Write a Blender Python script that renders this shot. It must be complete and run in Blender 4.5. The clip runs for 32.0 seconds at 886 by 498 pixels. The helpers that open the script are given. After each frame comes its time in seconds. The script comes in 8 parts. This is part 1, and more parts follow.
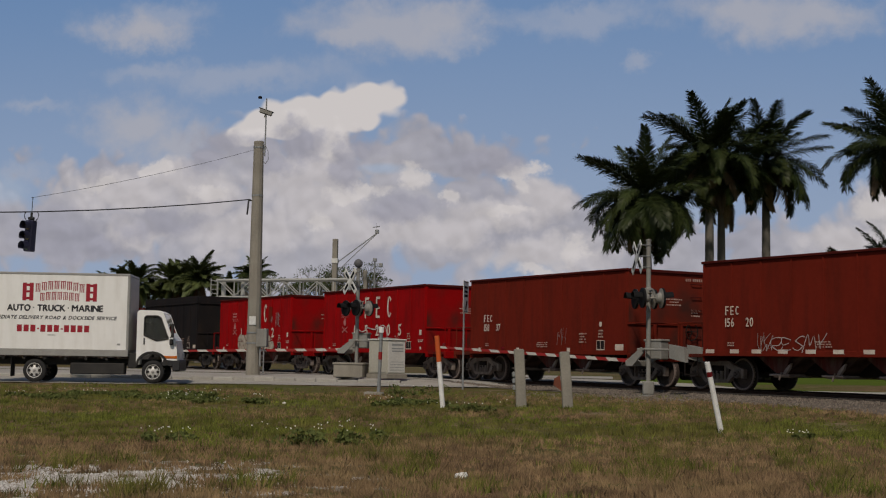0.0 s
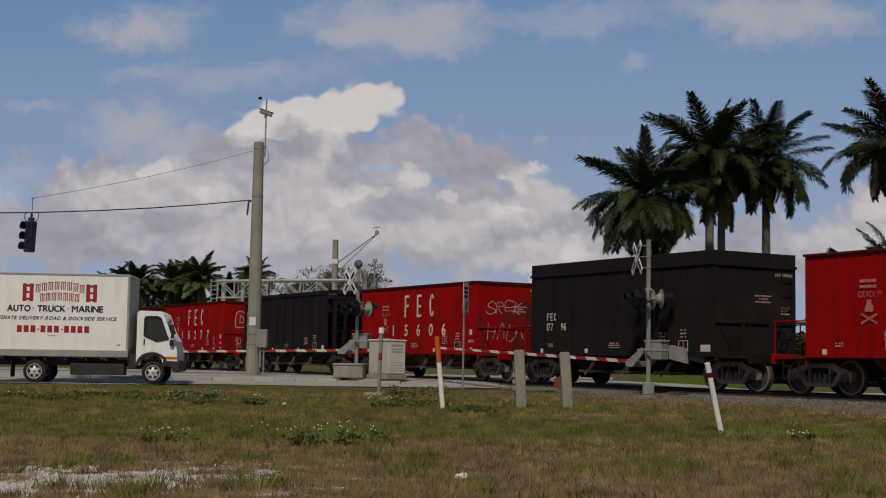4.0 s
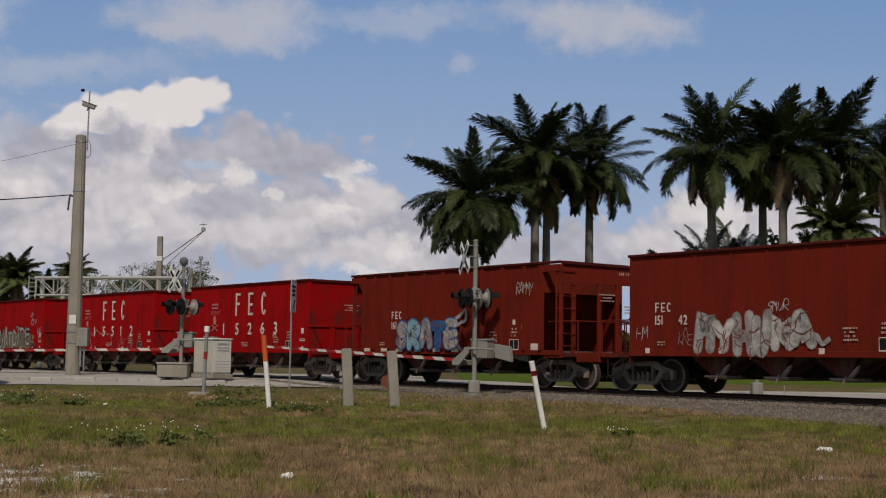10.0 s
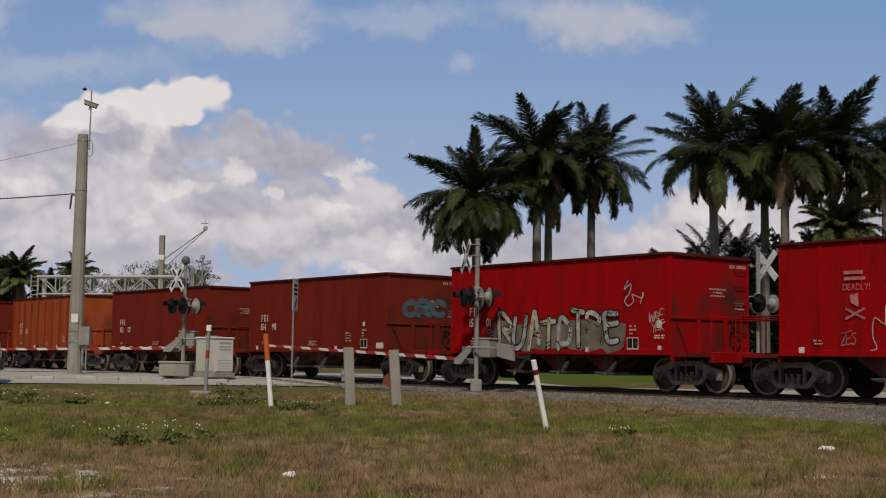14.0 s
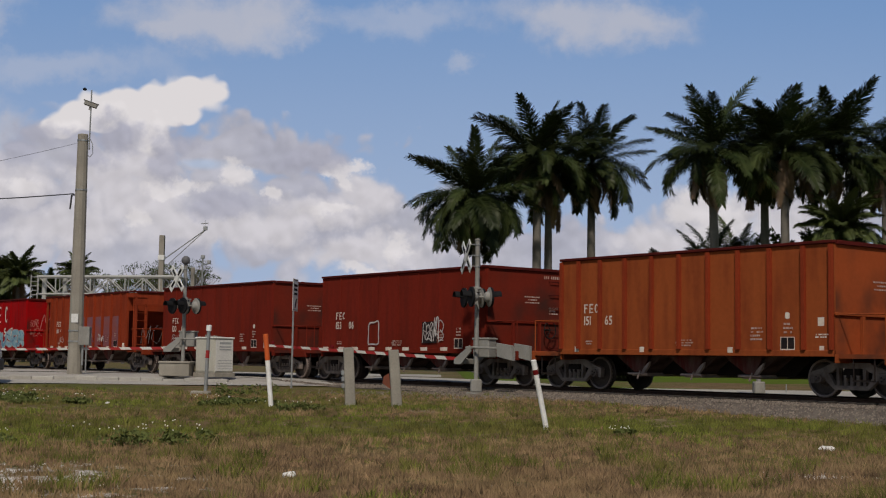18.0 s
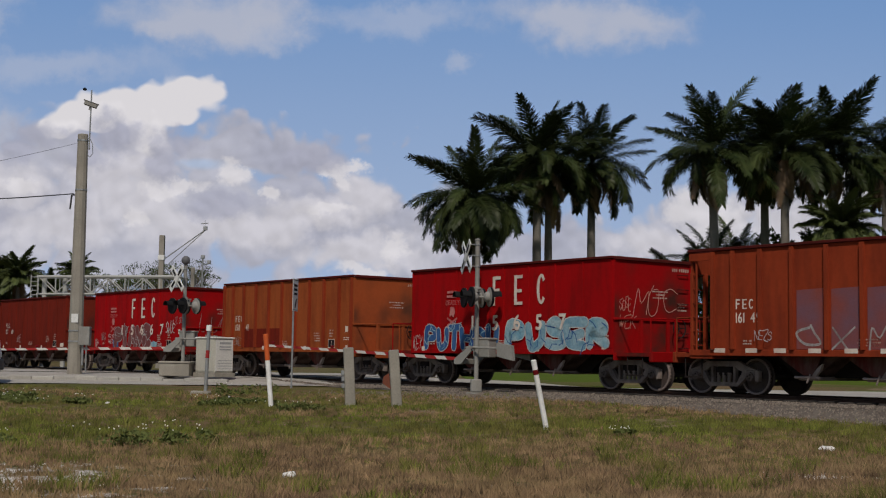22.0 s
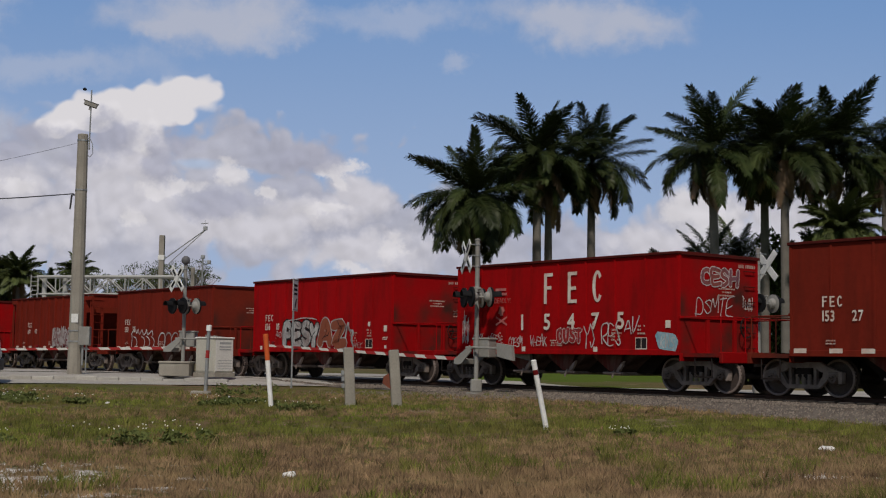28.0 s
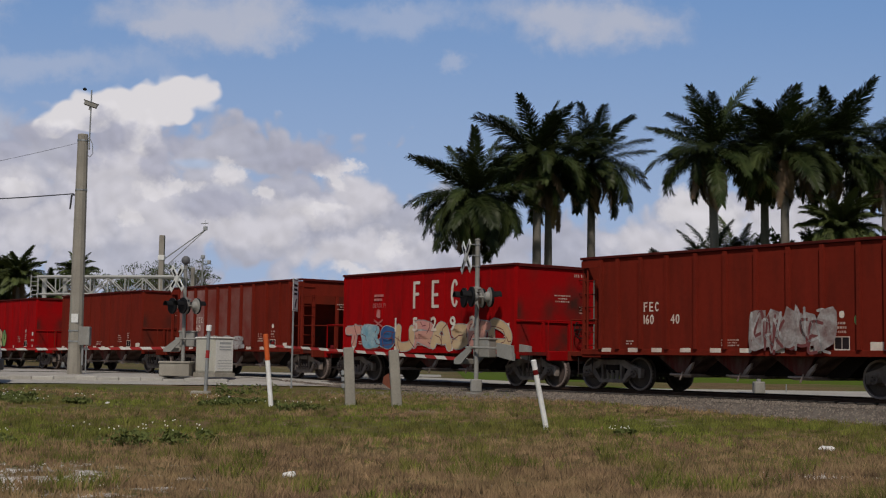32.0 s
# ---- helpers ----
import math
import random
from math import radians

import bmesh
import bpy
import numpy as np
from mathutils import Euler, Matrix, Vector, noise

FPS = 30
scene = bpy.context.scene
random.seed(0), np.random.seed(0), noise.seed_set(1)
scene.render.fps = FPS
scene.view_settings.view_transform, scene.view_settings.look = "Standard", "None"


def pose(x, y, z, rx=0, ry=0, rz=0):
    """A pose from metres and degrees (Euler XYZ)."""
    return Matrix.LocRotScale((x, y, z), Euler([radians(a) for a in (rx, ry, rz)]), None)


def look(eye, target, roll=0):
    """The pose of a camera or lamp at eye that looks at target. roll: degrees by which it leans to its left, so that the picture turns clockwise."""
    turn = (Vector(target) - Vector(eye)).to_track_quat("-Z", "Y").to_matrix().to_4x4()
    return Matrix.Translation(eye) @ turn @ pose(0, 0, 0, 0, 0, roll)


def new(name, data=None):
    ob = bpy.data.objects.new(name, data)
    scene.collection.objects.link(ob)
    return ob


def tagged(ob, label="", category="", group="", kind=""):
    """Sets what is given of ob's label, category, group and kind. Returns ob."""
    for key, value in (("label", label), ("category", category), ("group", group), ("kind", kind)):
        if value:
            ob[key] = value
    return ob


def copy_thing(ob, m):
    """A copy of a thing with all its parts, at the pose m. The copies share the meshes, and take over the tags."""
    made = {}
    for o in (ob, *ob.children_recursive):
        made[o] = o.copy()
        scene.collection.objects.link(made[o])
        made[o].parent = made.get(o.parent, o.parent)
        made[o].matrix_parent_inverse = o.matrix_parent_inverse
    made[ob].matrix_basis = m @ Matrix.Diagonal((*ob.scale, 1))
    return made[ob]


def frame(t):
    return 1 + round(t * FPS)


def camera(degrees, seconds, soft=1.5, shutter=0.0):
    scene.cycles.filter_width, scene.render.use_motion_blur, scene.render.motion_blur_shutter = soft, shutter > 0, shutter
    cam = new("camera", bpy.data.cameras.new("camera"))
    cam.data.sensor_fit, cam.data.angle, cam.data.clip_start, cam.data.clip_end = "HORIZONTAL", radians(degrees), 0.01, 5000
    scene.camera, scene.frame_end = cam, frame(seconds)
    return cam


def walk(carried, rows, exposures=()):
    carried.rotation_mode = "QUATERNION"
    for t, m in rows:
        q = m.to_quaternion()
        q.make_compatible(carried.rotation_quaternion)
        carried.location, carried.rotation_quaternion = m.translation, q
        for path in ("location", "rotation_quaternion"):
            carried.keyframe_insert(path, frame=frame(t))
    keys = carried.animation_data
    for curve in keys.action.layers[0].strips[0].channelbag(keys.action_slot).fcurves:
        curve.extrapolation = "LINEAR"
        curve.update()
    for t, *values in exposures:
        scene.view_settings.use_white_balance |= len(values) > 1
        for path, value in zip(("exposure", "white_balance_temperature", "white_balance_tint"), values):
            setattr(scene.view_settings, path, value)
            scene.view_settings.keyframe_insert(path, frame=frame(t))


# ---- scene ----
# The camera stands on a tripod, 1.5 m above the lawn, and pans once to the right.
EYE = (0.0, 0.0, 1.5)
cam = camera(37.08, 32.0, soft=1.15)
# seconds, pan to the right, tilt up, lean of the picture (degrees)
AIM = [
    (0.0, -7.372, 4.698, 0.877),
    (3.5, -7.372, 4.698, 0.877),
    (5.5, -7.392, 4.888, 0.906),
    (6.0, -6.977, 4.794, 0.867),
    (6.5, -6.811, 4.769, 0.883),
    (7.0, -6.876, 4.768, 0.885),
    (7.5, -6.609, 4.839, 0.839),
    (7.6, -6.271, 4.863, 0.869),
    (7.7, -5.846, 4.887, 0.900),
    (7.8, -5.363, 4.911, 0.930),
    (7.9, -5.072, 4.935, 0.960),
    (8.0, -4.517, 4.958, 0.991),
    (8.1, -3.447, 4.958, 0.985),
    (8.2, -2.549, 4.958, 0.979),
    (8.3, -1.844, 4.957, 0.974),
    (8.4, -1.189, 4.957, 0.968),
    (8.5, -0.498, 4.956, 0.962),
    (8.6, 0.199, 4.954, 0.939),
    (8.7, 0.519, 4.951, 0.915),
    (8.8, 0.517, 4.949, 0.891),
    (9.0, 0.372, 4.944, 0.843),
    (9.2, 0.324, 4.872, 0.777),
    (9.5, 0.163, 4.764, 0.678),
    (10.0, 0.082, 4.781, 0.792),
    (10.5, 0.035, 4.740, 0.858),
    (11.0, -0.018, 4.718, 0.749),
    (11.5, 0.035, 4.759, 0.860),
    (12.0, 0.018, 4.767, 0.855),
    (12.5, 0.000, 4.734, 0.802),
    (22.0, 0.000, 4.734, 0.802),
    (32.0, 0.000, 4.734, 0.802),
]


def aim(pan, tilt, lean):
    a, b = radians(pan), radians(tilt)
    way = Vector((math.sin(a) * math.cos(b), math.cos(a) * math.cos(b), math.sin(b)))
    return look(EYE, Vector(EYE) + way * 10, lean)


# the camera opens up a little once the white truck has left the picture
walk(cam, [(t, aim(*r)) for t, *r in AIM], [(0.0, -0.37, 6850, 13), (8.6, -0.37, 6850, 13), (10.5, -0.04, 6850, 13), (17.0, -0.04, 6850, 13), (19.0, -0.09, 6500, 13), (32.0, -0.09, 6500, 13)])
# ---- daylight ----
SUN_AZ, SUN_EL = radians(184), radians(49)   # clockwise from the view's forward axis; height
world = bpy.data.worlds.new("sky")
scene.world = world
world.use_nodes = True
wn, wl = world.node_tree.nodes, world.node_tree.links
wn.clear()
sky = wn.new("ShaderNodeTexSky")
sky.sky_type, sky.sun_disc = "NISHITA", False
sky.sun_elevation, sky.sun_rotation = SUN_EL, SUN_AZ
sky.air_density, sky.dust_density, sky.ozone_density = 1.0, 0.6, 1.5
bg = wn.new("ShaderNodeBackground")
bg.inputs["Strength"].default_value = 0.06
out = wn.new("ShaderNodeOutputWorld")
wl.new(sky.outputs[0], bg.inputs["Color"])
wl.new(bg.outputs[0], out.inputs["Surface"])

sun_data = bpy.data.lights.new("sun", "SUN")
sun_data.energy, sun_data.angle, sun_data.color = 2.7, radians(4), (1.0, 0.93, 0.82)
sun = new("sun", sun_data)
sun.matrix_world = look((math.sin(SUN_AZ) * 50 * math.cos(SUN_EL), math.cos(SUN_AZ) * 50 * math.cos(SUN_EL), 50 * math.sin(SUN_EL)), (0, 0, 0))
# ---- materials ----
def mat(name, base, rough=0.8, metal=0.0, vary=None, scale=3.0, amount=0.5, fine=40.0, bump=0.15, dirt=None, dirt_amount=0.0, object_random=0.0, spec=0.3, contrast=0.12, stain=(0.45, 0.75)):
    """A worn surface: a base colour that drifts into a second one at large scale, fine grain, relief, and stains of a third."""
    m = bpy.data.materials.new(name)
    m.use_nodes = True
    n, l = m.node_tree.nodes, m.node_tree.links
    b = n["Principled BSDF"]
    b.inputs["Roughness"].default_value, b.inputs["Metallic"].default_value = rough, metal
    b.inputs["Specular IOR Level"].default_value = spec
    co = n.new("ShaderNodeTexCoord")
    big, small = n.new("ShaderNodeTexNoise"), n.new("ShaderNodeTexNoise")
    big.inputs["Scale"].default_value, small.inputs["Scale"].default_value = scale, fine
    big.inputs["Detail"].default_value, small.inputs["Detail"].default_value = 6, 4
    for x in (big, small):
        l.new(co.outputs["Object"], x.inputs["Vector"])
    ramp = n.new("ShaderNodeMapRange")
    ramp.inputs[1].default_value, ramp.inputs[2].default_value = 0.35, 0.65
    l.new(big.outputs["Fac"], ramp.inputs[0])
    mix = n.new("ShaderNodeMix")
    mix.data_type = "RGBA"
    second = vary or tuple(c * 0.6 for c in base)
    mix.inputs[6].default_value, mix.inputs[7].default_value = (*base, 1), (*second, 1)
    f = n.new("ShaderNodeMath")
    f.operation = "MULTIPLY"
    f.inputs[1].default_value = amount
    l.new(ramp.outputs[0], f.inputs[0])
    l.new(f.outputs[0], mix.inputs[0])
    col = mix.outputs[2]
    if dirt:
        st = n.new("ShaderNodeTexNoise")
        mp = n.new("ShaderNodeMapping")
        mp.inputs["Scale"].default_value = (2.2, 2.2, 0.35)
        l.new(co.outputs["Object"], mp.inputs[0])
        l.new(mp.outputs[0], st.inputs["Vector"])
        st.inputs["Scale"].default_value, st.inputs["Detail"].default_value = 1.6, 8
        r2 = n.new("ShaderNodeMapRange")
        r2.inputs[1].default_value, r2.inputs[2].default_value, r2.inputs[4].default_value = *stain, dirt_amount
        l.new(st.outputs["Fac"], r2.inputs[0])
        m2 = n.new("ShaderNodeMix")
        m2.data_type = "RGBA"
        m2.inputs[7].default_value = (*dirt, 1)
        l.new(r2.outputs[0], m2.inputs[0])
        l.new(col, m2.inputs[6])
        col = m2.outputs[2]
    m3 = n.new("ShaderNodeMix")
    m3.data_type, m3.blend_type = "RGBA", "MULTIPLY"
    g = n.new("ShaderNodeMapRange")
    g.inputs[1].default_value, g.inputs[2].default_value, g.inputs[3].default_value, g.inputs[4].default_value = 0.3, 0.7, 1 - contrast, 1 + contrast * 0.6
    l.new(small.outputs["Fac"], g.inputs[0])
    m3.inputs[0].default_value = 1.0
    l.new(col, m3.inputs[6])
    l.new(g.outputs[0], m3.inputs[7])
    col = m3.outputs[2]
    if object_random:
        oi = n.new("ShaderNodeObjectInfo")
        hv = n.new("ShaderNodeHueSaturation")
        mr = n.new("ShaderNodeMapRange")
        mr.inputs[3].default_value, mr.inputs[4].default_value = 1 - object_random, 1 + object_random
        l.new(oi.outputs["Random"], mr.inputs[0])
        l.new(mr.outputs[0], hv.inputs["Value"])
        l.new(col, hv.inputs["Color"])
        col = hv.outputs[0]
    l.new(col, b.inputs["Base Color"])
    if bump:
        bp = n.new("ShaderNodeBump")
        bp.inputs["Strength"].default_value, bp.inputs["Distance"].default_value = bump, 0.02
        l.new(small.outputs["Fac"], bp.inputs["Height"])
        l.new(bp.outputs[0], b.inputs["Normal"])
    return m


RUST = mat("rust_brown_paint", (0.175, 0.0195, 0.0105), 0.8, vary=(0.132, 0.016, 0.009), scale=0.5, fine=9, dirt=(0.085, 0.015, 0.009), dirt_amount=0.55, bump=0.03, spec=0.04, contrast=0.07)
RED = mat("bright_red_paint", (0.35, 0.004, 0.005), 0.72, vary=(0.26, 0.004, 0.005), scale=0.5, fine=9, dirt=(0.13, 0.007, 0.006), dirt_amount=0.6, bump=0.03, spec=0.05, contrast=0.07)
ORANGE = mat("faded_orange_paint", (0.31, 0.076, 0.022), 0.8, vary=(0.25, 0.058, 0.018), scale=0.5, fine=9, dirt=(0.16, 0.032, 0.014), dirt_amount=0.6, bump=0.03, spec=0.05, contrast=0.07)
BRICK = mat("brick_orange_paint", (0.27, 0.042, 0.015), 0.8, vary=(0.21, 0.032, 0.012), scale=0.5, fine=9, dirt=(0.12, 0.022, 0.012), dirt_amount=0.6, bump=0.03, spec=0.05, contrast=0.07)
BLACK = mat("black_car_paint", (0.014, 0.0125, 0.0135), 0.7, vary=(0.024, 0.020, 0.020), scale=0.5, fine=9, dirt=(0.035, 0.022, 0.018), dirt_amount=0.5, bump=0.03, spec=0.06, contrast=0.07)
# also colours the black fill that stands for shade under the hopper cars
STEEL = mat("dusty_black_steel_and_fill", (0.018, 0.014, 0.013), 0.8, 0.0, vary=(0.032, 0.024, 0.021), scale=2, fine=25, spec=0.08)
WHEEL = mat("worn_wheel_steel", (0.095, 0.072, 0.062), 0.6, 0.0, vary=(0.028, 0.02, 0.018), scale=3, fine=30, spec=0.2)
FRAME = mat("dusty_truck_frame", (0.29, 0.24, 0.21), 0.9, 0.0, vary=(0.10, 0.078, 0.066), scale=2.5, fine=25, amount=0.9, spec=0.05)
WHITE_MARK = mat("white_stencil_paint", (0.72, 0.66, 0.56), 0.8, vary=(0.52, 0.34, 0.28), scale=2.5, amount=0.7, fine=20, spec=0.05)
RAIL = mat("rail_steel", (0.085, 0.050, 0.037), 0.7, 0.1, vary=(0.03, 0.02, 0.016), scale=2, fine=30, spec=0.1)
TREAD = mat("bright_wheel_rim", (0.30, 0.24, 0.21), 0.5, 0.3, vary=(0.14, 0.10, 0.09), scale=2, fine=25)
WOOD_TIE = mat("creosoted_tie_wood", (0.035, 0.028, 0.024), 0.9, vary=(0.09, 0.08, 0.07), scale=4, fine=30, object_random=0.25)


# ---- mesh helpers ----
def mesh_of(bm, name, material, smooth=False):
    me = bpy.data.meshes.new(name)
    bm.normal_update()
    bm.to_mesh(me)
    bm.free()
    if smooth:
        for p in me.polygons:
            p.use_smooth = True
    if material:
        me.materials.append(material)
    return me


def part(name, bm, material, parent, label="", smooth=False, at=None):
    """Links a bmesh as one mesh object under a thing or under a part."""
    ob = new(name, mesh_of(bm, name, material, smooth) if isinstance(bm, bmesh.types.BMesh) else bm)
    ob.parent = parent
    if at:
        ob.matrix_basis = at
    if label:
        tagged(ob, label)
    return ob


def thing(name, label, category, m=None, group="", kind="", data=None):
    ob = new(name, data)
    if data is None:
        ob.empty_display_size = 0.2
    if m:
        ob.matrix_basis = m
    return tagged(ob, label, category, group, kind)


def box(bm, x0, x1, y0, y1, z0, z1, bevel=0.0, m=None):
    r = bmesh.ops.create_cube(bm, size=1)
    vs = r["verts"]
    for v in vs:
        v.co = Vector(((x0 + x1) / 2 + v.co.x * (x1 - x0), (y0 + y1) / 2 + v.co.y * (y1 - y0), (z0 + z1) / 2 + v.co.z * (z1 - z0)))
    if bevel:
        es = {e for v in vs for e in v.link_edges}
        rr = bmesh.ops.bevel(bm, geom=list(es), offset=bevel, segments=1, affect="EDGES", profile=0.5)
        vs = list({v for f in rr["faces"] for v in f.verts} | {v for v in vs if v.is_valid})
    if m:
        bmesh.ops.transform(bm, matrix=m, verts=vs)
    return vs


def rod(bm, a, b, r, n=8, r2=None):
    a, b = Vector(a), Vector(b)
    d = b - a
    m = Matrix.Translation((a + b) / 2) @ d.to_track_quat("Z", "Y").to_matrix().to_4x4()
    return bmesh.ops.create_cone(bm, cap_ends=True, segments=n, radius1=r, radius2=r if r2 is None else r2, depth=d.length, matrix=m)["verts"]


def prism(bm, pts, axis, lo, hi):
    """A polygon in two axes, extruded along the third. axis: 'x', 'y' or 'z'."""
    def co(u, v, w):
        return {"x": (w, u, v), "y": (u, w, v), "z": (u, v, w)}[axis]
    a = [bm.verts.new(co(u, v, lo)) for u, v in pts]
    b = [bm.verts.new(co(u, v, hi)) for u, v in pts]
    k = len(pts)
    fs = [bm.faces.new(a), bm.faces.new(b[::-1])]
    for i in range(k):
        fs.append(bm.faces.new((a[i], b[i], b[(i + 1) % k], a[(i + 1) % k])))
    bmesh.ops.recalc_face_normals(bm, faces=fs)
    return a + b


def lathe(bm, profile, n=24, m=None, cap=True):
    """Turns (radius, height) pairs round z."""
    rings = []
    for r, z in profile:
        rings.append([bm.verts.new((r * math.cos(2 * math.pi * i / n), r * math.sin(2 * math.pi * i / n), z)) for i in range(n)])
    for a, b in zip(rings, rings[1:]):
        for i in range(n):
            bm.faces.new((a[i], a[(i + 1) % n], b[(i + 1) % n], b[i]))
    if cap:
        bm.faces.new(rings[0][::-1])
    if cap:
        bm.faces.new(rings[-1])
    vs = [v for r in rings for v in r]
    if m:
        bmesh.ops.transform(bm, matrix=m, verts=vs)
    return vs


def bmn():
    return bmesh.new()
# ---- the plan: the railway's line, the ground and the road ----
HEAD = 0.665                                  # the track's heading, radians
ALONG = Vector((math.sin(HEAD), -math.cos(HEAD), 0))   # the way the train goes
AWAY = Vector((math.cos(HEAD), math.sin(HEAD), 0))
RAIL_TOP = 0.694
NEAR_SIDE = Vector((2.225, 39.54, 0))         # a point under the cars' near sides
LINE = NEAR_SIDE + AWAY * 1.61                # on the track's centre line
TURN = math.degrees(HEAD) - 90


def ramp(a, b, v):
    u = min(1, max(0, (v - a) / (b - a)))
    return u * u * (3 - 2 * u)


def track_offset(x, y):
    return (Vector((x, y, 0)) - LINE).dot(AWAY)


def ground_z(x, y):
    z = 0.45 * ramp(20, 42, y) + 0.19 * ramp(45, 51, y)
    return z


def lawn_z(x, y):
    near = ramp(70, 30, y)
    d = abs(track_offset(x, y))
    calm = ramp(2.2, 5, d) * near
    return ground_z(x, y) + calm * (0.05 * noise.noise(Vector((x * 0.35, y * 0.35, 0))) + 0.02 * noise.noise(Vector((x * 1.3, y * 1.3, 3))))


def track_pose(s, off=0.0, z=RAIL_TOP):
    p = LINE + ALONG * s + AWAY * off
    return pose(p.x, p.y, z, 0, 0, TURN)
# ---- ground, road and track ----
def node_mix(n, l, fac, a, b):
    m = n.new("ShaderNodeMix")
    m.data_type = "RGBA"
    for sock, v in ((m.inputs[0], fac), (m.inputs[6], a), (m.inputs[7], b)):
        if isinstance(v, tuple):
            sock.default_value = (*v, 1)
        elif isinstance(v, float):
            sock.default_value = v
        else:
            l.new(v, sock)
    return m.outputs[2]


def noise_band(n, l, co, scale, lo, hi, detail=6, stretch=None):
    t = n.new("ShaderNodeTexNoise")
    t.inputs["Scale"].default_value, t.inputs["Detail"].default_value = scale, detail
    src = co
    if stretch:
        mp = n.new("ShaderNodeMapping")
        mp.inputs["Scale"].default_value = stretch
        l.new(co, mp.inputs[0])
        src = mp.outputs[0]
    l.new(src, t.inputs["Vector"])
    r = n.new("ShaderNodeMapRange")
    r.inputs[1].default_value, r.inputs[2].default_value = lo, hi
    l.new(t.outputs["Fac"], r.inputs[0])
    return r.outputs[0], t.outputs["Fac"]


def soil_material():
    """Dry lawn: straw, green growth and bare sandy spots, each with its own patches."""
    m = bpy.data.materials.new("rough_lawn_soil")
    m.use_nodes = True
    n, l = m.node_tree.nodes, m.node_tree.links
    b = n["Principled BSDF"]
    b.inputs["Roughness"].default_value = 0.95
    b.inputs["Specular IOR Level"].default_value = 0.1
    co = n.new("ShaderNodeTexCoord").outputs["Object"]
    f1, _ = noise_band(n, l, co, 0.22, 0.42, 0.58, stretch=(0.6, 1.3, 1))
    f2, raw = noise_band(n, l, co, 1.4, 0.35, 0.7)
    f3, grain = noise_band(n, l, co, 14.0, 0.3, 0.7)
    f4, _ = noise_band(n, l, co, 0.5, 0.60, 0.68, 8)
    straw = node_mix(n, l, f2, (0.175, 0.118, 0.06), (0.115, 0.078, 0.036))
    green = node_mix(n, l, f2, (0.085, 0.092, 0.022), (0.12, 0.108, 0.034))
    c = node_mix(n, l, f1, straw, green)
    c = node_mix(n, l, f4, c, (0.22, 0.165, 0.105))
    # crushed limestone shows through in two spots
    lime = None
    for cx, cy, rx, ry in ((-6.1, 14.8, 2.5, 2.8), (4.7, 17.8, 0.7, 0.5)):
        a, q, d = n.new("ShaderNodeVectorMath"), n.new("ShaderNodeVectorMath"), n.new("ShaderNodeVectorMath")
        a.operation, q.operation, d.operation = "SUBTRACT", "MULTIPLY", "LENGTH"
        a.inputs[1].default_value, q.inputs[1].default_value = (cx, cy, 0), (1 / rx, 1 / ry, 0)
        l.new(co, a.inputs[0])
        l.new(a.outputs[0], q.inputs[0])
        l.new(q.outputs[0], d.inputs[0])
        _, lump_noise = noise_band(n, l, co, 1.5, 0, 1, 9)
        w = n.new("ShaderNodeMath")
        w.operation, w.inputs[1].default_value = "MULTIPLY_ADD", 4.2
        l.new(lump_noise, w.inputs[0])
        neg = n.new("ShaderNodeMath")
        neg.operation, neg.inputs[1].default_value, neg.inputs[2].default_value = "MULTIPLY_ADD", -1.0, -0.95
        l.new(d.outputs["Value"], neg.inputs[0])
        l.new(neg.outputs[0], w.inputs[2])
        cl = n.new("ShaderNodeMapRange")
        cl.inputs[1].default_value, cl.inputs[2].default_value = 0.0, 0.5
        l.new(w.outputs[0], cl.inputs[0])
        if lime is None:
            lime = cl.outputs[0]
        else:
            mx = n.new("ShaderNodeMath")
            mx.operation = "MAXIMUM"
            l.new(lime, mx.inputs[0])
            l.new(cl.outputs[0], mx.inputs[1])
            lime = mx.outputs[0]
    f5, _ = noise_band(n, l, co, 9.0, 0.4, 0.62)
    c = node_mix(n, l, lime, c, node_mix(n, l, f5, (0.34, 0.30, 0.245), (0.60, 0.57, 0.52)))
    mul = n.new("ShaderNodeMix")
    mul.data_type, mul.blend_type = "RGBA", "MULTIPLY"
    mul.inputs[0].default_value = 1.0
    r = n.new("ShaderNodeMapRange")
    r.inputs[3].default_value, r.inputs[4].default_value = 0.6, 1.3
    l.new(grain, r.inputs[0])
    l.new(c, mul.inputs[6])
    l.new(r.outputs[0], mul.inputs[7])
    l.new(mul.outputs[2], b.inputs["Base Color"])
    bp = n.new("ShaderNodeBump")
    bp.inputs["Strength"].default_value, bp.inputs["Distance"].default_value = 0.6, 0.05
    l.new(grain, bp.inputs["Height"])
    l.new(bp.outputs[0], b.inputs["Normal"])
    return m


GRASS = soil_material()
ROADM = mat("pale_worn_road", (0.42, 0.395, 0.35), 0.95, vary=(0.29, 0.272, 0.24), scale=0.35, fine=25, dirt=(0.24, 0.225, 0.20), dirt_amount=0.5, spec=0.03)
CONCRETE = mat("weathered_concrete", (0.31, 0.285, 0.235), 0.9, vary=(0.21, 0.19, 0.155), scale=1.5, fine=25, dirt=(0.17, 0.155, 0.13), dirt_amount=0.5)
KERB_MAT = mat("pale_kerb_concrete", (0.43, 0.41, 0.365), 0.9, vary=(0.28, 0.27, 0.24), scale=1.2, fine=20, object_random=0.12, spec=0.05)
GRAVEL = mat("grey_ballast", (0.15, 0.128, 0.107), 0.95, vary=(0.08, 0.067, 0.056), scale=2.5, fine=18, bump=0.8, amount=0.8)


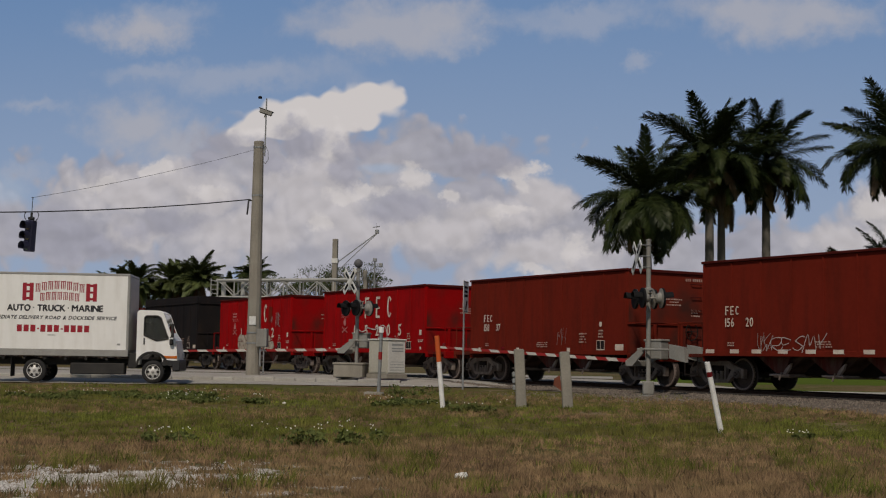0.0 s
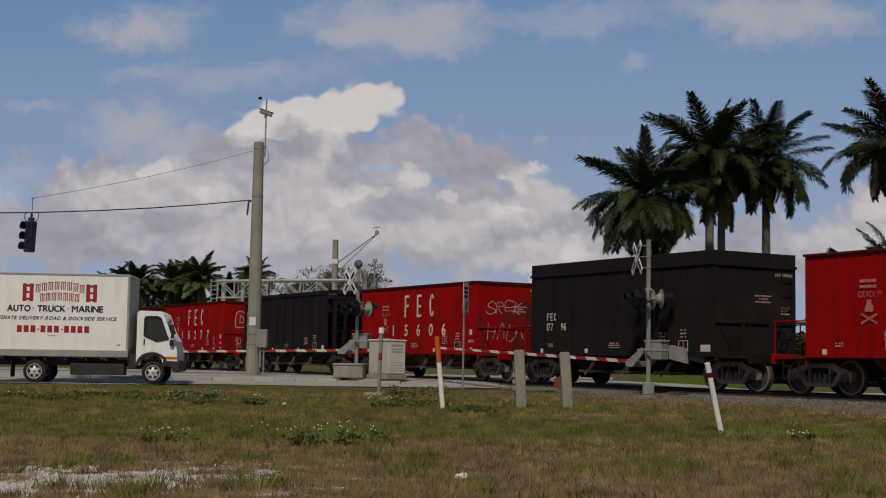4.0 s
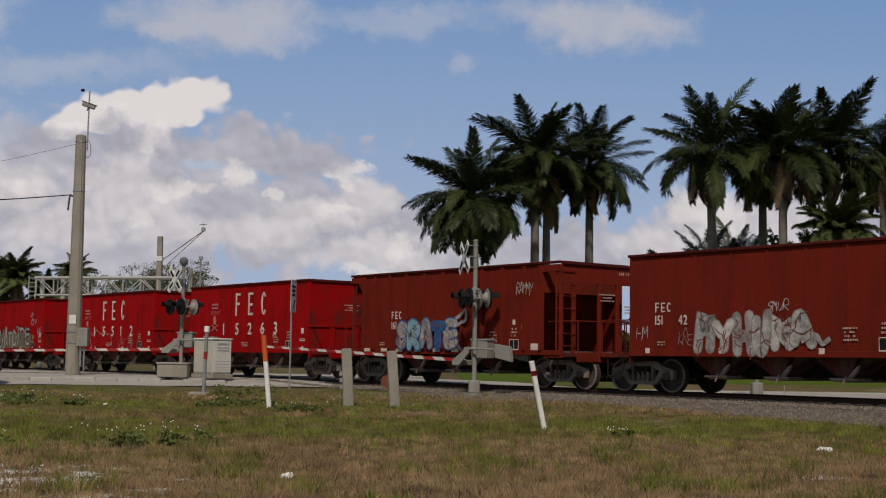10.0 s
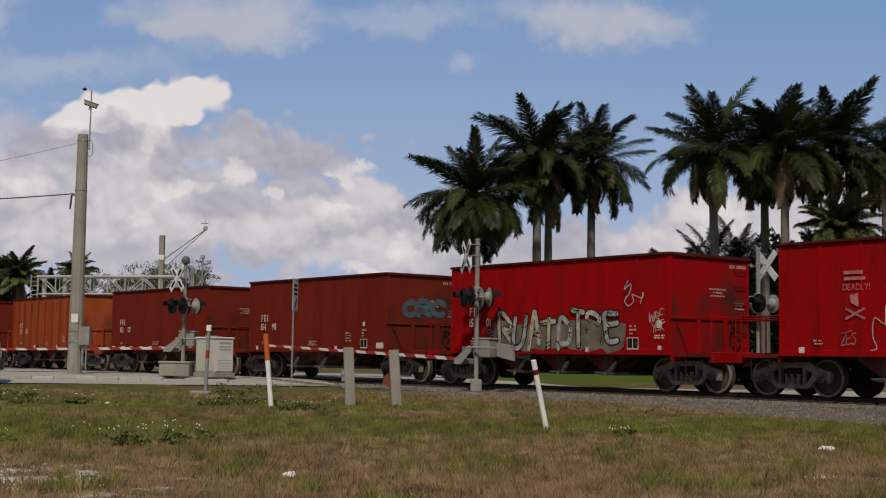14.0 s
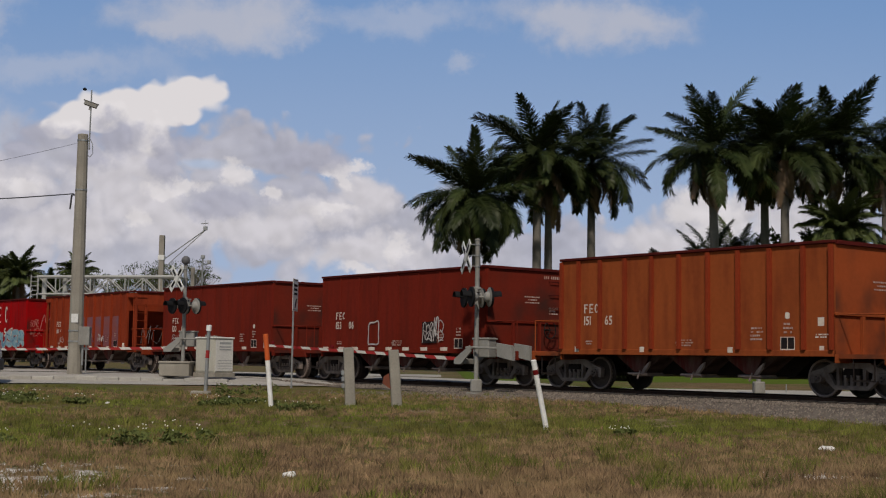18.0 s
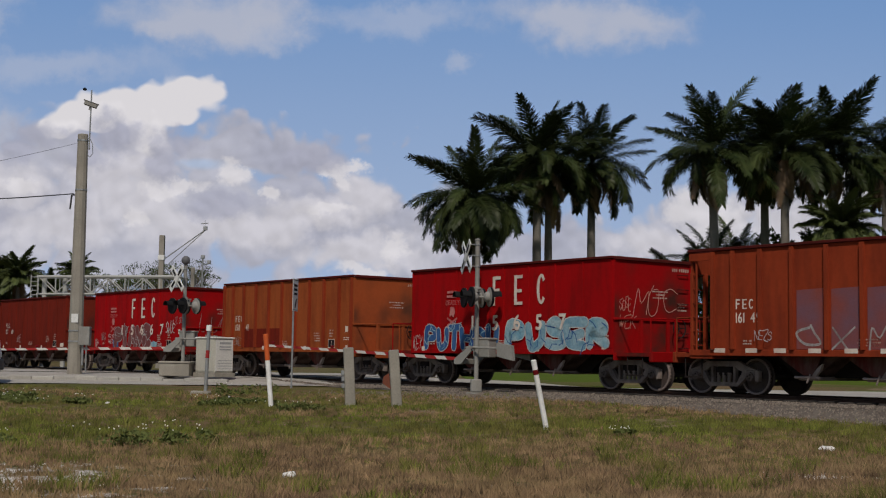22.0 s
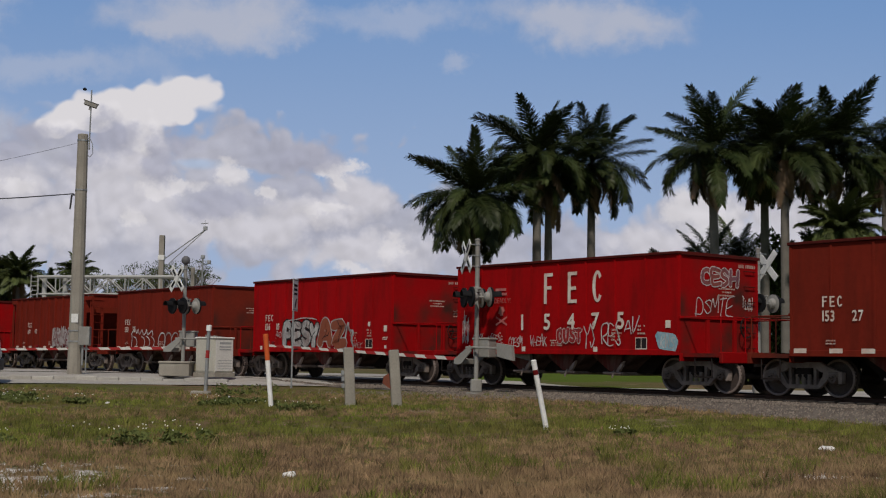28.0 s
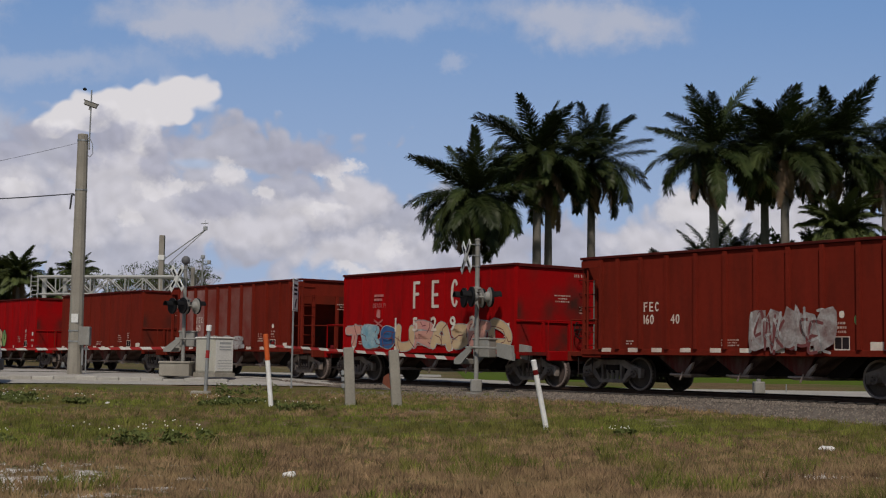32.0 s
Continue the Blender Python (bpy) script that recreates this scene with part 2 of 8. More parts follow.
def sheet(name, xs, ys, zf, material, label, cat):
    vs = [(x, y, zf(x, y)) for y in ys for x in xs]
    n = len(xs)
    fs = [(j * n + i, j * n + i + 1, (j + 1) * n + i + 1, (j + 1) * n + i) for j in range(len(ys) - 1) for i in range(n - 1)]
    me = bpy.data.meshes.new(name)
    me.from_pydata(vs, [], fs)
    me.materials.append(material)
    for p in me.polygons:
        p.use_smooth = True
    return thing(name, label, cat, kind="structure", data=me)


def steps(parts):
    out = []
    for a, b, d in parts:
        k = max(1, round((b - a) / d))
        out += [a + (b - a) * i / k for i in range(k)]
    return out + [parts[-1][1]]


sheet("ground", steps([(-3000, -300, 300), (-300, -40, 20), (-40, 30, 0.4), (30, 300, 20), (300, 3000, 300)]),
      steps([(-300, 0, 20), (0, 12, 1.0), (12, 60, 0.4), (60, 300, 20), (300, 4000, 300)]), lawn_z, GRASS, "rough lawn of dry and green grass beside the railway", "ground")


def road_near(x):
    return 41.9 + 3.1 * ramp(-17, -13, x) + 1.0 * ramp(-12, -3, x) - 5.0 * ramp(-2, 8, x)


def road_far(x):
    return 58.0 - 10.8 * ramp(-2, 6, x)


xs = steps([(-300, -40, 10), (-40, 40, 0.5), (40, 300, 10)])
bm = bmn()
rows = []
for k in range(13):
    ring = []
    for x in xs:
        wob = 0.12 * noise.noise(Vector((x * 0.8, 7, 0))) if k == 0 else 0
        y = road_near(x) + wob + (road_far(x) - road_near(x)) * k / 12
        ring.append(bm.verts.new((x, y, ground_z(x, y) + 0.03)))
    rows.append(ring)
for a, b in zip(rows, rows[1:]):
    for i in range(len(xs) - 1):
        bm.faces.new((a[i], a[i + 1], b[i + 1], b[i]))
road = thing("road", "pale worn asphalt road over the level crossing", "road", kind="structure", data=mesh_of(bm, "road", ROADM))

# the far carriageway, seen under the train, behind a strip of green
bm = bmn()
rows = [[bm.verts.new((x, y, ground_z(x, y) + 0.025)) for x in steps([(-60, 0, 5)])] for y in (60, 64, 68)]
for a, b in zip(rows, rows[1:]):
    for i in range(len(a) - 1):
        bm.faces.new((a[i], a[i + 1], b[i + 1], b[i]))
thing("service_road", "pale far service road behind the tracks", "road", kind="structure", data=mesh_of(bm, "service_road", ROADM))

VERGE = mat("mown_green_verge", (0.075, 0.115, 0.014), 0.95, vary=(0.11, 0.135, 0.024), scale=0.5, fine=14, bump=0.4, spec=0.02)
bm = bmn()
rows = [[bm.verts.new((x, road_far(x) + 0.1 + 36 * k / 4, ground_z(x, road_far(x) + 9 * k) + 0.022)) for x in steps([(1, 120, 3)])] for k in range(5)]
for a, b in zip(rows, rows[1:]):
    for i in range(len(a) - 1):
        bm.faces.new((a[i], a[i + 1], b[i + 1], b[i]))
thing("verge", "mown green grass verge behind the road", "grass verge", kind="structure", data=mesh_of(bm, "verge", VERGE))

# kerb stones along the raised pavement where the pole and the cabinets stand
kerb = thing("pavement", "pale concrete pavement strip with worn kerb stones", "pavement", kind="structure",
             data=None)
bm = bmn()
ex = [-60 + i * 2 for i in range(26)]
a = [bm.verts.new((x, 47.75, ground_z(x, 47.75) + 0.13)) for x in ex]
b = [bm.verts.new((x, 50.8, ground_z(x, 49.6) + 0.14)) for x in ex]
c = [bm.verts.new((x, 50.8, 0.3)) for x in ex]
for p, q in ((a, b), (b, c)):
    for i in range(len(ex) - 1):
        bm.faces.new((p[i], p[i + 1], q[i + 1], q[i]))
part("paving", bm, ROADM, kerb)
rk = random.Random(5)
stone = {}
for i in range(42):
    x = -40 + i * 0.78
    k = i % 3
    if k not in stone:
        bm = bmn()
        box(bm, -0.383, 0.383, -0.14, 0.14, -0.25, 0.14 + 0.008 * k, 0.02)
        stone[k] = mesh_of(bm, "kerb_stone", KERB_MAT)
    part("kerb_stone", stone[k], None, kerb, at=pose(x, 47.6 + rk.uniform(-0.02, 0.02), ground_z(x, 47.6) + rk.uniform(-0.035, 0.02), rk.uniform(-3, 3), rk.uniform(-2.5, 2.5), rk.uniform(-2, 2)))

# ballast bed, ties and rails
bm = bmn()
st = [-420, -200, -80, -40] + [-40 + 0.7 * i for i in range(1, 100)] + [60, 120]
prof = [(-2.75, 0.0), (-2.25, 0.33), (-1.8, 0.49), (-1.4, 0.55), (0, 0.54), (1.4, 0.56), (2.0, 0.53), (2.55, 0.33), (3.1, 0.0)]
rings = []
for s in st:
    ring = []
    for u, z in prof:
        p = LINE + ALONG * s + AWAY * u
        g = ground_z(p.x, p.y)
        zz = max(z, 0) if abs(u) <= 2.0 else (g - 0.06 if abs(u) > 2.7 else g + 0.06)
        jig = 0.05 * noise.noise(Vector((s * 1.1, u * 2, 0)))
        ring.append(bm.verts.new((s, u + jig * 3, zz + jig)))
    rings.append(ring)
for a, b in zip(rings, rings[1:]):
    for i in range(len(prof) - 1):
        bm.faces.new((a[i], b[i], b[i + 1], a[i + 1]))
bmesh.ops.recalc_face_normals(bm, faces=bm.faces)
bed = thing("ballast", "grey crushed-stone ballast bed under the track", "ballast", track_pose(0, 0, 0), kind="structure", data=mesh_of(bm, "ballast", GRAVEL, True))


def stones(name, spots, material, label, cat, lo, hi, seed):
    """Loose stones, one joined object: uneven little lumps."""
    r = random.Random(seed)
    vs, fs = [], []
    for x, y, z in spots:
        k = r.uniform(lo, hi)
        a = r.uniform(0, 6.28)
        base = len(vs)
        for i in range(5):
            t = a + i * 1.2566
            q = k * r.uniform(0.7, 1.2)
            vs.append((x + q * math.cos(t), y + q * math.sin(t), z - k * 0.3))
        vs.append((x + r.uniform(-0.3, 0.3) * k, y + r.uniform(-0.3, 0.3) * k, z + k * r.uniform(0.6, 1.1)))
        fs += [(base + i, base + (i + 1) % 5, base + 5) for i in range(5)]
    me = bpy.data.meshes.new(name)
    me.from_pydata(vs, [], fs)
    me.materials.append(material)
    return thing(name, label, cat, kind="stuff", data=me)


def island_mat(name, a, b, rough=0.9):
    """A colour that changes from one loose piece to the next."""
    m = bpy.data.materials.new(name)
    m.use_nodes = True
    n, l = m.node_tree.nodes, m.node_tree.links
    s = n["Principled BSDF"]
    s.inputs["Roughness"].default_value = rough
    s.inputs["Specular IOR Level"].default_value = 0.15
    g = n.new("ShaderNodeNewGeometry")
    l.new(node_mix(n, l, g.outputs["Random Per Island"], a, b), s.inputs["Base Color"])
    return m


STONE_MAT = island_mat("ballast_stone", (0.23, 0.195, 0.16), (0.095, 0.076, 0.063))
rs = random.Random(11)
spots = []
for i in range(16000):
    s, u = rs.uniform(-12, 16), -rs.uniform(1.0, 2.5) if i % 5 else rs.uniform(-1.0, 2.6)
    p = LINE + ALONG * s + AWAY * u
    z = 0.55 - max(0, abs(u) - 1.4) * 0.1
    if abs(u) > 1.8:
        z = 0.49 - (abs(u) - 1.8) * (0.49 - ground_z(p.x, p.y) - 0.06) / 0.45 if abs(u) < 2.25 else ground_z(p.x, p.y) + 0.04
    spots.append((p.x, p.y, z))
for i in range(2600):      # spill round the signal's foot
    x, y = rs.gauss(1.6, 2.2), rs.gauss(38.9, 1.3)
    if track_offset(x, y) < -2.2:
        spots.append((x, y, lawn_z(x, y) + 0.01))
stones("ballast_stones", spots, STONE_MAT, "loose grey ballast stones along the track", "gravel", 0.018, 0.042, 4)

for sy in (-1, 1):
    bm = bmn()
    y = sy * 0.7535
    prism(bm, [(y - 0.07, -0.17), (y + 0.07, -0.17), (y + 0.07, -0.155), (y + 0.012, -0.13), (y + 0.012, -0.045), (y + 0.036, -0.035), (y + 0.036, -0.004), (y + 0.028, 0), (y - 0.028, 0), (y - 0.036, -0.004), (y - 0.036, -0.035), (y - 0.012, -0.045), (y - 0.012, -0.13), (y - 0.07, -0.155)], "x", -420, 120)
    thing("rail", "rusty steel rail with a worn bright head", "rail", track_pose(0), kind="structure", data=mesh_of(bm, "rail", RAIL))
track = thing("track_bed", "dark wooden ties under the rails", "railway tie", track_pose(0), kind="structure")
bm = bmn()
box(bm, -0.12, 0.12, -1.3, 1.3, -0.30, -0.085, 0.01)
tie = mesh_of(bm, "tie", WOOD_TIE)
for i in range(160):
    part("tie", tie, None, track, at=pose(-62 + i * 0.53, rk.uniform(-0.04, 0.04), 0, 0, 0, rk.uniform(-1, 1)))
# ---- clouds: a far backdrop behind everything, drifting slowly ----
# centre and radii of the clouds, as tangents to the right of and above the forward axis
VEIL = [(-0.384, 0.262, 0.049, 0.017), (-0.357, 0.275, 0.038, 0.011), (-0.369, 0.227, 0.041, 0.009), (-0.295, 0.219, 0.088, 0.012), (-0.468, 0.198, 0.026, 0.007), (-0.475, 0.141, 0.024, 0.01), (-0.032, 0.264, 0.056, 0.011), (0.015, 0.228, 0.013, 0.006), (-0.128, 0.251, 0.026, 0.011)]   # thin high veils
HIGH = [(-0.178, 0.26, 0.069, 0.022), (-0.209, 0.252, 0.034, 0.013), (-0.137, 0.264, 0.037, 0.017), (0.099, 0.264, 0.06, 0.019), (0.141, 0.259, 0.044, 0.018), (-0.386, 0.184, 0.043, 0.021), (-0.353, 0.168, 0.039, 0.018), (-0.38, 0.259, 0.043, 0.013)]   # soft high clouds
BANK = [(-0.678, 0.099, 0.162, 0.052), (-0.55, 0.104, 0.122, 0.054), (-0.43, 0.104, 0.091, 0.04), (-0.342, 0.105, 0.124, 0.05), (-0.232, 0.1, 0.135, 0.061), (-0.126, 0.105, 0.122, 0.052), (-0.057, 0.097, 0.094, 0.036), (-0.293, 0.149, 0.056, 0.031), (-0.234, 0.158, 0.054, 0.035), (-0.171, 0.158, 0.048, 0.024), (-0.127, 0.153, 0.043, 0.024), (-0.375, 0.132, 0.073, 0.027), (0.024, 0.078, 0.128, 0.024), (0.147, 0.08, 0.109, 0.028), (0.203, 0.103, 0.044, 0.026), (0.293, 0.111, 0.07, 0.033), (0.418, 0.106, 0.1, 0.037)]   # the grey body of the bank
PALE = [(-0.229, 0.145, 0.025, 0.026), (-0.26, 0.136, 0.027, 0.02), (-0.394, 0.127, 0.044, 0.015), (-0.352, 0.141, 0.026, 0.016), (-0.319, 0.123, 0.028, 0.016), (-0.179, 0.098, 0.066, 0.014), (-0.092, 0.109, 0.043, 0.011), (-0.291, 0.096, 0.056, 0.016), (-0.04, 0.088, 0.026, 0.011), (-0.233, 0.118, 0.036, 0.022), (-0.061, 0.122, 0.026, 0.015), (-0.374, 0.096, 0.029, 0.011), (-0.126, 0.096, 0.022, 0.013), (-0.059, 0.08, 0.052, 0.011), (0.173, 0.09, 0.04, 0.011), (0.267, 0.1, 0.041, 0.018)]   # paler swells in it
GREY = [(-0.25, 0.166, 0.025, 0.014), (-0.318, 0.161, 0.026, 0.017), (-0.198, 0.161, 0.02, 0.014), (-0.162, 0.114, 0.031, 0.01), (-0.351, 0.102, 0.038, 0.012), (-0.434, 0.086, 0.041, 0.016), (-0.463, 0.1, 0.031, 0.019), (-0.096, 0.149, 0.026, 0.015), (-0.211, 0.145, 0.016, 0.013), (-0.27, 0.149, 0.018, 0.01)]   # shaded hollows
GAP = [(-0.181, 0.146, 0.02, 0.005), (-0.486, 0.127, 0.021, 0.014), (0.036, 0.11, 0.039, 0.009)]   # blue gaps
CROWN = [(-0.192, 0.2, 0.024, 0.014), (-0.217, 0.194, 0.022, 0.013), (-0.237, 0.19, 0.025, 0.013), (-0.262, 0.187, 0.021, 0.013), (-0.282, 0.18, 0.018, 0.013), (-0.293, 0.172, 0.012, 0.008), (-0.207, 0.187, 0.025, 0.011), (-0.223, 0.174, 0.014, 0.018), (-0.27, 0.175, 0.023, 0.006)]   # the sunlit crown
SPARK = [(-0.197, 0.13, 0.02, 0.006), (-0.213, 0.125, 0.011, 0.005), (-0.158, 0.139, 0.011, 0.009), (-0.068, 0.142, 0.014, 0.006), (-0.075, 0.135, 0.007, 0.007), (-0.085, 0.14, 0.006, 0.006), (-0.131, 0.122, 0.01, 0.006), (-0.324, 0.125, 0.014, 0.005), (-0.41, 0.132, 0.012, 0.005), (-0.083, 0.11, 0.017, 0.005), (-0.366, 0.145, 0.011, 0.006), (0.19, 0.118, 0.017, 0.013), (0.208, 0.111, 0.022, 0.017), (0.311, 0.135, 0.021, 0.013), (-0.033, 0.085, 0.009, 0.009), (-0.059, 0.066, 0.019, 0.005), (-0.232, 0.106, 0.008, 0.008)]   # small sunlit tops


def cloud_material():
    """Heaped clouds in a blue sky: rounded swells, each kind with its own tone and edge."""
    m = bpy.data.materials.new("cloud_glow")
    m.use_nodes = True
    n, l = m.node_tree.nodes, m.node_tree.links
    n.clear()
    co = n.new("ShaderNodeTexCoord").outputs["Object"]
    sp = n.new("ShaderNodeSeparateXYZ")
    l.new(co, sp.inputs[0])

    def op(kind, a, b=None, c=None):
        x = n.new("ShaderNodeMath")
        x.operation = kind
        for i, v in enumerate((a, b, c)):
            if isinstance(v, (int, float)):
                x.inputs[i].default_value = v
            elif v is not None:
                l.new(v, x.inputs[i])
        return x.outputs[0]

    def vec(kind, a, b):
        x = n.new("ShaderNodeVectorMath")
        x.operation = kind
        for i, v in enumerate((a, b)):
            if isinstance(v, tuple):
                x.inputs[i].default_value = v
            else:
                l.new(v, x.inputs[i])
        return x.outputs[0]

    n_v = op("DIVIDE", sp.outputs[2], sp.outputs[1])
    cb = n.new("ShaderNodeCombineXYZ")
    l.new(op("DIVIDE", sp.outputs[0], sp.outputs[1]), cb.inputs[0])
    l.new(n_v, cb.inputs[1])
    uv = cb.outputs[0]

    def fbm(at, scale, detail, rough=0.55, colour=False):
        t = n.new("ShaderNodeTexNoise")
        t.inputs["Scale"].default_value, t.inputs["Detail"].default_value, t.inputs["Roughness"].default_value = scale, detail, rough
        l.new(at, t.inputs["Vector"])
        return t.outputs["Color" if colour else "Fac"]

    def cells(at, scale):
        t = n.new("ShaderNodeTexVoronoi")
        t.voronoi_dimensions, t.feature = "2D", "SMOOTH_F1"
        t.inputs["Scale"].default_value, t.inputs["Smoothness"].default_value = scale, 0.35
        l.new(at, t.inputs["Vector"])
        return t.outputs["Distance"]

    def swells(at):
        """Rounded heaps: full in the middle of each cell, cut in between."""
        big, mid, small = op("SUBTRACT", 0.42, cells(at, 30)), op("SUBTRACT", 0.42, cells(at, 75)), op("SUBTRACT", fbm(at, 60, 5, 0.5), 0.5)
        return op("ADD", op("ADD", op("MULTIPLY", big, 1.1), op("MULTIPLY", mid, 0.6)), op("MULTIPLY", small, 0.8))

    bent = vec("ADD", uv, vec("MULTIPLY", vec("SUBTRACT", fbm(uv, 13, 4, 0.5, True), (0.5, 0.5, 0.5)), (0.05, 0.035, 0.0)))
    puff = swells(bent)
    lower = swells(vec("ADD", bent, (0.0018, 0.0058, 0.0)))
    relief = op("SUBTRACT", puff, lower)
    fine = op("SUBTRACT", 0.42, cells(vec("ADD", uv, (0.7, 0.2, 0.0)), 62))
    wisp = op("MULTIPLY", op("SUBTRACT", fbm(bent, 26, 7, 0.6), 0.5), 2.6)

    def field(blobs, at):
        """One in the middle of a blob, nought on its rim, below nought outside."""
        best = None
        for u, v, ru, rv in blobs:
            g = n.new("ShaderNodeTexGradient")
            g.gradient_type = "SPHERICAL"
            mp = g.texture_mapping
            mp.vector_type = "POINT"
            mp.scale, mp.translation = (0.5 / ru, 0.5 / rv, 1), (-0.5 * u / ru, -0.5 * v / rv, 0)
            l.new(at, g.inputs[0])
            best = g.outputs["Fac"] if best is None else op("SMOOTH_MAX", best, g.outputs["Fac"], 0.08)
        return op("MULTIPLY_ADD", best, 2.0, -1.0)

    def step(v, lo, hi, top=1.0):
        r = n.new("ShaderNodeMapRange")
        r.interpolation_type = "SMOOTHSTEP"
        r.inputs[1].default_value, r.inputs[2].default_value, r.inputs[4].default_value = lo, hi, top
        l.new(v, r.inputs[0])
        return r.outputs[0]

    # half the bend for the sunlit heaps, whose places are plain to see
    frayed = vec("ADD", uv, vec("MULTIPLY", vec("SUBTRACT", fbm(uv, 45, 5, 0.6, True), (0.5, 0.5, 0.5)), (0.045, 0.03, 0.0)))
    near = vec("ADD", uv, vec("MULTIPLY", vec("SUBTRACT", bent, uv), (0.3, 0.3, 0.0)))
    torn = vec("ADD", bent, vec("SUBTRACT", frayed, uv))
    soft = fbm(uv, 14, 5)
    blue = node_mix(n, l, step(n_v, 0.02, 0.36), (0.365, 0.48, 0.67), (0.147, 0.293, 0.56))
    shade = node_mix(n, l, step(soft, 0.36, 0.66), (0.41, 0.425, 0.505), (0.50, 0.51, 0.575))
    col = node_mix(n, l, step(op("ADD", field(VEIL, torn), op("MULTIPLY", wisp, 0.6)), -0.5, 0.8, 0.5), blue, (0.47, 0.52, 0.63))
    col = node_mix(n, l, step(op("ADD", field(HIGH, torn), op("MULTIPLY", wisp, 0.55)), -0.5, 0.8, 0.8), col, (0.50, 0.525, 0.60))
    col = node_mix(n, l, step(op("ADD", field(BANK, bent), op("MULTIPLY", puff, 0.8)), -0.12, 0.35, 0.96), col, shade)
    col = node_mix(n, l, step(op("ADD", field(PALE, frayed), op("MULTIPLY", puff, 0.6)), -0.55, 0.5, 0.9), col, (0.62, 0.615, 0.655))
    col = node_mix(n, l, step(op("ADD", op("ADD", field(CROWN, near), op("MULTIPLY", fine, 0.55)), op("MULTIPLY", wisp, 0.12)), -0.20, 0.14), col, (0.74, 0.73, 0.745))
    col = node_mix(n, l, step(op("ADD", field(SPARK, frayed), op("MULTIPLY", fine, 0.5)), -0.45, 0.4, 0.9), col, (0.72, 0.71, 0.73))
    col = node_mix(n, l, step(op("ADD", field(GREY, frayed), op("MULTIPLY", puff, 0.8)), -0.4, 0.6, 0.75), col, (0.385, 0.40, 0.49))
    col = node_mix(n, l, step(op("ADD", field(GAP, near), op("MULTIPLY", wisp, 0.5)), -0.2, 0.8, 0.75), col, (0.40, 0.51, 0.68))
    # each heap is a little darker below
    tone = n.new("ShaderNodeMapRange")
    tone.inputs[1].default_value, tone.inputs[2].default_value, tone.inputs[3].default_value, tone.inputs[4].default_value = -0.35, 0.35, 0.90, 1.06
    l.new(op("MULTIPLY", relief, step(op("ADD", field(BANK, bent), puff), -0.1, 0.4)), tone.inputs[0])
    mul = n.new("ShaderNodeMix")
    mul.data_type, mul.blend_type = "RGBA", "MULTIPLY"
    mul.inputs[0].default_value = 1.0
    l.new(col, mul.inputs[6])
    l.new(tone.outputs[0], mul.inputs[7])
    e, o = n.new("ShaderNodeEmission"), n.new("ShaderNodeOutputMaterial")
    l.new(mul.outputs[2], e.inputs["Color"])
    l.new(e.outputs[0], o.inputs["Surface"])
    return m


R_SKY = 4200.0
vs, fs = [], []
NA, NE = 60, 14
for j in range(NE + 1):
    el = radians(-0.4 + 24.4 * j / NE)
    for i in range(NA + 1):
        az = radians(-48 + 90 * i / NA)
        vs.append((R_SKY * math.sin(az) * math.cos(el), R_SKY * math.cos(az) * math.cos(el), R_SKY * math.sin(el)))
for j in range(NE):
    for i in range(NA):
        k = j * (NA + 1) + i
        fs.append((k, k + 1, k + NA + 2, k + NA + 1))
cloud_me = bpy.data.meshes.new("cloud_backdrop")
cloud_me.from_pydata(vs, [], fs)
cloud_me.materials.append(cloud_material())
clouds = thing("cloud_backdrop", "bank of bright and grey cumulus clouds in a blue sky", "clouds", pose(0, 0, 1.5), kind="structure", data=cloud_me)
# ---- the train ----
CAR_PITCH, CAR_HALF = 12.73, 4.615
BODY_LO, BODY_HI = 0.99, 3.70
CAR_AT0, CAR_SPEED, CAR_GAIN = 0.61 + CAR_HALF, 10.50, 0.02066   # the first car's middle at 0 s; m/s; m/s2


def gone(t):
    return CAR_SPEED * t + CAR_GAIN * t * t / 2


GLYPHS = {}


def glyph(ch):
    """Outline of one character of the built-in font as vertices and faces, one unit high for capitals."""
    if ch not in GLYPHS:
        cu = bpy.data.curves.new("letter", "FONT")
        cu.body, cu.size, cu.resolution_u = ch, 1.0, 3
        ob = new("letter", cu)
        bpy.context.view_layer.update()
        me = bpy.data.meshes.new_from_object(ob.evaluated_get(bpy.context.evaluated_depsgraph_get()))
        vs = [v.co.xy.copy() for v in me.vertices]
        fs = [tuple(p.vertices) for p in me.polygons]
        bpy.data.objects.remove(ob)
        bpy.data.curves.remove(cu)
        bpy.data.meshes.remove(me)
        wide = max((v.x for v in vs), default=0.3)
        GLYPHS[ch] = (vs, fs, wide)
    return GLYPHS[ch]


def letters(bm, text, x, z, height, y, step=None, stretch=1.0, gap=0.12, bold=0.0):
    """Writing on an upright face at y that looks to -y; x, z its lower left."""
    k = height / 0.69
    for ch in text:
        if ch != " ":
            vs, fs, wide = glyph(ch)
            lo = min(v.x for v in vs)
            for copy in range(3 if bold else 1):
                dx, dz = ((0, 0), (bold, bold * 0.5), (bold * 0.5, -bold * 0.5))[copy]
                nv = [bm.verts.new((x + dx + (v.x - lo) * k * stretch, y - copy * 0.0004, z + dz + v.y * k)) for v in vs]
                for f in fs:
                    bm.faces.new([nv[i] for i in f])
            w = (wide - lo) * k * stretch
        else:
            w = height * 0.35 * stretch
        x += step if step else w + height * gap
    return x


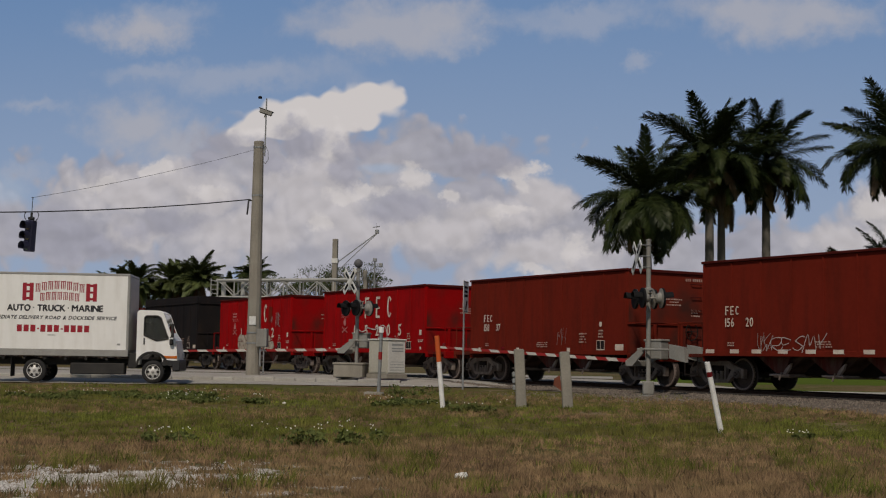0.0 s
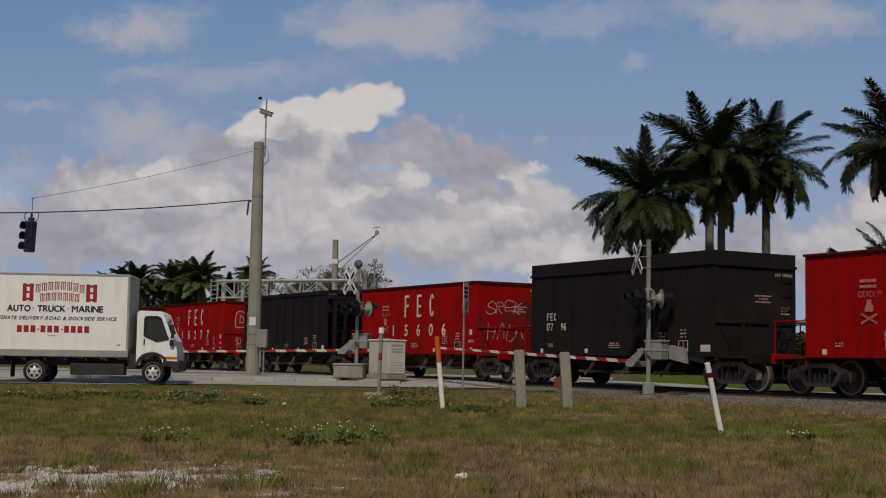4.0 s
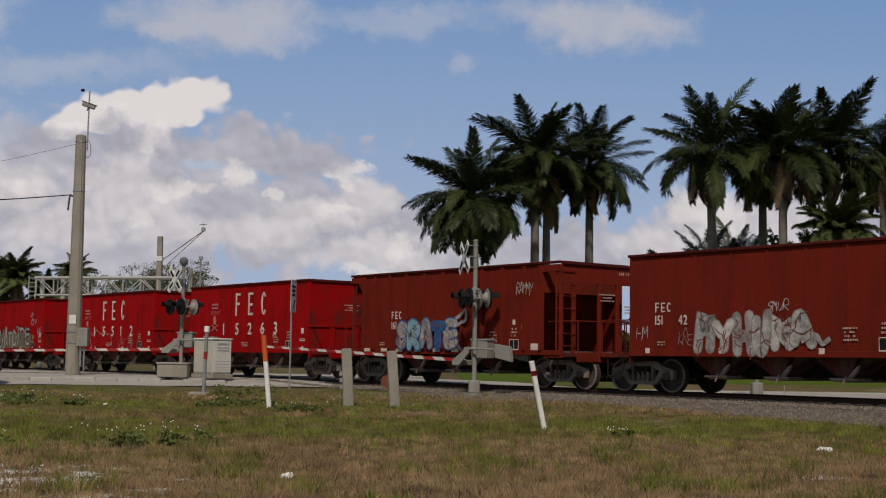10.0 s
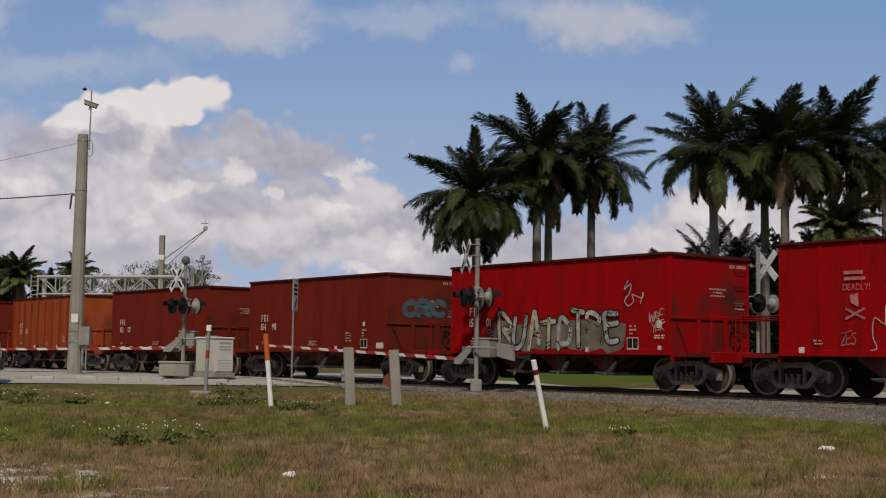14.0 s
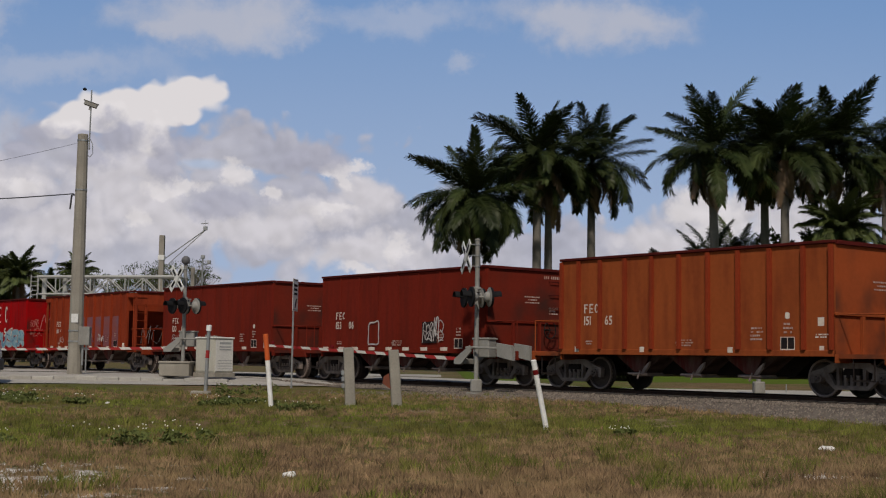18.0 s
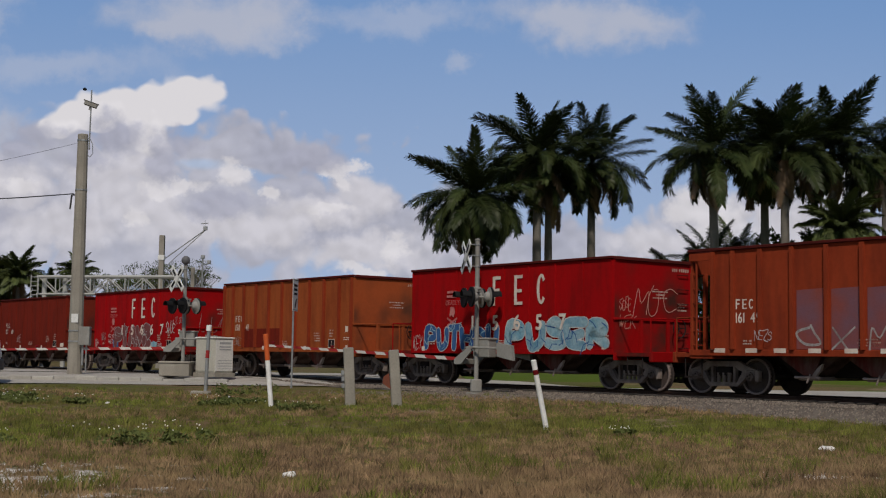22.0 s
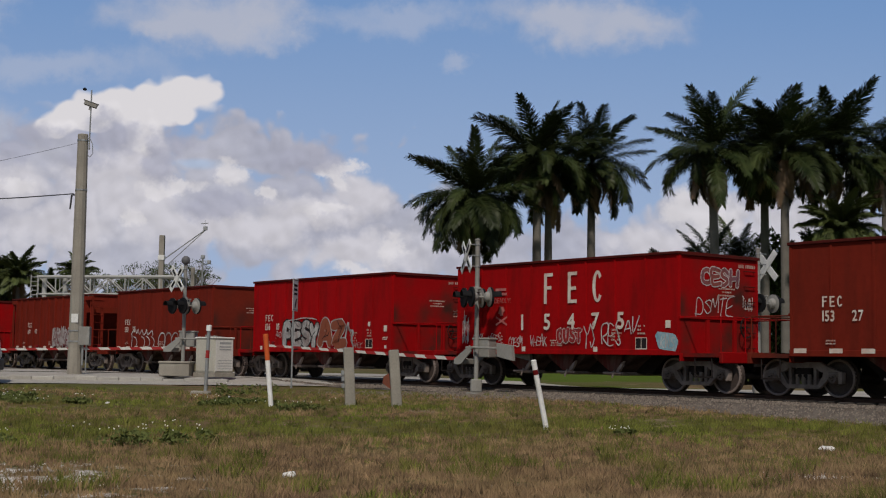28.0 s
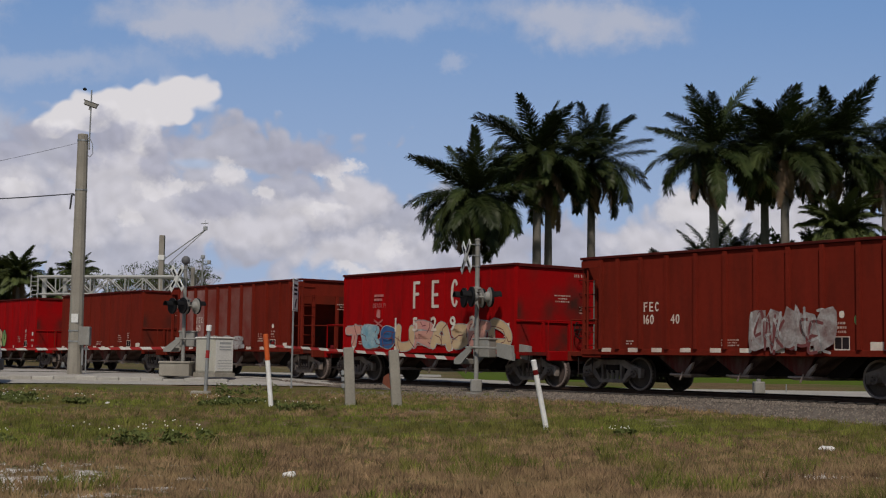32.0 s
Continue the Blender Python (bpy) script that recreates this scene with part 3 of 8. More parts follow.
def bars(bm, x, z, w, h, rows, y, fill=0.6, rnd=None):
    """Small lines of writing that cannot be read: plain bars."""
    rnd = rnd or random.Random(3)
    step = h / rows
    for r in range(rows):
        a = x + rnd.uniform(0, 0.12) * w
        b = x + w * rnd.uniform(0.82, 1.0)
        z0 = z + h - (r + 1) * step + step * (1 - fill) / 2
        quad(bm, a, b, z0, z0 + step * fill, y)


def quad(bm, x0, x1, z0, z1, y):
    return bm.faces.new([bm.verts.new(c) for c in ((x0, y, z0), (x1, y, z0), (x1, y, z1), (x0, y, z1))])


def railway_mark(car, x, z, h, y, step, weight=0.135, label=""):
    """The railway's mark, three plain shapes of bars and an open ring, each a part."""
    w, t = h * (0.42 if weight < 0.15 else 0.56), h * weight
    bm = bmn()
    quad(bm, x, x + t, z, z + h, y)
    quad(bm, x + t, x + w, z + h - t * 0.8, z + h, y)
    quad(bm, x + t, x + w * 0.85, z + h * 0.47, z + h * 0.47 + t * 0.8, y)
    part("railway_mark", bm, WHITE_MARK, car, label)
    x += step
    bm = bmn()
    quad(bm, x, x + t, z, z + h, y)
    for f in (0, 0.47, 1):
        z0 = z + (h - t * 0.8) * f
        quad(bm, x + t, x + w * (0.9 if f == 0.47 else 1), z0, z0 + t * 0.8, y)
    part("railway_mark", bm, WHITE_MARK, car, label)
    x += step
    cx, cz, n = x + w * 0.53, z + h / 2, 22
    pts = []
    for i in range(n + 1):
        a = radians(38 + (322 - 38) * i / n)
        pts.append(((cx + w * 0.53 * math.cos(a), cz + h * 0.5 * math.sin(a)), (cx + (w * 0.53 - t) * math.cos(a), cz + (h * 0.5 - t * 0.8) * math.sin(a))))
    bm = bmn()
    for (a, b), (c, d) in zip(pts, pts[1:]):
        bm.faces.new([bm.verts.new((p[0], y, p[1])) for p in (a, b, d, c)])
    part("railway_mark", bm, WHITE_MARK, car, label)


def wheel_profile(sign):
    return [(0.09, -0.09), (0.16, -0.08), (0.18, -0.035), (0.36, -0.02), (0.385, -0.065), (0.457, -0.065), (0.465, 0.04), (0.485, 0.05), (0.485, 0.075), (0.40, 0.075), (0.37, 0.02), (0.19, 0.0), (0.16, 0.07), (0.09, 0.07)]


def wheelset_mesh():
    bm = bmn()
    for sgn in (-1, 1):
        lathe(bm, wheel_profile(sgn), 28, Matrix.Translation((0, sgn * 0.78, 0)) @ pose(0, 0, 0, 90 if sgn > 0 else -90))
    rod(bm, (0, -1.05, 0), (0, 1.05, 0), 0.08, 10)
    for i in range(3):
        a = i * 2.094
        rod(bm, (0.05 * math.cos(a), -1.17, 0.05 * math.sin(a)), (0.05 * math.cos(a), -1.13, 0.05 * math.sin(a)), 0.017, 6)
    bmesh.ops.recalc_face_normals(bm, faces=bm.faces)
    return mesh_of(bm, "wheelset", WHEEL)


def rim_mesh():
    bm = bmn()
    n = 36
    for sgn in (-1,):
        prof = [(0.405, 0.866), (0.43, 0.875), (0.458, 0.866), (0.4585, 0.80), (0.402, 0.84)]
        rings = [[bm.verts.new((r * math.cos(2 * math.pi * i / n), sgn * y, r * math.sin(2 * math.pi * i / n))) for i in range(n)] for r, y in prof]
        for a, b in zip(rings, rings[1:]):
            for i in range(n):
                bm.faces.new((a[i], a[(i + 1) % n], b[(i + 1) % n], b[i]))
    bmesh.ops.recalc_face_normals(bm, faces=bm.faces)
    return mesh_of(bm, "rim", TREAD)


def side_frame_mesh():
    bm = bmn()
    top = [(-1.12, 0.34), (-1.14, 0.60), (-0.80, 0.70), (-0.48, 0.84), (0.48, 0.84), (0.80, 0.70), (1.14, 0.60), (1.12, 0.34), (1.03, 0.34), (1.02, 0.52), (0.76, 0.54), (0.50, 0.62), (0.40, 0.70), (-0.40, 0.70), (-0.50, 0.62), (-0.76, 0.54), (-1.02, 0.52), (-1.03, 0.34)]
    low = [(-0.76, 0.54), (-0.62, 0.58), (-0.44, 0.30), (0.44, 0.30), (0.62, 0.58), (0.76, 0.54), (0.70, 0.40), (0.46, 0.20), (-0.46, 0.20), (-0.70, 0.40)]
    prism(bm, top, "y", -0.07, 0.07)
    prism(bm, low, "y", -0.062, 0.062)
    for x in (-0.40, 0.32):
        box(bm, x, x + 0.08, -0.06, 0.06, 0.30, 0.72)
    bmesh.ops.recalc_face_normals(bm, faces=bm.faces)
    return mesh_of(bm, "side_frame", FRAME)


def spring_mesh():
    bm = bmn()
    prof = [(0.02, 0.29)]
    for i in range(9):
        z = 0.30 + i * 0.028
        prof += [(0.055, z), (0.072, z + 0.009), (0.055, z + 0.018)]
    prof += [(0.02, 0.56)]
    lathe(bm, prof, 10)
    return mesh_of(bm, "spring", FRAME, True)


TRUCK_MESHES = {"rim": rim_mesh(), "wheelset": wheelset_mesh(), "side_frame": side_frame_mesh(), "spring": spring_mesh()}


def bearing_mesh():
    bm = bmn()
    rod(bm, (0, -0.10, 0), (0, 0.10, 0), 0.115, 12)
    box(bm, -0.14, 0.14, -0.06, 0.07, 0.02, 0.16, 0.02)
    return mesh_of(bm, "bearing", FRAME)


TRUCK_MESHES["bearing"] = bearing_mesh()
WHEEL_Z = 0.457


def truck(car, x):
    """A two-axle bogie under the car."""
    bm = bmn()
    box(bm, -0.22, 0.22, -1.05, 1.05, 0.46, 0.70, 0.03)
    box(bm, -0.3, 0.3, -0.35, 0.35, 0.68, 0.80, 0.02)
    t = part("truck", bm, STEEL, car, "dusty two-axle steel bogie with coil springs", at=pose(x, 0, 0))
    for sy in (-1, 1):
        part("side_frame", TRUCK_MESHES["side_frame"], None, t, at=pose(0, sy * 1.0, 0))
        for dx in (-0.17, 0.0, 0.17):
            part("spring", TRUCK_MESHES["spring"], None, t, at=pose(dx, sy * 1.0, 0))
    for dx in (-0.889, 0.889):
        part("wheelset", TRUCK_MESHES["wheelset"], None, t, "steel wheels worn bright at the rim", at=pose(dx, 0, WHEEL_Z))
        for turn in (0, 180):
            part("bright_rim", TRUCK_MESHES["rim"], None, t, at=pose(dx, 0, WHEEL_Z, 0, 0, turn))
        for sy in (-1, 1):
            part("bearing", TRUCK_MESHES["bearing"], None, t, at=pose(dx, sy * 1.03, WHEEL_Z))
    return t


DUSTY = mat("dusty_chute_steel", (0.22, 0.155, 0.13), 0.9, vary=(0.05, 0.028, 0.023), scale=1.1, amount=1.0, fine=20, spec=0.05)
DUST_PALE = mat("pale_dust_on_steel", (0.40, 0.33, 0.29), 0.9, vary=(0.20, 0.15, 0.13), scale=2.5, amount=0.9, fine=20, spec=0.05)
CHUTE = mat("dusty_dark_red_paint", (0.13, 0.022, 0.017), 0.9, vary=(0.06, 0.03, 0.025), scale=1.3, amount=1.0, fine=20, spec=0.05, dirt=(0.16, 0.11, 0.09), dirt_amount=0.7, stain=(0.42, 0.62))
DARK_MAROON = mat("dark_maroon_paint", (0.09, 0.012, 0.010), 0.85, vary=(0.03, 0.012, 0.01), scale=1.5, fine=20, spec=0.05)


def chute(car, x, paint):
    bm = bmn()
    prism(bm, [(-0.88, 0.99), (0.42, 0.99), (0.16, 0.52), (-0.12, 0.52)], "y", -1.30, 1.30)
    c = part("discharge_chute", bm, paint if paint is BLACK else CHUTE, car, "dusty dark red discharge chute", at=pose(x, 0, 0))
    bm = bmn()
    prism(bm, [(0.14, 0.50), (0.22, 0.50), (0.88, 0.99), (0.50, 0.99)], "y", -1.24, 1.24)
    part("slope_plate", bm, DUSTY, c, "pale dusty slope plate")
    bm = bmn()
    prism(bm, [(0.14, 0.49), (0.27, 0.50), (0.40, 0.66), (0.46, 0.80), (0.36, 0.74), (0.24, 0.62)], "y", -1.34, -1.26)
    part("chute_lip", bm, DUST_PALE, c, "pale dusty lip of the chute")
    bm = bmn()
    box(bm, -0.30, 0.30, -1.25, 1.25, 0.40, 0.50, 0.02)
    rod(bm, (-0.36, -1.3, 0.47), (0.36, -1.3, 0.47), 0.03, 6)
    rod(bm, (0.0, -1.32, 0.34), (0.1, -1.32, 0.55), 0.025, 6)
    part("gate", bm, DUST_PALE, c, "dusty sliding discharge gate")
    return c


def end_gear(car, sx, paint):
    """Platform, coupler, rails and brake gear at one end; sx: -1 rear, 1 front."""
    bm = bmn()
    prism(bm, [(sx * 4.55, -1.50), (sx * 5.92, -1.50), (sx * 5.92, 1.50), (sx * 4.55, 1.50)], "z", 0.93, 1.03)
    box(bm, min(sx * 5.86, sx * 5.98), max(sx * 5.86, sx * 5.98), -1.52, 1.52, 0.78, 1.06, 0.015)
    part("end_platform", bm, paint, car)
    for y in (-1.46, 1.46, -0.5, 0.5):
        bm = bmn()
        rod(bm, (sx * 5.88, y, 1.03), (sx * 5.88, y, 1.95), 0.02, 6)
        part("rail_post", bm, paint, car)
    bm = bmn()
    rod(bm, (sx * 5.88, -1.46, 1.95), (sx * 5.88, 1.46, 1.95), 0.018, 6)
    for y in (-1.46, 1.46):
        rod(bm, (sx * 5.88, y, 1.95), (sx * 4.62, y, 1.95), 0.018, 6)
    part("handrail", bm, paint, car)
    for y in (-1.46, 1.46):
        bm = bmn()
        box(bm, sx * 5.3 - 0.3, sx * 5.3 + 0.3, y - 0.02, y + 0.02, 0.40, 0.44)
        rod(bm, (sx * 5.3 - 0.28, y, 0.42), (sx * 5.3 - 0.28, y, 0.95), 0.018, 6)
        rod(bm, (sx * 5.3 + 0.28, y, 0.42), (sx * 5.3 + 0.28, y, 0.95), 0.018, 6)
        part("stirrup", bm, STEEL, car, "dark steel stirrup step")
    bm = bmn()
    box(bm, sx * 6.18 - 0.22, sx * 6.18 + 0.22, -0.10, 0.10, 0.74, 0.92, 0.02)
    box(bm, sx * 6.30 - 0.08, sx * 6.30 + 0.08, -0.17, 0.17, 0.70, 0.96, 0.03)
    part("coupler", bm, STEEL, car, "dark steel knuckle coupler")
    bm = bmn()
    pts = [Vector((sx * 5.95, 0.35, 0.80)), Vector((sx * 6.05, 0.33, 0.45)), Vector((sx * 6.30, 0.30, 0.38))]
    for a, b in zip(pts, pts[1:]):
        rod(bm, a, b, 0.025, 6)
    part("air_hose", bm, STEEL, car)


RIB_AT = (0.05, 0.75, 1.60, 2.55, 3.53, 4.50, 5.47, 6.44, 7.41, 8.40, 9.18)


def hopper_car(kind, paint, grime, label):
    """An open-top hopper car, its middle at the origin on the rail's height. kind: smooth, ribbed or bay."""
    car = thing("hopper_car", label, "railway car", group="hopper cars of the train")
    lo, hi, w = BODY_LO, BODY_HI, 1.61
    L = 5.30 if kind == "bay" else CAR_HALF
    inner = L if kind != "bay" else 4.55
    for sy in (-1, 1):
        bm = bmn()
        box(bm, -inner, inner, min(sy * w, sy * (w - 0.06)), max(sy * w, sy * (w - 0.06)), lo, hi - 0.08)
        part("side_wall", bm, paint, car)
        n = 9 if kind == "smooth" else len(RIB_AT)
        for i in range(n):
            x = -inner + 0.05 + (2 * inner - 0.1) * i / (n - 1)
            if kind != "smooth":
                x = max(-inner + 0.05, min(inner - 0.05, RIB_AT[i] - CAR_HALF))
            deep, half = (0.024, 0.032) if kind == "smooth" else (0.085, 0.05)
            bm = bmn()
            box(bm, x - half, x + half, min(sy * (w - 0.01), sy * (w + deep)), max(sy * (w - 0.01), sy * (w + deep)), lo + 0.14, hi - 0.10)
            part("rib", bm, BRICK if kind == "ribbed" else paint, car)
        bm = bmn()
        box(bm, -L, L, min(sy * (w - 0.05), sy * (w + 0.03)), max(sy * (w - 0.05), sy * (w + 0.03)), lo - 0.02, lo + 0.13, 0.008)
        part("side_sill", bm, paint, car)
    bm = bmn()
    for sy in (-1, 1):
        box(bm, -L - 0.03, L + 0.03, sy * w - 0.06, sy * w + 0.06, hi - 0.075, hi, 0.012)
    for sx in (-1, 1):
        box(bm, sx * L - 0.06, sx * L + 0.06, -w + 0.07, w - 0.07, hi - 0.099, hi - 0.001, 0.012)
    part("top_chord", bm, paint if paint is BLACK else DARK_MAROON, car, "dark top edge")
    for sx in (-1, 1):
        if kind != "bay":
            bm = bmn()
            box(bm, min(sx * L, sx * (L - 0.06)), max(sx * L, sx * (L - 0.06)), -w + 0.06, w - 0.06, lo - 0.16, hi - 0.09)
            part("end_wall", bm, grime, car)
            bm = bmn()
            box(bm, min(sx * L, sx * (L + 0.05)), max(sx * L, sx * (L + 0.05)), -w, w, 1.93, 2.00, 0.01)
            box(bm, min(sx * L, sx * (L + 0.03)), max(sx * L, sx * (L + 0.03)), -w, w, lo - 0.17, lo + 0.04, 0.01)
            part("end_brace", bm, paint, car)
            for y in (-0.55, 0.55):
                bm = bmn()
                box(bm, min(sx * L, sx * (L + 0.10)), max(sx * L, sx * (L + 0.10)), y - 0.05, y + 0.05, lo, 1.93, 0.01)
                part("end_post", bm, paint, car)
        else:
            # sloped end sheet behind an open bay of posts
            bm = bmn()
            prism(bm, [(sx * (inner - 0.05), hi - 0.3), (sx * inner, hi - 0.3), (sx * (inner - 1.25), lo), (sx * (inner - 1.35), lo)], "y", -w + 0.06, w - 0.06)
            box(bm, min(sx * inner, sx * (inner - 0.05)), max(sx * inner, sx * (inner - 0.05)), -w + 0.06, w - 0.06, hi - 0.9, hi - 0.1)
            part("slope_sheet", bm, grime, car)
            bm = bmn()
            box(bm, min(sx * L, sx * (L - 0.05)), max(sx * L, sx * (L - 0.05)), -w + 0.04, w - 0.04, hi - 0.62, hi - 0.10)
            part("end_plate", bm, paint, car)
            for sy in (-1, 1):
                bm = bmn()
                box(bm, min(sx * inner, sx * L), max(sx * inner, sx * L), sy * w - 0.03, sy * w + 0.03, hi - 0.30, hi - 0.10)
                part("bay_plate", bm, paint, car)
            for y in (-1.54, -1.05, 0.0, 0.75, 1.54):
                bm = bmn()
                box(bm, min(sx * L, sx * (L - 0.09)), max(sx * L, sx * (L - 0.09)), y - 0.06, y + 0.06, lo, hi - 0.60, 0.01)
                part("end_post", bm, paint, car)
            bm = bmn()
            for i in range(7):
                z = lo + 0.25 + i * 0.36
                rod(bm, (sx * (L + 0.03), -1.54, z), (sx * (L + 0.03), -1.05, z), 0.014, 6)
                rod(bm, (sx * (L - 0.05), -1.58, z), (sx * (inner + 0.55), -1.58, z), 0.014, 6)
            rod(bm, (sx * (inner + 0.55), -1.58, lo), (sx * (inner + 0.55), -1.58, hi - 0.3), 0.03, 6)
            part("ladder", bm, paint, car)
            bm = bmn()
            box(bm, min(sx * inner, sx * L), max(sx * inner, sx * L), -w, w, lo - 0.1, lo, 0.01)
            part("bay_floor", bm, paint, car)
    # inside: sloping floor
    bm = bmn()
    box(bm, -inner + 0.06, inner - 0.06, -w + 0.06, w - 0.06, lo + 0.05, lo + 0.12)
    part("hopper_floor", bm, DUSTY, car)
    for x in (-1.9, 0.0, 1.9):
        chute(car, x, paint)
    # added black block filling the gaps between the chutes, in place of shade
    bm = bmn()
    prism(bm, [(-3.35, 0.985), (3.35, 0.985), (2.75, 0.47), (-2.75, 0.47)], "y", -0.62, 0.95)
    part("inner_hopper", bm, STEEL, car, "black fill for the shade between the chutes")
    bm = bmn()
    box(bm, -6.05, 6.05, -0.24, 0.24, 0.70, 0.96)
    box(bm, -0.4, 0.4, 0.5, 0.9, 0.55, 0.9)
    rod(bm, (-3.2, 0.6, 0.72), (-2.2, 0.6, 0.72), 0.2, 12)
    part("centre_sill", bm, STEEL, car)
    for sx in (-1, 1):
        end_gear(car, sx, grime)
        truck(car, sx * 4.67)
    if kind != "bay":
        for i in range(6):
            z = lo + 0.2 + i * 0.42
            for sx, y in ((1, 1.2), (-1, -1.2)):
                bm = bmn()
                rod(bm, (sx * (L + 0.07), y - 0.2, z), (sx * (L + 0.07), y + 0.2, z), 0.013, 6)
                for yy in (y - 0.2, y + 0.2):
                    rod(bm, (sx * (L + 0.07), yy, z), (sx * L, yy, z), 0.013, 5)
                part("grab_iron", bm, paint if paint is BLACK else DARK_MAROON, car)
        bm = bmn()
        n = 16
        for i in range(n):
            a, b = 2 * math.pi * i / n, 2 * math.pi * (i + 1) / n
            rod(bm, (L + 0.22, 0.85 + 0.25 * math.cos(a), 1.75 + 0.28 * math.sin(a)), (L + 0.22, 0.85 + 0.25 * math.cos(b), 1.75 + 0.28 * math.sin(b)), 0.018, 5)
        for a in (0, 2.09, 4.19):
            rod(bm, (L + 0.22, 0.85, 1.75), (L + 0.22, 0.85 + 0.25 * math.cos(a), 1.75 + 0.28 * math.sin(a)), 0.014, 5)
        rod(bm, (L, 0.85, 1.75), (L + 0.24, 0.85, 1.75), 0.03, 8)
        part("brake_wheel", bm, STEEL, car)
    return car


# kind, paint, big mark or small, number
TRAIN = [
    ("smooth", "rust", "small", "15620"), ("smooth", "rust", "small", "15837"), ("smooth", "red", "big", "15205"), ("smooth", "red", "big", "15682"),
    ("smooth", "black", "small", "17796"), ("smooth", "red", "big", "15606"), ("bay", "black", "small", "16015"), ("smooth", "red", "big", "15277"),
    ("smooth", "rust", "small", "15142"), ("bay", "rust", "small", "16122"), ("smooth", "red", "big", "15263"), ("smooth", "red", "big", "15512"),
    ("smooth", "red", "small", "15401"), ("smooth", "rust", "small", "15498"), ("smooth", "rust", "small", "15303"), ("ribbed", "orange", "small", "15165"),
    ("smooth", "rust", "small", "15306"), ("smooth", "rust", "small", "13008"), ("bay", "brick", "small", "16149"), ("smooth", "red", "big", "15657"),
    ("ribbed", "orange", "small", "15041"), ("smooth", "red", "big", "15667"), ("smooth", "rust", "small", "15769"), ("smooth", "rust", "small", "15327"),
    ("smooth", "red", "big", "15475"), ("smooth", "red", "small", "15610"), ("smooth", "rust", "small", "13055"), ("bay", "rust", "small", "16040"),
    ("smooth", "red", "big", "15292"), ("bay", "rust", "small", "16055"), ("smooth", "rust", "small", "15311"), ("smooth", "red", "small", "15618"),
    ("smooth", "rust", "small", "15342"), ("smooth", "rust", "small", "15350"),
]
PAINTS = {"rust": RUST, "red": RED, "orange": ORANGE, "black": BLACK, "brick": BRICK}


def grimed(name, base, dark, amount):
    """End paint under soft, blotchy smears of soot, thickest at mid-height."""
    m = mat(name, base, 0.85, vary=tuple(c * 0.72 for c in base), scale=0.5, fine=9, bump=0.03, spec=0.03, contrast=0.07)
    n, l = m.node_tree.nodes, m.node_tree.links
    s = n["Principled BSDF"]
    old = s.inputs["Base Color"].links[0].from_socket
    co = n.new("ShaderNodeTexCoord").outputs["Object"]
    f, _ = noise_band(n, l, co, 0.9, 0.40, 0.66, 3)
    g, _ = noise_band(n, l, co, 0.45, 0.36, 0.60, 2)
    x = n.new("ShaderNodeMath")
    x.operation = "MULTIPLY"
    l.new(f, x.inputs[0])
    l.new(g, x.inputs[1])
    y = n.new("ShaderNodeMath")
    y.operation = "MULTIPLY"
    y.inputs[1].default_value = amount
    l.new(x.outputs[0], y.inputs[0])
    l.new(node_mix(n, l, y.outputs[0], old, dark), s.inputs["Base Color"])
    return m


GRIMED = {
    "rust": grimed("grimy_rust_paint", (0.165, 0.022, 0.012), (0.05, 0.022, 0.017), 0.9),
    "red": grimed("grimy_red_paint", (0.31, 0.005, 0.006), (0.055, 0.020, 0.015), 1.0),
    "orange": grimed("grimy_orange_paint", (0.34, 0.074, 0.023), (0.08, 0.035, 0.022), 0.9),
    "brick": grimed("grimy_brick_paint", (0.25, 0.040, 0.015), (0.07, 0.03, 0.02), 0.9),
    "black": grimed("grimy_black_paint", (0.018, 0.016, 0.016), (0.035, 0.025, 0.02), 0.8),
}
PAINT_WORDS = {"brick": "brick-orange", "rust": "rust-brown", "red": "bright red", "orange": "faded orange", "black": "black"}
KIND_WORDS = {"smooth": "smooth-sided", "ribbed": "ribbed", "bay": "ribbed open-ended"}
TEMPLATES, CARS = {}, []
# slack in the couplings, metres
NUDGE = {2: 0.12, 5: -0.08, 8: -0.08, 14: -0.1, 15: -0.06, 16: 0.09, 17: 0.08, 19: 0.05, 20: 0.08, 21: 0.06, 26: 0.12}
for i, (kind, paint, mark, number) in enumerate(TRAIN):
    key = (kind, paint)
    where = track_pose(CAR_AT0 - CAR_PITCH * i + NUDGE.get(i, 0))
    if key not in TEMPLATES:
        TEMPLATES[key] = hopper_car(kind, PAINTS[paint], GRIMED[paint], f"{PAINT_WORDS[paint]} {KIND_WORDS[kind]} open-top steel hopper car on rails")
        TEMPLATES[key].matrix_basis = where
        CARS.append(TEMPLATES[key])
    else:
        CARS.append(copy_thing(TEMPLATES[key], where))
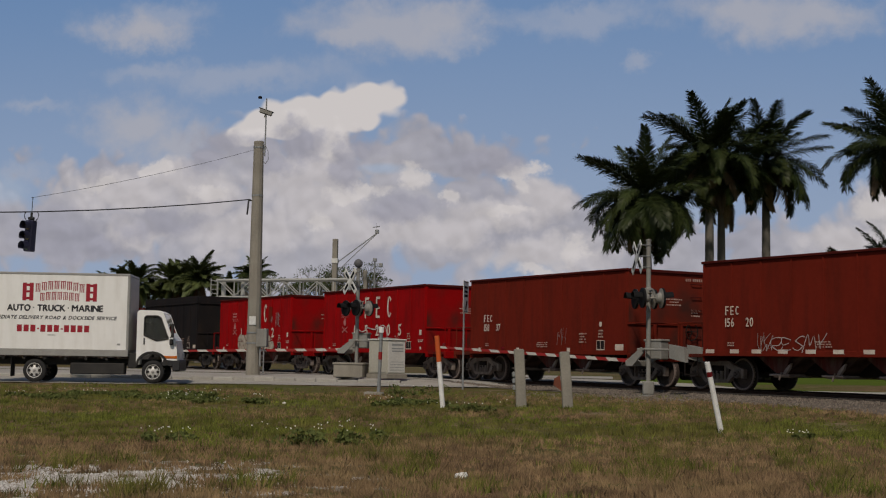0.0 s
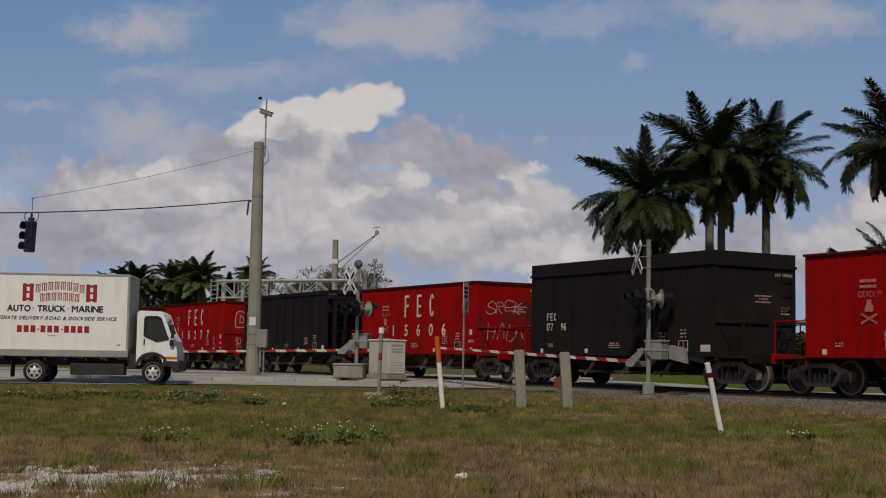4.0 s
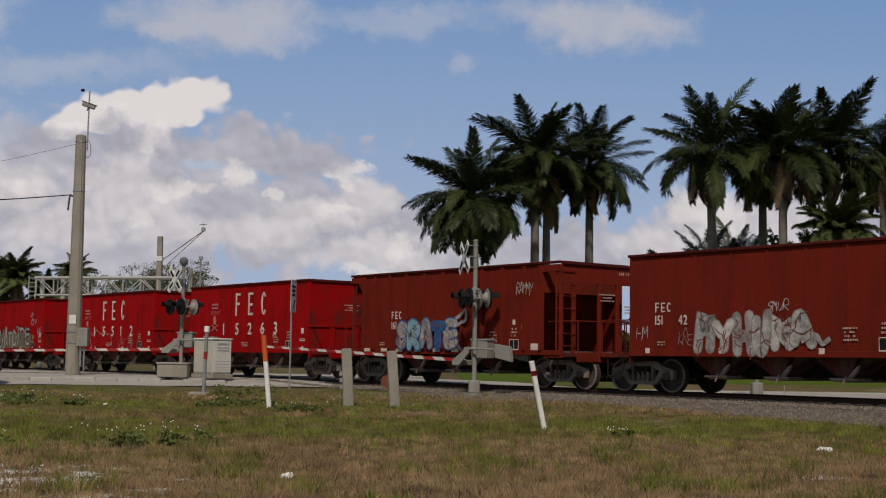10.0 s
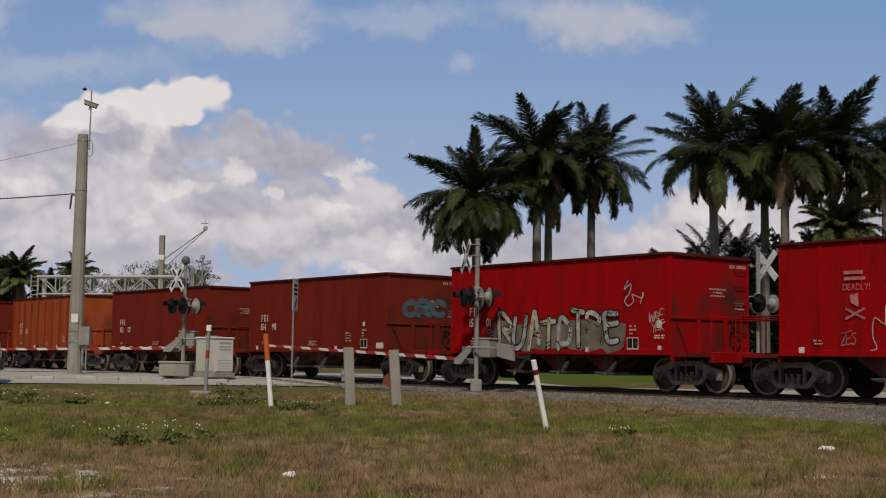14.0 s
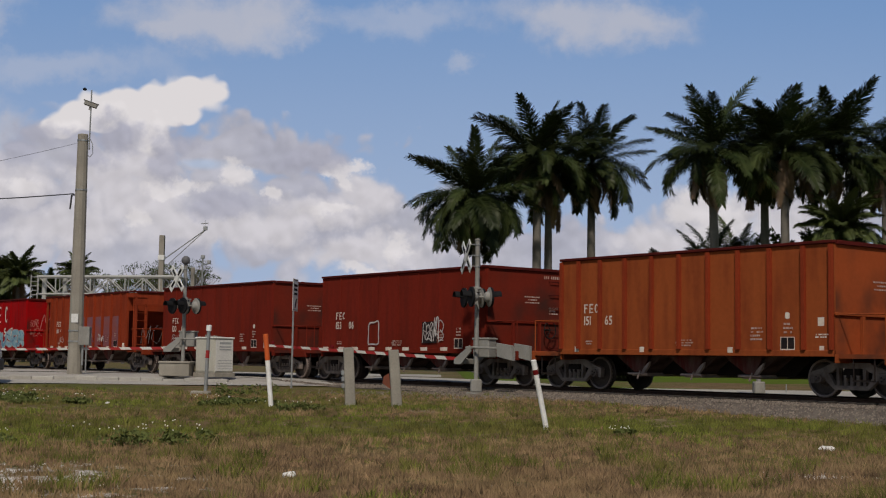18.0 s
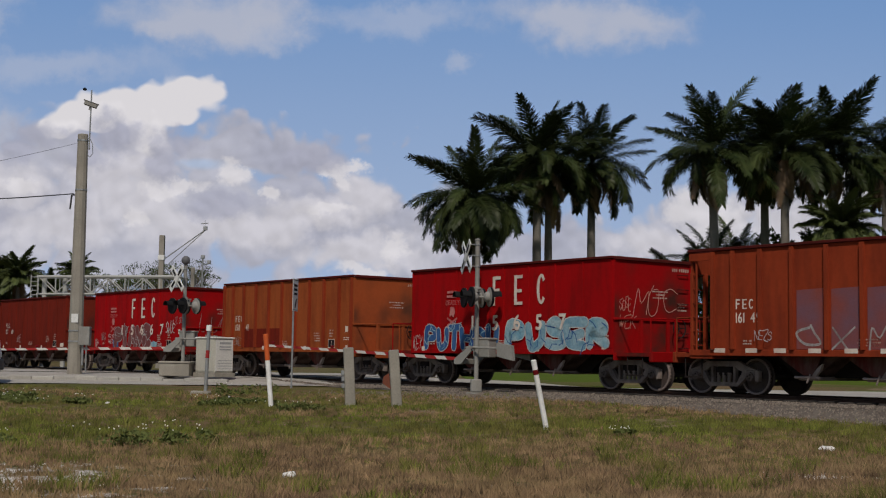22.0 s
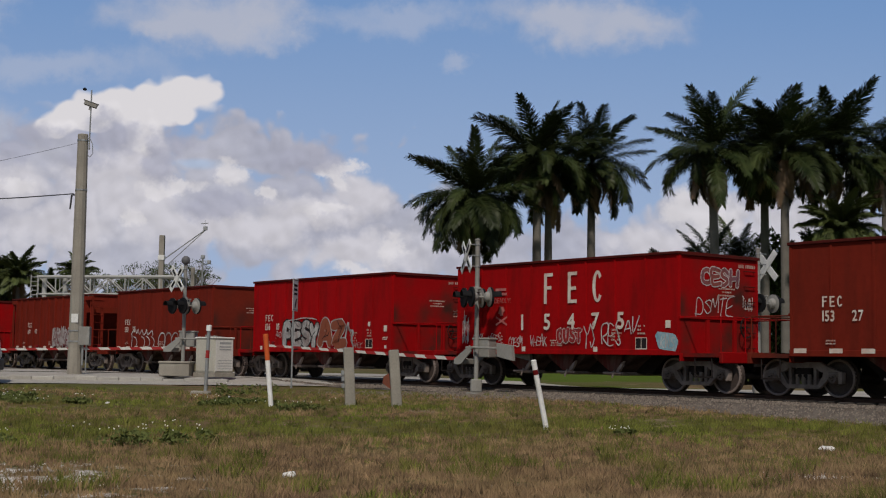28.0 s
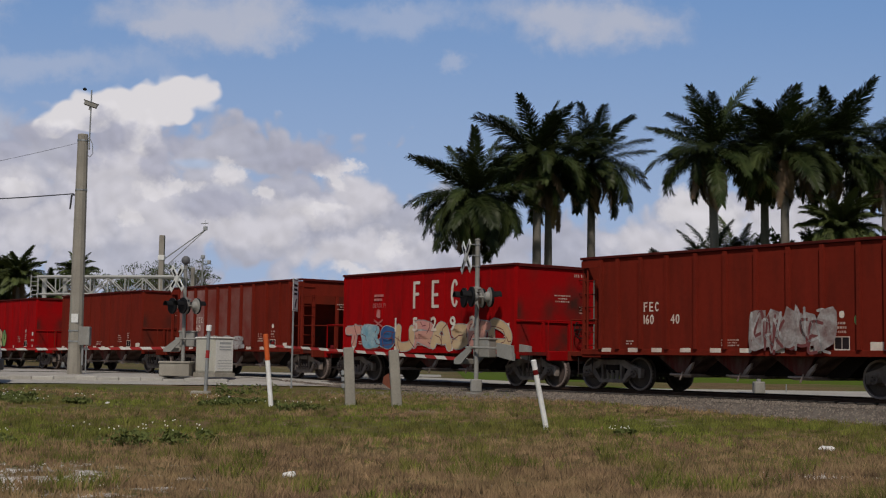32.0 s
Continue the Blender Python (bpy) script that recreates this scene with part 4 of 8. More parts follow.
# ---- the cars' lettering and paint tags ----
FAINT = mat("worn_small_stencil", (0.50, 0.40, 0.34), 0.85, vary=(0.36, 0.16, 0.12), scale=5, amount=0.9, fine=45, spec=0.05)
FADED = mat("faded_stencil", (0.52, 0.20, 0.18), 0.8, vary=(0.36, 0.05, 0.05), scale=4, amount=0.8)
TAG = {
    "white": mat("white_spray", (0.60, 0.58, 0.55), 0.75, vary=(0.36, 0.30, 0.28), scale=4.0, amount=1.0, fine=25, contrast=0.2),
    "grey": mat("grey_spray", (0.36, 0.33, 0.31), 0.75, vary=(0.20, 0.13, 0.12), scale=4.0, amount=1.0, fine=25, contrast=0.2),
    "black": mat("black_spray", (0.018, 0.016, 0.017), 0.85, vary=(0.045, 0.028, 0.026), scale=3, spec=0.05),
    "blue": mat("blue_spray", (0.025, 0.075, 0.23), 0.75, vary=(0.05, 0.16, 0.30), scale=2.6),
    "sky": mat("pale_blue_spray", (0.16, 0.33, 0.41), 0.75, vary=(0.33, 0.45, 0.48), scale=3.0, amount=1.0, fine=18, contrast=0.2),
    "pale_sky": mat("whitish_blue_spray", (0.27, 0.40, 0.45), 0.75, vary=(0.12, 0.27, 0.36), scale=3.0, amount=1.0, fine=18, contrast=0.2),
    "pink": mat("pink_spray", (0.56, 0.24, 0.22), 0.75, vary=(0.60, 0.38, 0.22), scale=2.2),
    "tan": mat("sand_spray", (0.58, 0.44, 0.26), 0.75, vary=(0.50, 0.27, 0.14), scale=2.2),
    "rust": mat("rust_spray", (0.25, 0.05, 0.025), 0.75, vary=(0.16, 0.035, 0.02), scale=2.5),
    "violet": mat("violet_cover_paint", (0.17, 0.075, 0.095), 0.8, vary=(0.24, 0.055, 0.04), scale=1.2, amount=0.9),
    "green": mat("green_spray", (0.12, 0.32, 0.12), 0.75, vary=(0.45, 0.42, 0.10), scale=2.2),
    "chalk": mat("chalky_faded_paint", (0.30, 0.17, 0.15), 0.85, vary=(0.20, 0.055, 0.045), scale=1.2, amount=1.0, fine=12),
    "chalk_thin": mat("thin_chalky_paint", (0.20, 0.07, 0.055), 0.85, vary=(0.175, 0.028, 0.018), scale=1.2, amount=1.0, fine=12),
    "teal_dark": mat("dark_teal_spray", (0.05, 0.10, 0.11), 0.75, vary=(0.09, 0.06, 0.05), scale=2.2),
    "cream": mat("cream_spray", (0.52, 0.46, 0.37), 0.75, vary=(0.30, 0.25, 0.19), scale=3.6, amount=1.0, fine=18, contrast=0.25),
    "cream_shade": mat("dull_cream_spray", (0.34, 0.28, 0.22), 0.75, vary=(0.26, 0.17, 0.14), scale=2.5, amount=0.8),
    "silver": mat("silver_spray", (0.50, 0.49, 0.47), 0.6, 0.1, vary=(0.22, 0.20, 0.19), scale=3.4, amount=1.0, fine=18, contrast=0.25, dirt=(0.25, 0.12, 0.10), dirt_amount=0.5),
    "olive": mat("olive_grey_spray", (0.10, 0.085, 0.06), 0.8, vary=(0.20, 0.17, 0.12), scale=2.0, amount=0.9),
    "brown": mat("brown_spray", (0.24, 0.065, 0.03), 0.75, vary=(0.17, 0.045, 0.025), scale=2.0),
    "grime": mat("dark_worn_spray", (0.15, 0.04, 0.04), 0.8, vary=(0.20, 0.07, 0.065), scale=2.0),
    "red": mat("red_spray", (0.33, 0.006, 0.007), 0.75, vary=(0.24, 0.006, 0.007), scale=1.0),
    "violet_dark": mat("dark_violet_spray", (0.16, 0.05, 0.08), 0.8, vary=(0.22, 0.06, 0.07), scale=1.5),
    "teal": mat("teal_spray", (0.035, 0.13, 0.17), 0.75, vary=(0.08, 0.07, 0.08), scale=3.0, amount=1.0),
}


def flat(bm, pts, y, face):
    """One polygon on the near side (face None) or on the end at x = face, where the first coordinate runs away from the side."""
    if face is None:
        vs = [bm.verts.new((u, y, v)) for u, v in pts]
    else:
        vs = [bm.verts.new((face, u, v)) for u, v in pts]
    return bm.faces.new(vs)


def stroke(bm, pts, w, y, face=None):
    """A painted line of even width along points."""
    left, right = [], []
    for i, (u, v) in enumerate(pts):
        a, b = pts[max(0, i - 1)], pts[min(len(pts) - 1, i + 1)]
        d = Vector((b[0] - a[0], b[1] - a[1]))
        d = d.normalized() if d.length > 1e-6 else Vector((1, 0))
        left.append((u - d.y * w / 2, v + d.x * w / 2))
        right.append((u + d.y * w / 2, v - d.x * w / 2))
    for i in range(len(pts) - 1):
        flat(bm, (left[i], right[i], right[i + 1], left[i + 1]), y, face)


def curve_points(ctrl, n=6):
    out = []
    c = [ctrl[0]] + list(ctrl) + [ctrl[-1]]
    for i in range(1, len(c) - 2):
        p0, p1, p2, p3 = c[i - 1:i + 3]
        for k in range(n):
            t = k / n
            out.append(tuple(0.5 * (2 * p1[j] + (p2[j] - p0[j]) * t + (2 * p0[j] - 5 * p1[j] + 4 * p2[j] - p3[j]) * t * t + (3 * p1[j] - p0[j] - 3 * p2[j] + p3[j]) * t ** 3) for j in (0, 1)))
    out.append(ctrl[-1])
    return out


def lump(r, cx, cz, w, h, grow=0.0, rough=0.32):
    """An uneven, fat letter-like outline."""
    pts = []
    n = 11
    for i in range(n):
        a = 2 * math.pi * i / n
        k = 1 + rough * (r.random() - 0.5) * 2
        ca, sa = math.cos(a), math.sin(a)
        e = 0.55
        u = math.copysign(abs(ca) ** e, ca) * (w / 2 * k + grow)
        v = math.copysign(abs(sa) ** e, sa) * (h / 2 * k + grow)
        pts.append((cx + u, cz + v))
    return pts


# strokes of sprayed letter shapes in a unit square: points, with strokes parted by bars
SHAPES = {
    "A": "0,0 .3,1 .6,1 .9,0|.15,.38 .75,.38", "B": "0,0 0,1 .7,.95 .7,.6 .1,.5 .8,.45 .8,.05 0,0", "C": ".85,.8 .5,1 .1,.75 .1,.25 .5,0 .9,.2",
    "D": "0,0 .05,1 .7,.85 .85,.5 .7,.1 0,0", "E": ".8,.95 .05,1 0,.5 .7,.52|0,.5 .05,0 .85,.05", "H": ".05,0 0,1|.8,0 .85,1|0,.5 .8,.5",
    "I": ".4,0 .4,1|.1,1 .7,1", "K": "0,0 .05,1|.8,1 .1,.5 .85,0", "L": ".1,1 0,0 .8,.05", "M": "0,0 .1,1 .45,.4 .8,1 .95,0", "N": "0,0 .05,1 .8,0 .85,1",
    "O": ".45,1 .08,.75 .08,.25 .45,0 .82,.25 .82,.75 .45,1", "P": "0,0 .05,1 .75,.9 .75,.5 .05,.45", "R": "0,0 .05,1 .75,.9 .72,.55 .1,.5 .85,0",
    "S": ".82,.85 .45,1 .1,.78 .25,.55 .7,.45 .8,.2 .4,0 .02,.15", "T": ".4,0 .42,1|0,.95 .85,1", "U": ".02,1 .08,.2 .4,0 .75,.2 .82,1",
    "V": "0,1 .4,0 .85,1", "X": "0,1 .85,0|.85,1 0,0", "Y": "0,1 .4,.5 .85,1|.4,.5 .35,0", "Z": "0,.95 .8,1 .05,.05 .9,0", "W": "0,1 .2,0 .45,.6 .7,0 .95,1",
}


def shape_strokes(ch, x, z, w, h, r, jitter=0.05, slant=0.0):
    out = []
    for run in SHAPES[ch].split("|"):
        pts = []
        for pair in run.split():
            u, v = (float(c) for c in pair.split(","))
            u, v = u + r.uniform(-jitter, jitter), v + r.uniform(-jitter, jitter)
            pts.append((x + (u + slant * v) * w, z + v * h))
        out.append(curve_points(pts, 4))
    return out


def disc(bm, c, rad, y, face, n=8):
    flat(bm, [(c[0] + rad * math.cos(6.2832 * i / n), c[1] + rad * math.sin(6.2832 * i / n)) for i in range(n)], y, face)


def spray(bm, runs, w, y, face, lift):
    """Round-ended strokes, each a hair in front of the one before."""
    k = 0
    for pts in runs:
        for c, kk in ((pts[0], 0), (pts[-1], 1)):
            d = lift + k * 0.0003
            disc(bm, c, w / 2, y - d, None if face is None else face + d)
            k += 1
        d = lift + k * 0.0003
        stroke(bm, pts, w, y - d, None if face is None else face + d)
        k += 1


def fat_tag(car, word, x0, x1, z0, z1, fills, edge, seed, y, face=None, w=0.17, rim=0.055, jitter=0.06, label="fat sprayed letter in two colours", wave=0.06, cut="grime", cracks=3):
    """A row of fat sprayed letters, each an outline with a fill upon it."""
    r = random.Random(seed)
    step = (x1 - x0) / len(word)
    for i, ch in enumerate(word):
        lw = step * r.uniform(1.05, 1.25)
        zz, hh = z0 + w / 2 + rim + r.uniform(0, wave) * (z1 - z0), (z1 - z0) * r.uniform(1 - 2 * wave, 1.0) - w - rim
        runs = shape_strokes(ch, x0 + step * i + w * 0.4, zz, max(0.08, lw - w * 0.75), hh, r, jitter)
        off = 0.006 * (i % 2)
        bm = bmn()
        spray(bm, runs, w + 2 * rim, y, face, off)
        g = part("graffiti_letter", bm, TAG[edge], car, label)
        bm = bmn()
        spray(bm, runs, w, y, face, off + 0.0022)
        part("letter_fill", bm, TAG[fills[i % len(fills)]], g)
        bm = bmn()
        cuts = []
        for _ in range(cracks):
            run = r.choice(runs)
            c = run[r.randrange(len(run))]
            d = r.uniform(0.5, 1.1) * w
            t = r.uniform(0, 6.28)
            cuts.append([(c[0] - d * math.cos(t), c[1] - d * math.sin(t) * 0.8), (c[0] + r.uniform(-0.2, 0.2) * w, c[1] + r.uniform(-0.2, 0.2) * w), (c[0] + d * math.cos(t + 0.6) * 0.8, c[1] + d * math.sin(t + 0.6))])
        spray(bm, cuts, 0.03, y, face, off + 0.0044)
        part("letter_cut", bm, TAG[cut], g)


def hand_tag(car, word, x0, x1, z0, z1, colour, seed, y, face=None, w=0.028, slant=0.2, under=False):
    """A quick thin signature of sprayed strokes."""
    r = random.Random(seed)
    bm = bmn()
    step = (x1 - x0) / len(word)
    for i, ch in enumerate(word):
        spray(bm, shape_strokes(ch, x0 + step * i, z0 + r.uniform(0, 0.15) * (z1 - z0), step * r.uniform(0.85, 1.15), (z1 - z0) * r.uniform(0.6, 0.85), r, 0.13, slant), w * r.uniform(0.6, 0.85), y, face, 0.0016 * (i % 3))
    if under:
        spray(bm, [curve_points([(x0 - 0.05, z0 + 0.02), ((x0 + x1) / 2, z0 - 0.07), (x1 + 0.08, z0 + 0.04)], 5)], w, y, face, 0.005)
    part("graffiti", bm, TAG[colour], car, "thin sprayed signature")


def blotch(car, x0, x1, z0, z1, colour, seed, y, n=5):
    """A ragged patch of thin paint under a piece."""
    r = random.Random(seed)
    step = (x1 - x0) / n
    for i in range(n):
        bm = bmn()
        flat(bm, lump(r, x0 + step * (i + 0.5), (z0 + z1) / 2, step * 1.25, (z1 - z0) * r.uniform(0.85, 1.0), 0, 0.22), y - 0.0006 * i, None)
        part("paint_patch", bm, TAG[colour], car, "ragged patch of thin paint")


def stencil(car, bm, label="", material=None, name="stencil"):
    return part(name, bm, material or WHITE_MARK, car, label)


def word_lines(bm, x, z, w, h, rows, y, r, words=1):
    """Lines of small worn writing that cannot be read: short broken bars."""
    step = h / rows
    for k in range(rows):
        z0 = z + h - (k + 1) * step + step * 0.22
        u, end = x + r.uniform(0, 0.15) * w, x + w * r.uniform(0.82, 1.0)
        while u < end - 0.02:
            v = min(end, u + r.uniform(0.03, 0.10))
            quad(bm, u, v, z0, z0 + step * 0.5, y)
            u = v + (0.014 if r.random() < 0.75 else 0.05 * words)


MARK_AT = {2: 4.05, 3: 3.97, 5: 3.77, 7: 3.83, 10: 3.84, 11: 3.91, 19: 4.13, 21: 4.11, 24: 4.05, 28: 4.12}
for i, (car, (kind, paint, mark, number)) in enumerate(zip(CARS, TRAIN)):
    y = -1.638 if kind == "smooth" else -1.617
    x0 = -CAR_HALF
    r = random.Random(500 + i)
    L = 5.30 if kind == "bay" else CAR_HALF
    if mark == "big":
        a = x0 + MARK_AT.get(i, 3.9)
        railway_mark(car, a, 2.43, 0.89, y, 1.0, label="large worn white letter shape")
        bm = bmn()
        letters(bm, number, a - 0.97, 1.69, 0.44, y - (0.022 if i in (19, 21, 24, 28) else 0), step=0.985, bold=0.03)
        stencil(car, bm, "large white number", name="number")
        bm = bmn()
        bars(bm, x0 + 1.85, 2.70, 0.62, 0.28, 2, y, 0.55, r)
        letters(bm, "DEADLY!", x0 + 1.83, 2.50, 0.15, y, stretch=0.85, gap=0.10)
        flat(bm, lump(r, x0 + 2.15, 2.28, 0.24, 0.3), y, None)
        stroke(bm, [(x0 + 1.9, 2.08), (x0 + 2.42, 1.84)], 0.06, y)
        stroke(bm, [(x0 + 1.9, 1.84), (x0 + 2.42, 2.08)], 0.06, y - 0.001)
        stencil(car, bm, "faded warning stencil", FADED, "warning_stencil")
    else:
        at = x0 + {9: 1.69, 18: 0.82, 27: 1.69, 29: 1.69}.get(i, 0.95)
        railway_mark(car, at, 2.13, 0.25, y, 0.205, 0.17, "small white letter shape")
        bm = bmn()
        letters(bm, number[:3], at, 1.80, 0.24, y, gap=0.18, stretch=0.8, bold=0.014)
        letters(bm, number[3:], at + {9: 0.96, 18: 0.46, 27: 0.96, 29: 0.96}.get(i, 0.81), 1.80, 0.24, y, gap=0.18, stretch=0.8, bold=0.014)
        stencil(car, bm, "small white number", name="number")
    # data panels and reflectors along the sill
    bm = bmn()
    word_lines(bm, x0 + 1.0, 1.24, 0.32, 0.14, 2, y, r)
    stencil(car, bm, "", FAINT, name="data_stencil")
    bm = bmn()
    word_lines(bm, x0 + 4.3, 1.20, 0.66, 0.20, 3, y, r)
    stencil(car, bm, "", FAINT, name="data_stencil")
    bm = bmn()
    word_lines(bm, x0 + 6.75, 1.34, 0.44, 0.36, 4, y, r, 2)
    stencil(car, bm, "", FAINT, name="data_stencil")
    bm = bmn()
    quad(bm, x0 + 7.70, x0 + 8.12, 1.12, 1.44, y)
    p = stencil(car, bm, "white-framed black data panel", name="data_panel")
    bm = bmn()
    quad(bm, x0 + 7.72, x0 + 7.90, 1.15, 1.42, y - 0.002)
    quad(bm, x0 + 7.92, x0 + 8.10, 1.15, 1.42, y - 0.002)
    part("panel_field", bm, TAG["black"], p)
    bm = bmn()
    word_lines(bm, x0 + 7.76, 1.50, 0.30, 0.30, 3, y, r, 2)
    stencil(car, bm, "", FAINT, name="data_stencil")
    if mark == "small" and i % 2:
        bm = bmn()
        flat(bm, lump(r, x0 + 7.91, 1.95, 0.14, 0.16, 0, 0.05), y, None)
        stencil(car, bm, "round white stencil", name="round_mark")
    bm = bmn()
    if mark == "small" and kind != "ribbed" and paint != "red":
        quad(bm, x0 + 8.66, x0 + 9.08, 1.09, 1.31, y)
    else:
        quad(bm, x0 + 8.78, x0 + 8.96, 1.69, 1.89, y)
    if not (mark == "small" and kind != "ribbed" and paint != "red"):
        word_lines(bm, x0 + 8.66, 1.40, 0.44, 0.12, 2, y, r)
        quad(bm, x0 + 8.82, x0 + 8.95, 1.11, 1.22, y)
    stencil(car, bm, "", name="data_stencil")
    dots = [0.14, 1.14, 2.0, 3.0, 4.0, 4.95, 5.95, 7.0] if mark == "small" and paint in ("rust", "orange", "brick") and number[:3] in ("153", "130", "160", "161", "156", "155") else [0.6, 3.1, 6.1]
    for d in dots:
        bm = bmn()
        quad(bm, x0 + d, x0 + d + (0.36 if len(dots) > 3 else 0.16), 1.05, 1.05 + (0.11 if len(dots) > 3 else 0.14), -1.6445)
        stencil(car, bm, "", name="reflector")
    # on the leading end
    xe = L + 0.006
    bm = bmn()
    k = 0.15 / 0.69
    yy = 0.78
    for w0, w1 in ((0.0, 0.05), (0.08, 0.13), (0.16, 0.21), (0.30, 0.33), (0.37, 0.43), (0.46, 0.52), (0.55, 0.61), (0.64, 0.70)):
        bm.faces.new([bm.verts.new(c) for c in ((xe, yy + w0, 3.38), (xe, yy + w1, 3.38), (xe, yy + w1, 3.47), (xe, yy + w0, 3.47))])
    for z, a, b in ((2.78, -0.05, 0.62), (2.69, 0.1, 0.48), (2.60, -0.02, 0.58), (2.45, 1.0, 1.38), (2.36, 1.02, 1.30), (2.27, 1.0, 1.38)):
        u = a
        while u < b - 0.02:
            v = min(b, u + r.uniform(0.05, 0.12))
            bm.faces.new([bm.verts.new(c) for c in ((xe, u, z - 0.02), (xe, v, z - 0.02), (xe, v, z + 0.02), (xe, u, z + 0.02))])
            u = v + 0.018
    stencil(car, bm, "small worn white end stencils", FAINT, name="end_stencil")

y, x0, e = -1.6415, -CAR_HALF, CAR_HALF + 0.012
def tagline(c, word, a, b, z0, z1, colour="white", seed=1, **kw):
    hand_tag(CARS[c], word, x0 + a, x0 + b, z0, z1, colour, seed + c * 31, -1.704 if TRAIN[c][0] != "smooth" else y, **kw)


def piece(c, word, a, b, z0, z1, fills, edge, seed=1, **kw):
    fat_tag(CARS[c], word, x0 + a, x0 + b, z0, z1, fills, edge, seed + c * 17, -1.704 if TRAIN[c][0] != "smooth" else y, **kw)


def loop_line(c, pts, w, colour="white"):
    bm = bmn()
    stroke(bm, curve_points([(x0 + u, v) for u, v in pts], 7), w, -1.704 if TRAIN[c][0] != "smooth" else y - 0.004)
    part("graffiti", bm, TAG[colour], CARS[c], "long looping sprayed outline")


tagline(0, "WRESMY", 2.3, 4.75, 1.08, 1.62, w=0.03)
tagline(0, "UK", 2.2, 2.7, 1.2, 1.7, "grey")
tagline(1, "MH", 5.5, 6.1, 1.3, 2.0, "grey", w=0.022)
loop_line(2, [(3.1, 1.1), (3.0, 1.6), (3.2, 2.0), (3.9, 1.86), (4.3, 2.02), (5.0, 1.95), (5.8, 2.1), (6.1, 1.7), (6.2, 1.1)], 0.045)
tagline(2, "NYA", 2.75, 3.2, 1.15, 1.6, "grey", w=0.02)
tagline(2, "SEK", 6.2, 6.7, 1.15, 1.6, "grey", w=0.02)
# the black cars carry boards above their top edge
for c, long, rise in ((4, CAR_HALF, 0.36), (6, 5.30, 0.10)):
    for sy in (-1, 1):
        bm = bmn()
        box(bm, -long, long, sy * 1.60 - 0.03, sy * 1.60 + 0.03, BODY_HI - 0.002, BODY_HI + rise, 0.01)
        part("top_board", bm, BLACK, CARS[c], "black extension board along the top edge")
    for sx in (-1, 1):
        bm = bmn()
        box(bm, sx * long - 0.03, sx * long + 0.03, -1.56, 1.56, BODY_HI - 0.004, BODY_HI + rise - 0.01, 0.01)
        part("top_board", bm, BLACK, CARS[c], "black extension board along the top edge")
# cream block letters over the number's foot
piece(3, "EDILAL", 2.75, 7.2, 1.02, 1.80, ["cream"], "cream_shade", w=0.36, rim=0.03, cracks=3)
tagline(3, "KOE", 7.45, 7.95, 2.2, 3.0, "grey", w=0.035)
tagline(3, "P", 6.9, 7.1, 2.35, 2.75, "grey", w=0.035)
bm = bmn()
flat(bm, [(x0 + 6.55, 2.42), (x0 + 6.98, 2.46), (x0 + 7.0, 3.17), (x0 + 6.57, 3.2)], y, None)
part("paint_patch", bm, RUST, CARS[3], "brown patch painted over")
hand_tag(CARS[5], "SREK", -1.2, 0.4, 2.5, 3.1, "white", 8, 0, e, 0.028)
hand_tag(CARS[5], "HAUN", -1.2, 0.6, 1.5, 2.3, "white", 9, 0, e, 0.028)
fat_tag(CARS[7], "DR", -0.9, 0.35, 2.2, 3.15, ["red"], "white", 10, 0, e, w=0.22, rim=0.035)
hand_tag(CARS[7], "UI", 0.4, 0.85, 2.45, 2.85, "white", 14, 0, e, 0.03)
hand_tag(CARS[7], "ARTNHRE", -1.0, 0.35, 1.1, 1.8, "white", 11, 0, e)
hand_tag(CARS[7], "NBK", 0.15, 1.0, 1.15, 1.9, "white", 12, 0, e)
hand_tag(CARS[7], "SI", 0.75, 1.2, 1.5, 2.35, "white", 13, 0, e, 0.035)
# silver piece with a long tail
piece(8, "MYHUMA", 2.35, 5.9, 1.0, 2.05, ["silver", "white", "silver"], "grey", w=0.25, rim=0.03, jitter=0.14, cracks=5, wave=0.12)
loop_line(8, [(5.6, 1.35), (6.0, 1.5), (6.2, 1.3), (6.42, 1.42)], 0.12, "silver")
tagline(8, "SMUR", 4.6, 5.25, 2.1, 2.4, "white", w=0.022)
tagline(8, "BATKC", 8.3, 9.05, 2.6, 3.1, "white", w=0.028, under=True)
tagline(8, "SRUET", 8.4, 9.05, 2.2, 2.5, "white", w=0.026, under=True)
loop_line(8, [(8.35, 1.9), (8.6, 2.05), (9.0, 2.03), (9.12, 1.8), (9.1, 1.35), (8.85, 1.2), (8.5, 1.24), (8.38, 1.1), (8.36, 1.45), (8.32, 1.75), (8.42, 1.95)], 0.035)
tagline(8, "UNA", 8.5, 8.95, 1.6, 1.85, "white", w=0.022)
tagline(8, "IONES", 8.45, 9.05, 1.35, 1.58, "white", w=0.022)
tagline(8, "HM", 0.25, 0.7, 1.4, 1.85, "white", w=0.022)
tagline(8, "KRE", 1.75, 2.25, 1.25, 1.75, "grey", w=0.022)
